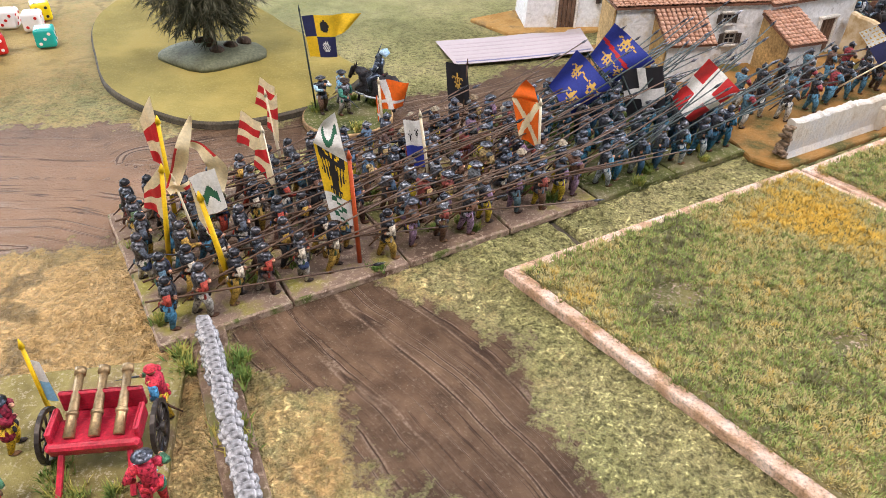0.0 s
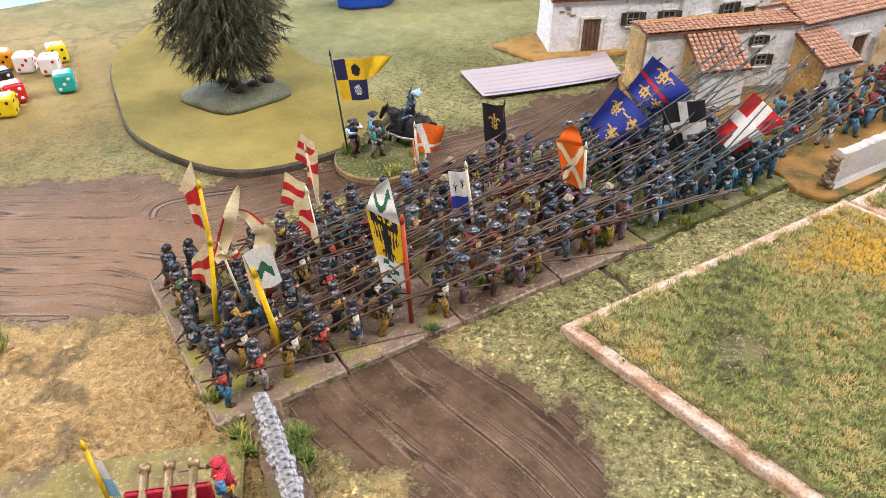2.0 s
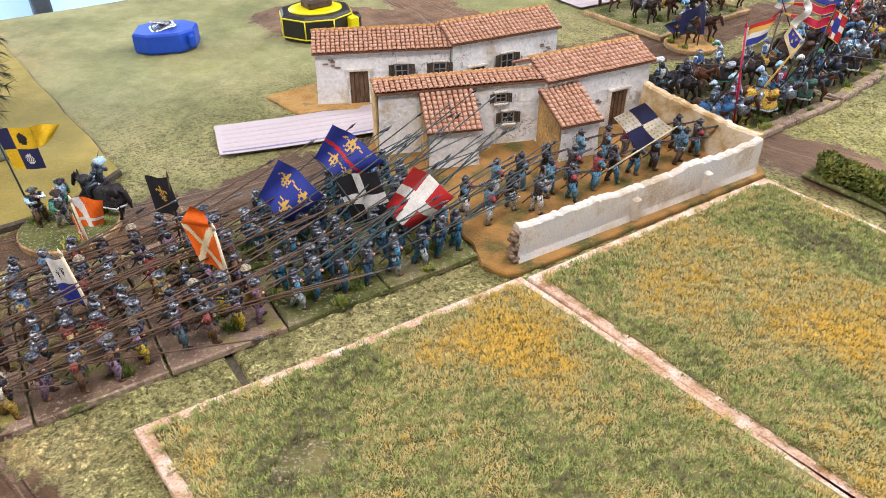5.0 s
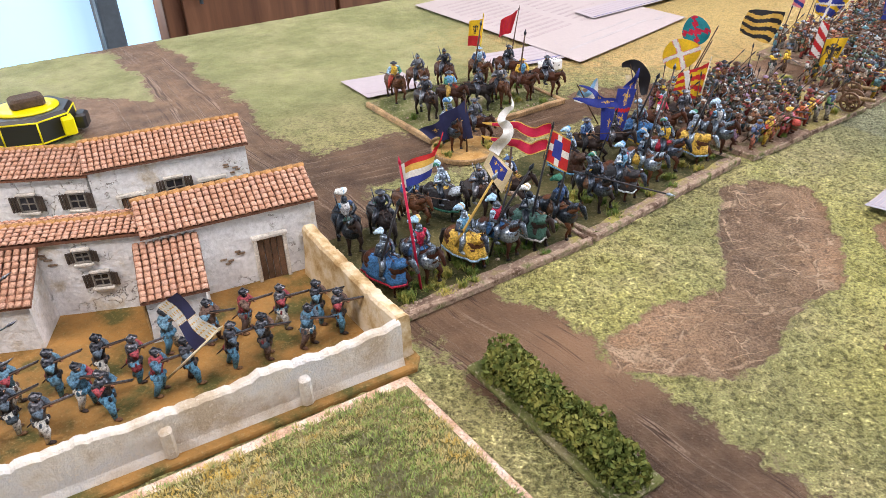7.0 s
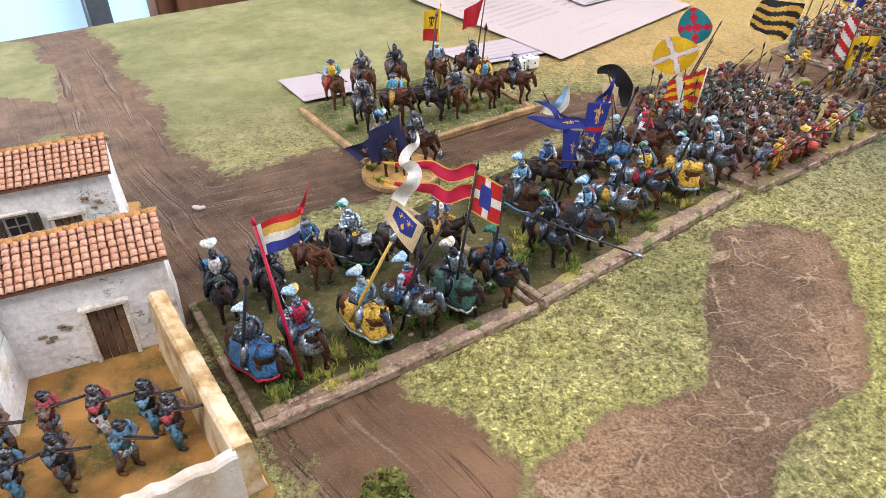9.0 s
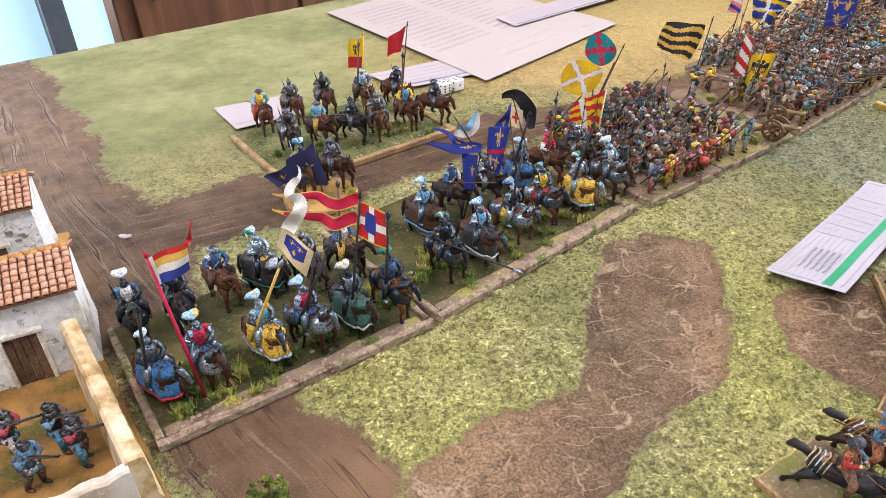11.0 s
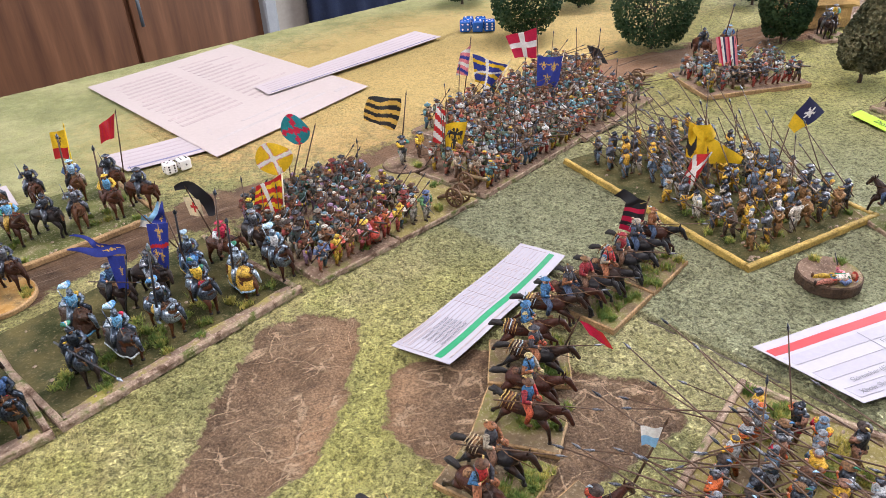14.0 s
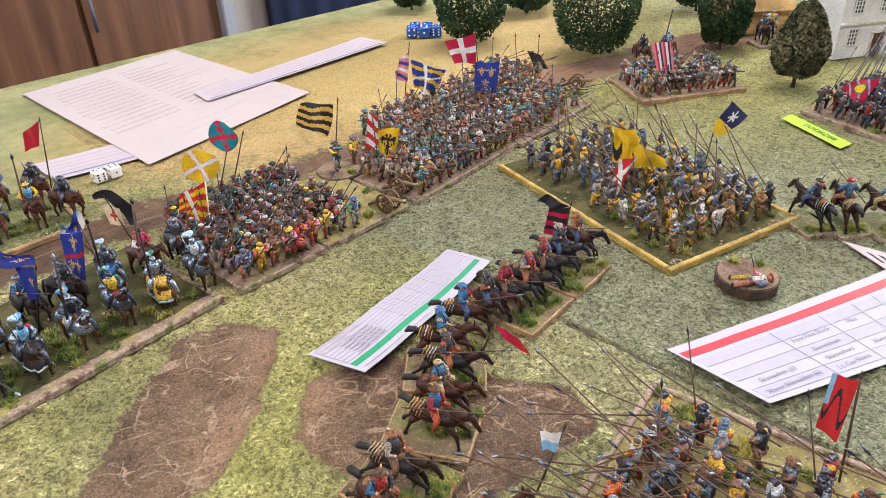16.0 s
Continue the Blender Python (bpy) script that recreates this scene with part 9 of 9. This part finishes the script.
def die(x, y, angle, size, body, pip, top, label, z=0.0):
    d = thing("die", None, pose(x, y, z, 0, 0, angle), label, "die", "gaming dice")
    h = size / 2 * 1000
    bm = bmesh.new()
    bmesh.ops.create_cube(bm, size=size)
    bmesh.ops.bevel(bm, geom=bm.edges[:], offset=size * 0.2, segments=4, profile=0.6, affect="EDGES")
    bmesh.ops.translate(bm, verts=bm.verts[:], vec=(0, 0, size / 2))
    me = bpy.data.meshes.new("cube")
    bm.to_mesh(me)
    bm.free()
    for p in me.polygons:
        p.use_smooth = True
    me.materials.append(body)
    part("cube", me, d)
    faces = ((top, (0, 0, 1)), ((top % 6) + 1, (0, -1, 0)), (((top + 2) % 6) + 1, (1, 0, 0)), (((top + 3) % 6) + 1, (-1, 0, 0)))
    for n, nrm in faces:
        nrm = Vector(nrm)
        q = nrm.to_track_quat("Z", "Y").to_matrix()
        for px, py in PIPS[n]:
            s = Shape()
            c = q @ Vector((px * h * 0.48, py * h * 0.48, h - 0.05)) + Vector((0, 0, h))
            s.disc(c, [(h * 0.17, 0), (h * 0.17, 0.16), (h * 0.12, 0.22)], 0, 10, (1, 1), q)
            part("pip", s.mesh("pip", [pip]), d)
    return d


for x, y, a, b_, p_, t_, lb in ((-0.309, 0.464, 20, M_DIE_TEAL, M_DIE_WHITE, 2, "teal die with white pips"), (-0.340, 0.446, 35, M_DIE_RED, M_DIE_WHITE, 4, "red die with white pips"), (-0.336, 0.423, 10, M_DIE_YELLOW, M_DIE_BLACK, 1, "yellow die with black pips"),
                                (-0.334, 0.500, 15, M_DIE_WHITE, M_DIE_RED, 1, "white die with red pips"), (-0.356, 0.505, 8, M_DIE_WHITE, M_DIE_RED, 2, "white die with red pips"), (-0.338, 0.525, 30, M_DIE_YELLOW, M_DIE_BLACK, 3, "yellow die with black pips"),
                                (-0.377, 0.512, 25, M_DIE_ORANGE, M_DIE_BLACK, 2, "orange die with black pips"), (-0.360, 0.472, 40, M_DIE_BLACK, M_DIE_WHITE, 3, "black die with white pips"),
                                (-0.352, 0.428, 50, M_DIE_YELLOW, M_DIE_BLACK, 5, "yellow die with black pips")):
    die(x, y, a, 0.0150, b_, p_, t_, lb)
for x, y, z, t_ in ((0.5225, 0.826, 0, 5), (0.5345, 0.833, 0, 6)):
    die(x, y, 35, 0.0108, M_DIE_WHITE, M_DIE_BLACK, t_, "white die with black pips", z)
for x, y, z, t_ in ((0.884, 1.212, 0, 3), (0.901, 1.206, 0, 6), (0.918, 1.204, 0, 5), (0.892, 1.228, 0, 4), (0.909, 1.222, 0, 2)):
    die(x, y, -12, 0.0155, M_DIE_BLUE, M_DIE_WHITE, t_, "blue die with white pips", z)

# ---- tape measures ----
tp = thing("tape_measure", None, pose(-0.085, 0.668, 0, 0, 0, 8), "blue plastic tape measure lying flat", "tape measure", "tape measures")
s = Shape()
s.grid_rings([[(p[0] * f, p[1] * f, z) for p in ((-30, -14), (-16, -22), (14, -20), (27, -8), (29, 10), (16, 22), (-14, 22), (-29, 12))] for f, z in ((0.97, 0), (1, 2), (1, 17), (0.95, 19))], 0)
part("case", s.mesh("case", [M_BLUEPLASTIC], 0.001, False), tp)
M_CLIPSTEEL = surface("bright_clip_steel", (0.55, 0.56, 0.58), 0.25, 0.9, 700, 90, 0.3, 0.0002)
s = Shape()
s.box((-2, -2, 20.5), (24, 15, 1.2), 0, Euler((0.10, -0.12, 0.35)).to_matrix(), 0.4)
s.box((-6, 1, 23.5), (15, 9, 1.0), 0, Euler((-0.15, 0.25, 0.3)).to_matrix(), 0.4)
s.tube([(-12, -4, 19), (-12, -4, 23.5), (-4, -1, 24.5)], 0.8, 0, 6)
s.tube([(6, 4, 19), (5, 4, 23), (-2, 2, 24.2)], 0.8, 0, 6)
part("clip", s.mesh("clip", [M_CLIPSTEEL], 0.001, False), tp, "bent bright steel belt clip")
for k in (-1, 1):
    s = Shape()
    s.box((24 * k, -13, 9), (7, 8, 12), 0, Matrix.Rotation(0.5 * k, 3, "Z"), 1.5)
    part("grip", s.mesh("grip", [M_BLUEPLASTIC], 0.001, False), tp)
ty = thing("tape_measure", None, pose(0.058, 0.700, 0, 0, 0, 12), "black and yellow rubber-cased tape measure", "tape measure", "tape measures")
oct_ = [(math.cos(a) * 38, math.sin(a) * 33) for a in (math.pi / 8 + math.pi / 4 * i for i in range(8))]
s = Shape()
s.grid_rings([[(p[0] * f, p[1] * f, z) for p in oct_] for f, z in ((0.96, 0), (1, 2.5), (1, 22), (0.93, 25))], 0)
part("case", s.mesh("case", [M_BLACKPLASTIC], 0.001, False), ty)
s = Shape()
s.disc((0, 0, 24.8), [(27, 0), (27, 1.4), (20, 2.0)], 0, 28, (1, 0.85))
part("face_ring", s.mesh("face_ring", [M_YELLOWPLASTIC]), ty, "yellow ring")
s = Shape()
s.box((2, 2, 30.5), (27, 20, 9), 0, Matrix.Rotation(0.4, 3, "Z"), 2.0)
part("clip", s.mesh("clip", [M_BARK], 0.001, False), ty, "dark brown boss on the case")
s = Shape()
s.box((33.5, -14, 12), (10, 17, 15), 0, Matrix.Rotation(0.39, 3, "Z"), 1.0)
part("side_panel", s.mesh("side_panel", [M_YELLOWPLASTIC], 0.001, False), ty, "yellow side panel")
for k in range(8):
    a0, a1 = Vector((*oct_[k], 0)), Vector((*oct_[(k + 1) % 8], 0))
    for z in (3.0, 21.5):
        s = Shape()
        s.tube([(a0.x, a0.y, z), (a1.x, a1.y, z)], 0.75, 0, 6)
        part("piping", s.mesh("piping", [M_YELLOWPLASTIC]), ty)
    s = Shape()
    s.tube([(a0.x, a0.y, 3), (a0.x, a0.y, 21.5)], 0.75, 0, 6)
    part("piping", s.mesh("piping", [M_YELLOWPLASTIC]), ty)
s = Shape()
s.box((41, 4, 9), (10, 16, 14), 0, None, 2)
part("mouth", s.mesh("mouth", [M_BLACKPLASTIC], 0.001, False), ty)

# ---- papers and cards ----


def sheet(quad, z, mat, label, category="paper", name="paper_sheet", lift=0.0, nx=10):
    """A thin sheet between four corners, near left, near right, far right, far left, with a slight curl."""
    a, b, c, d = (Vector((*q, 0)) for q in quad)
    s = Shape()
    ny = 6
    for top in (0, 1):
        for i in range(nx + 1):
            for j in range(ny + 1):
                p = a.lerp(b, i / nx).lerp(d.lerp(c, i / nx), j / ny)
                h = lift * ((i / nx - 0.5) ** 2 * 4) * 0.6 + lift * 0.4 * wobble(p.x, p.y, 18, 2.0)
                s.v.append((p.x, p.y, z + max(0.0, h) + 0.0003 * top))
    n = (nx + 1) * (ny + 1)
    for i in range(nx):
        for j in range(ny):
            q = i * (ny + 1) + j
            s.f.append((q, q + 1, q + ny + 2, q + ny + 1))
            s.f.append((n + q, n + q + ny + 1, n + q + ny + 2, n + q + 1))
            s.m += [0, 0]
    sh = thing(name, None, Matrix.Identity(4), label, category)
    part("sheet", s.mesh("sheet", [mat], 1.0, True), sh)

    def spot(u, v, up=0.0004):
        p = a.lerp(b, u).lerp(d.lerp(c, u), v)
        h = lift * ((u - 0.5) ** 2 * 4) * 0.6 + lift * 0.4 * wobble(p.x, p.y, 18, 2.0)
        return (p.x, p.y, z + max(0.0, h) + up)

    def bar(u0, v0, u1, v1, mt, nm="printed_bar", up=0.00042):
        n = max(1, int((u1 - u0) * 20)) if lift else 1
        t = Shape()
        t.grid_rings([[spot(u0 + (u1 - u0) * k / n, v, up + e) for v, e in ((v0, -0.0002), (v1, -0.0002), (v1, 0.0), (v0, 0.0))] for k in range(n + 1)], 0)
        part(nm, t.mesh(nm, [mt], 1.0, False), sh)
    return sh, bar, (a, b, c, d), spot


sh, bar, _, _ = sheet(((0.0125, 0.4270), (0.126, 0.460), (0.124, 0.513), (-0.002, 0.4765)), 0.0015, M_PINKPAPER, "long white printed paper strip lying on the ground", lift=0.002)
for k in range(5):
    bar(0.03, 0.18 + 0.15 * k, 0.97, 0.22 + 0.15 * k, M_PINKINK)
bar(0.02, 0.06, 0.98, 0.10, M_BLUEINK)
sh, bar, _, _ = sheet(((0.563, 0.847), (0.724, 1.008), (0.550, 1.250), (0.386, 1.110)), 0.0012, M_PAPER, "large white printed reference sheets", lift=0.0008)
r_ = random.Random(4)
for k in range(15):
    v = 0.30 + 0.042 * k
    bar(0.06 + r_.uniform(0, 0.04), v, 0.44, v + 0.018, M_FAINTINK)
    bar(0.52, v, 0.52 + r_.uniform(0.15, 0.4), v + 0.016, M_FAINTINK)
bar(0.10, 0.10, 0.80, 0.115, M_GREYINK)
bar(0.30, 0.16, 0.75, 0.172, M_GREYINK)
bar(0.84, 0.07, 0.93, 0.09, M_GREYINK)
sh, bar, _, _ = sheet(((0.609, 1.008), (0.843, 1.182), (0.812, 1.223), (0.591, 1.043)), 0.0030, M_PINKPAPER, "long printed paper strip lying on the sheets", lift=0.001)
for k in range(4):
    bar(0.03, 0.28 + 0.17 * k, 0.97, 0.33 + 0.17 * k, M_PINKINK)
bar(0.02, 0.08, 0.98, 0.13, M_BLUEINK)
sh, bar, _, _ = sheet(((0.483, 0.836), (0.572, 0.876), (0.548, 0.925), (0.450, 0.880)), 0.0008, M_PINKPAPER, "printed paper strip under the larger sheet", lift=0.001)
for k in range(5):
    bar(0.03, 0.12 + 0.17 * k, 0.97, 0.17 + 0.17 * k, M_PINKINK if k else M_BLUEINK)
sh, bar, _, _ = sheet(((0.346, 0.762), (0.400, 0.790), (0.376, 0.835), (0.315, 0.811)), 0.0015, M_PINKPAPER, "white paper strip beside the cavalry tray")
bar(0.05, 0.15, 0.95, 0.2, M_PINKINK)


def words(text, at, turn, size, mat, parent, z):
    cu = bpy.data.curves.new("lettering", "FONT")
    cu.body, cu.size, cu.align_x, cu.align_y = text, size, "CENTER", "CENTER"
    cu.extrude = 0.00005
    cu.materials.append(mat)
    ob = new("lettering", cu)
    ob.parent = parent
    ob.matrix_basis = pose(at[0], at[1], z, 0, 0, turn)
    return ob


# laminated table card with a green band
card_q = ((0.7233, 0.4935), (0.8250, 0.5900), (0.7990, 0.6135), (0.6925, 0.5205))
sh, bar, (a_, b__, c__, d__), spot = sheet(card_q, 0.0035, M_CARD, "laminated white rules card with a green band", "card", "rules_card", 0.006, 16)
bar(0.02, 0.19, 0.98, 0.31, M_GREENBAR, "green_band")
for k in range(8):
    bar(0.02, 0.36 + 0.083 * k, 0.98, 0.364 + 0.083 * k, M_FAINTINK, "rule", 0.0008)
    if k > 4:
        bar(0.04, 0.39 + 0.083 * k, 0.30 - 0.05 * (k % 3), 0.405 + 0.083 * k, M_FAINTINK, "writing", 0.0008)
    for u in (0.47, 0.57, 0.67, 0.77, 0.88):
        if (k * 3 + int(u * 100)) % 4:
            bar(u, 0.388 + 0.083 * k, u + 0.016, 0.408 + 0.083 * k, M_FAINTINK, "writing", 0.0008)
for u in (0.02, 0.42, 0.52, 0.62, 0.72, 0.82, 0.975):
    bar(u, 0.36, u + 0.002, 0.945, M_FAINTINK, "rule", 0.0008)
bar(0.04, 0.08, 0.55, 0.10, M_FAINTINK, "writing", 0.0008)
ga = math.degrees(math.atan2(b__.y - a_.y, b__.x - a_.x))
M_GREYTEXT = surface("dark_grey_print", (0.22, 0.22, 0.25), 0.5, 0, 300, 20, 0.2, 0.0)
for k in range(5):
    p = spot(0.20, 0.402 + 0.083 * k, 0.0009)
    words("Marauder Fire & Evade", p, ga, 0.0028, M_GREYTEXT, sh, p[2])
# laminated card with a red band
red_q = ((0.9300, 0.4165), (1.0850, 0.4405), (1.0850, 0.5110), (0.8990, 0.4715))
sh, bar, (a_, b__, c__, d__), spot = sheet(red_q, 0.0035, M_CARD, "laminated white rules card with a red band", "card", "rules_card", 0.003, 16)
bar(0.01, 0.80, 0.99, 0.90, M_REDBAR, "red_band")
for k in range(5):
    bar(0.02, 0.06 + 0.14 * k, 0.98, 0.065 + 0.14 * k, M_LINE, "rule", 0.0006)
    if k % 2 == 0:
        bar(0.02, 0.07 + 0.14 * k, 0.98, 0.195 + 0.14 * k, M_LAVENDER)
for u in (0.33, 0.55, 0.70, 0.80, 0.90, 0.98):
    bar(u, 0.06, u + 0.003, 0.76, M_LINE, "rule", 0.0008)
ta = math.degrees(math.atan2(b__.y - a_.y, b__.x - a_.x)) + 3


for u, v, tx in ((0.17, 0.13, "Xbow Skirmisher (6)"), (0.16, 0.27, "Skirmisher (6)"), (0.44, 0.13, "Lt. Cav Skirm"), (0.44, 0.27, "Skirmishers"), (0.44, 0.41, "Skirmishers"), (0.44, 0.58, "Foot Pike Block"), (0.63, 0.58, "Pike"), (0.63, 0.27, "Xbow")):
    p = spot(u, v, 0.0009)
    words(tx, p, ta, 0.0046, M_GREYTEXT, sh, p[2])
sh, bar, (a_, b__, c__, d__), spot = sheet(((1.190, 0.698), (1.2075, 0.7050), (1.2010, 0.7860), (1.1850, 0.7790)), 0.0012, M_LIME, "bright lime green card marker", "card", "marker_card")
words("DISORDER", spot(0.5, 0.42), 274, 0.0090, M_INK, sh, 0.0022)
sh, bar, (a_, b__, c__, d__), spot = sheet(((1.085, 0.5150), (1.115, 0.4900), (1.125, 0.5020), (1.082, 0.5560)), 0.0012, M_PAPER, "white paper marker strip with black lettering", "card", "marker_card")
for k in range(6):
    bar(0.12 + 0.13 * k, 0.3, 0.17 + 0.13 * k, 0.7, M_INK, "writing")

# ---- town house with white walls beside the trees ----
th = tagged(new("town_house"), "white model town house with multi-paned windows and brown roof", "model house")
th.matrix_basis = pose(1.3610, 0.9350, 0, 0, 0, 2.2)
M_WHITEWALL = surface("white_town_wall", (0.74, 0.74, 0.72), 0.8, 0, 400, 50, 0.15, 0.0004)
plaster_box(th, 0, 0.15, 0, 0.07, 0.085, 21, M_WHITEWALL)
s = Shape()
s.box((0.075, -0.0012, 0.042), (0.154, 0.0036, 0.004), 0, None, 0.0008)
part("string_course", s.mesh("string_course", [M_STONEFRAME], 1.0, False), th)
for x in (0.020, 0.058, 0.096, 0.134):
    for z in (0.026, 0.064):
        if z < 0.03 and abs(x - 0.058) < 0.001:
            plank_door(th, x, -0.0008, 0.016, 0.028)
            continue
        s = Shape()
        s.box((x, -0.0006, z), (0.0125, 0.0016, 0.019), 0)
        wn = part("window", s.mesh("window", [M_DARKGLASS], 1.0, False), th, "white multi-paned window")
        s = Shape()
        for k in range(4):
            s.box((x - 0.00625 + 0.0125 * k / 3, -0.0017, z), (0.0009, 0.0016, 0.0196), 0)
        for k in range(5):
            s.box((x, -0.0016, z - 0.0095 + 0.019 * k / 4), (0.0134, 0.0016, 0.0009), 0)
        part("window_frame", s.mesh("window_frame", [M_WHITEWALL], 1.0, False), wn)
roof_plane(th, 0, 0.15, -0.002, 0.0862, 0.035, 0.115)
roof_plane(th, 0, 0.15, 0.072, 0.0862, 0.0355, 0.115)
# thatched barn beside it
tb = tagged(new("thatched_barn"), "small model barn with a straw thatched roof", "model house")
tb.matrix_basis = pose(1.300, 1.075, 0, 0, 0, -10)
M_THATCH = surface("straw_thatch", (0.46, 0.30, 0.11), 0.9, 0, 700, 40, 0.4, 0.001)
plaster_box(tb, 0, 0.085, 0, 0.055, 0.038, 23, M_OCHREWALL)
s = Shape()
s.grid_rings([[(x, -0.007, 0.032 + e), (x, 0.0275, 0.072 + e), (x, 0.062, 0.032 + e), (x, 0.060, 0.028), (x, 0.0275, 0.066), (x, -0.005, 0.028)] for x, e in ((-0.006, -0.003), (0.002, 0.0), (0.083, 0.0), (0.091, -0.003))], 0)
part("roof", s.mesh("roof", [M_THATCH], 1.0, False), tb, "thick straw thatch")

# ---- loose scatter ----
for x, y in ((-0.112, 0.116), (-0.108, 0.108), (-0.089, 0.113), (-0.086, 0.104), (-0.092, 0.108), (-0.082, 0.078), (-0.079, 0.070), (-0.233, 0.172), (-0.236, 0.176)):
    ob = thing("grass_tuft", TUFTS[int(abs(x) * 1000) % 4], pose(x, y, 0, 0, 0, x * 9000) @ Matrix.Diagonal((1.5, 1.5, 1.5, 1)), "small dark green grass tuft on the board", "grass tuft", "loose grass tufts")
s = Shape()
s.ball((0, 0, 0.6), (4.2, 2.2, 1.2), 0, 7, 5)
s.ball((3, 1.6, 0.6), (2.0, 1.8, 1.0), 0, 7, 5)
thing("pebble", s.mesh("pebble", [M_PAPER], 0.001, False), pose(0.306, 0.599, 0, 0, 0, -25), "small chip of white stone on the road", "pebble")
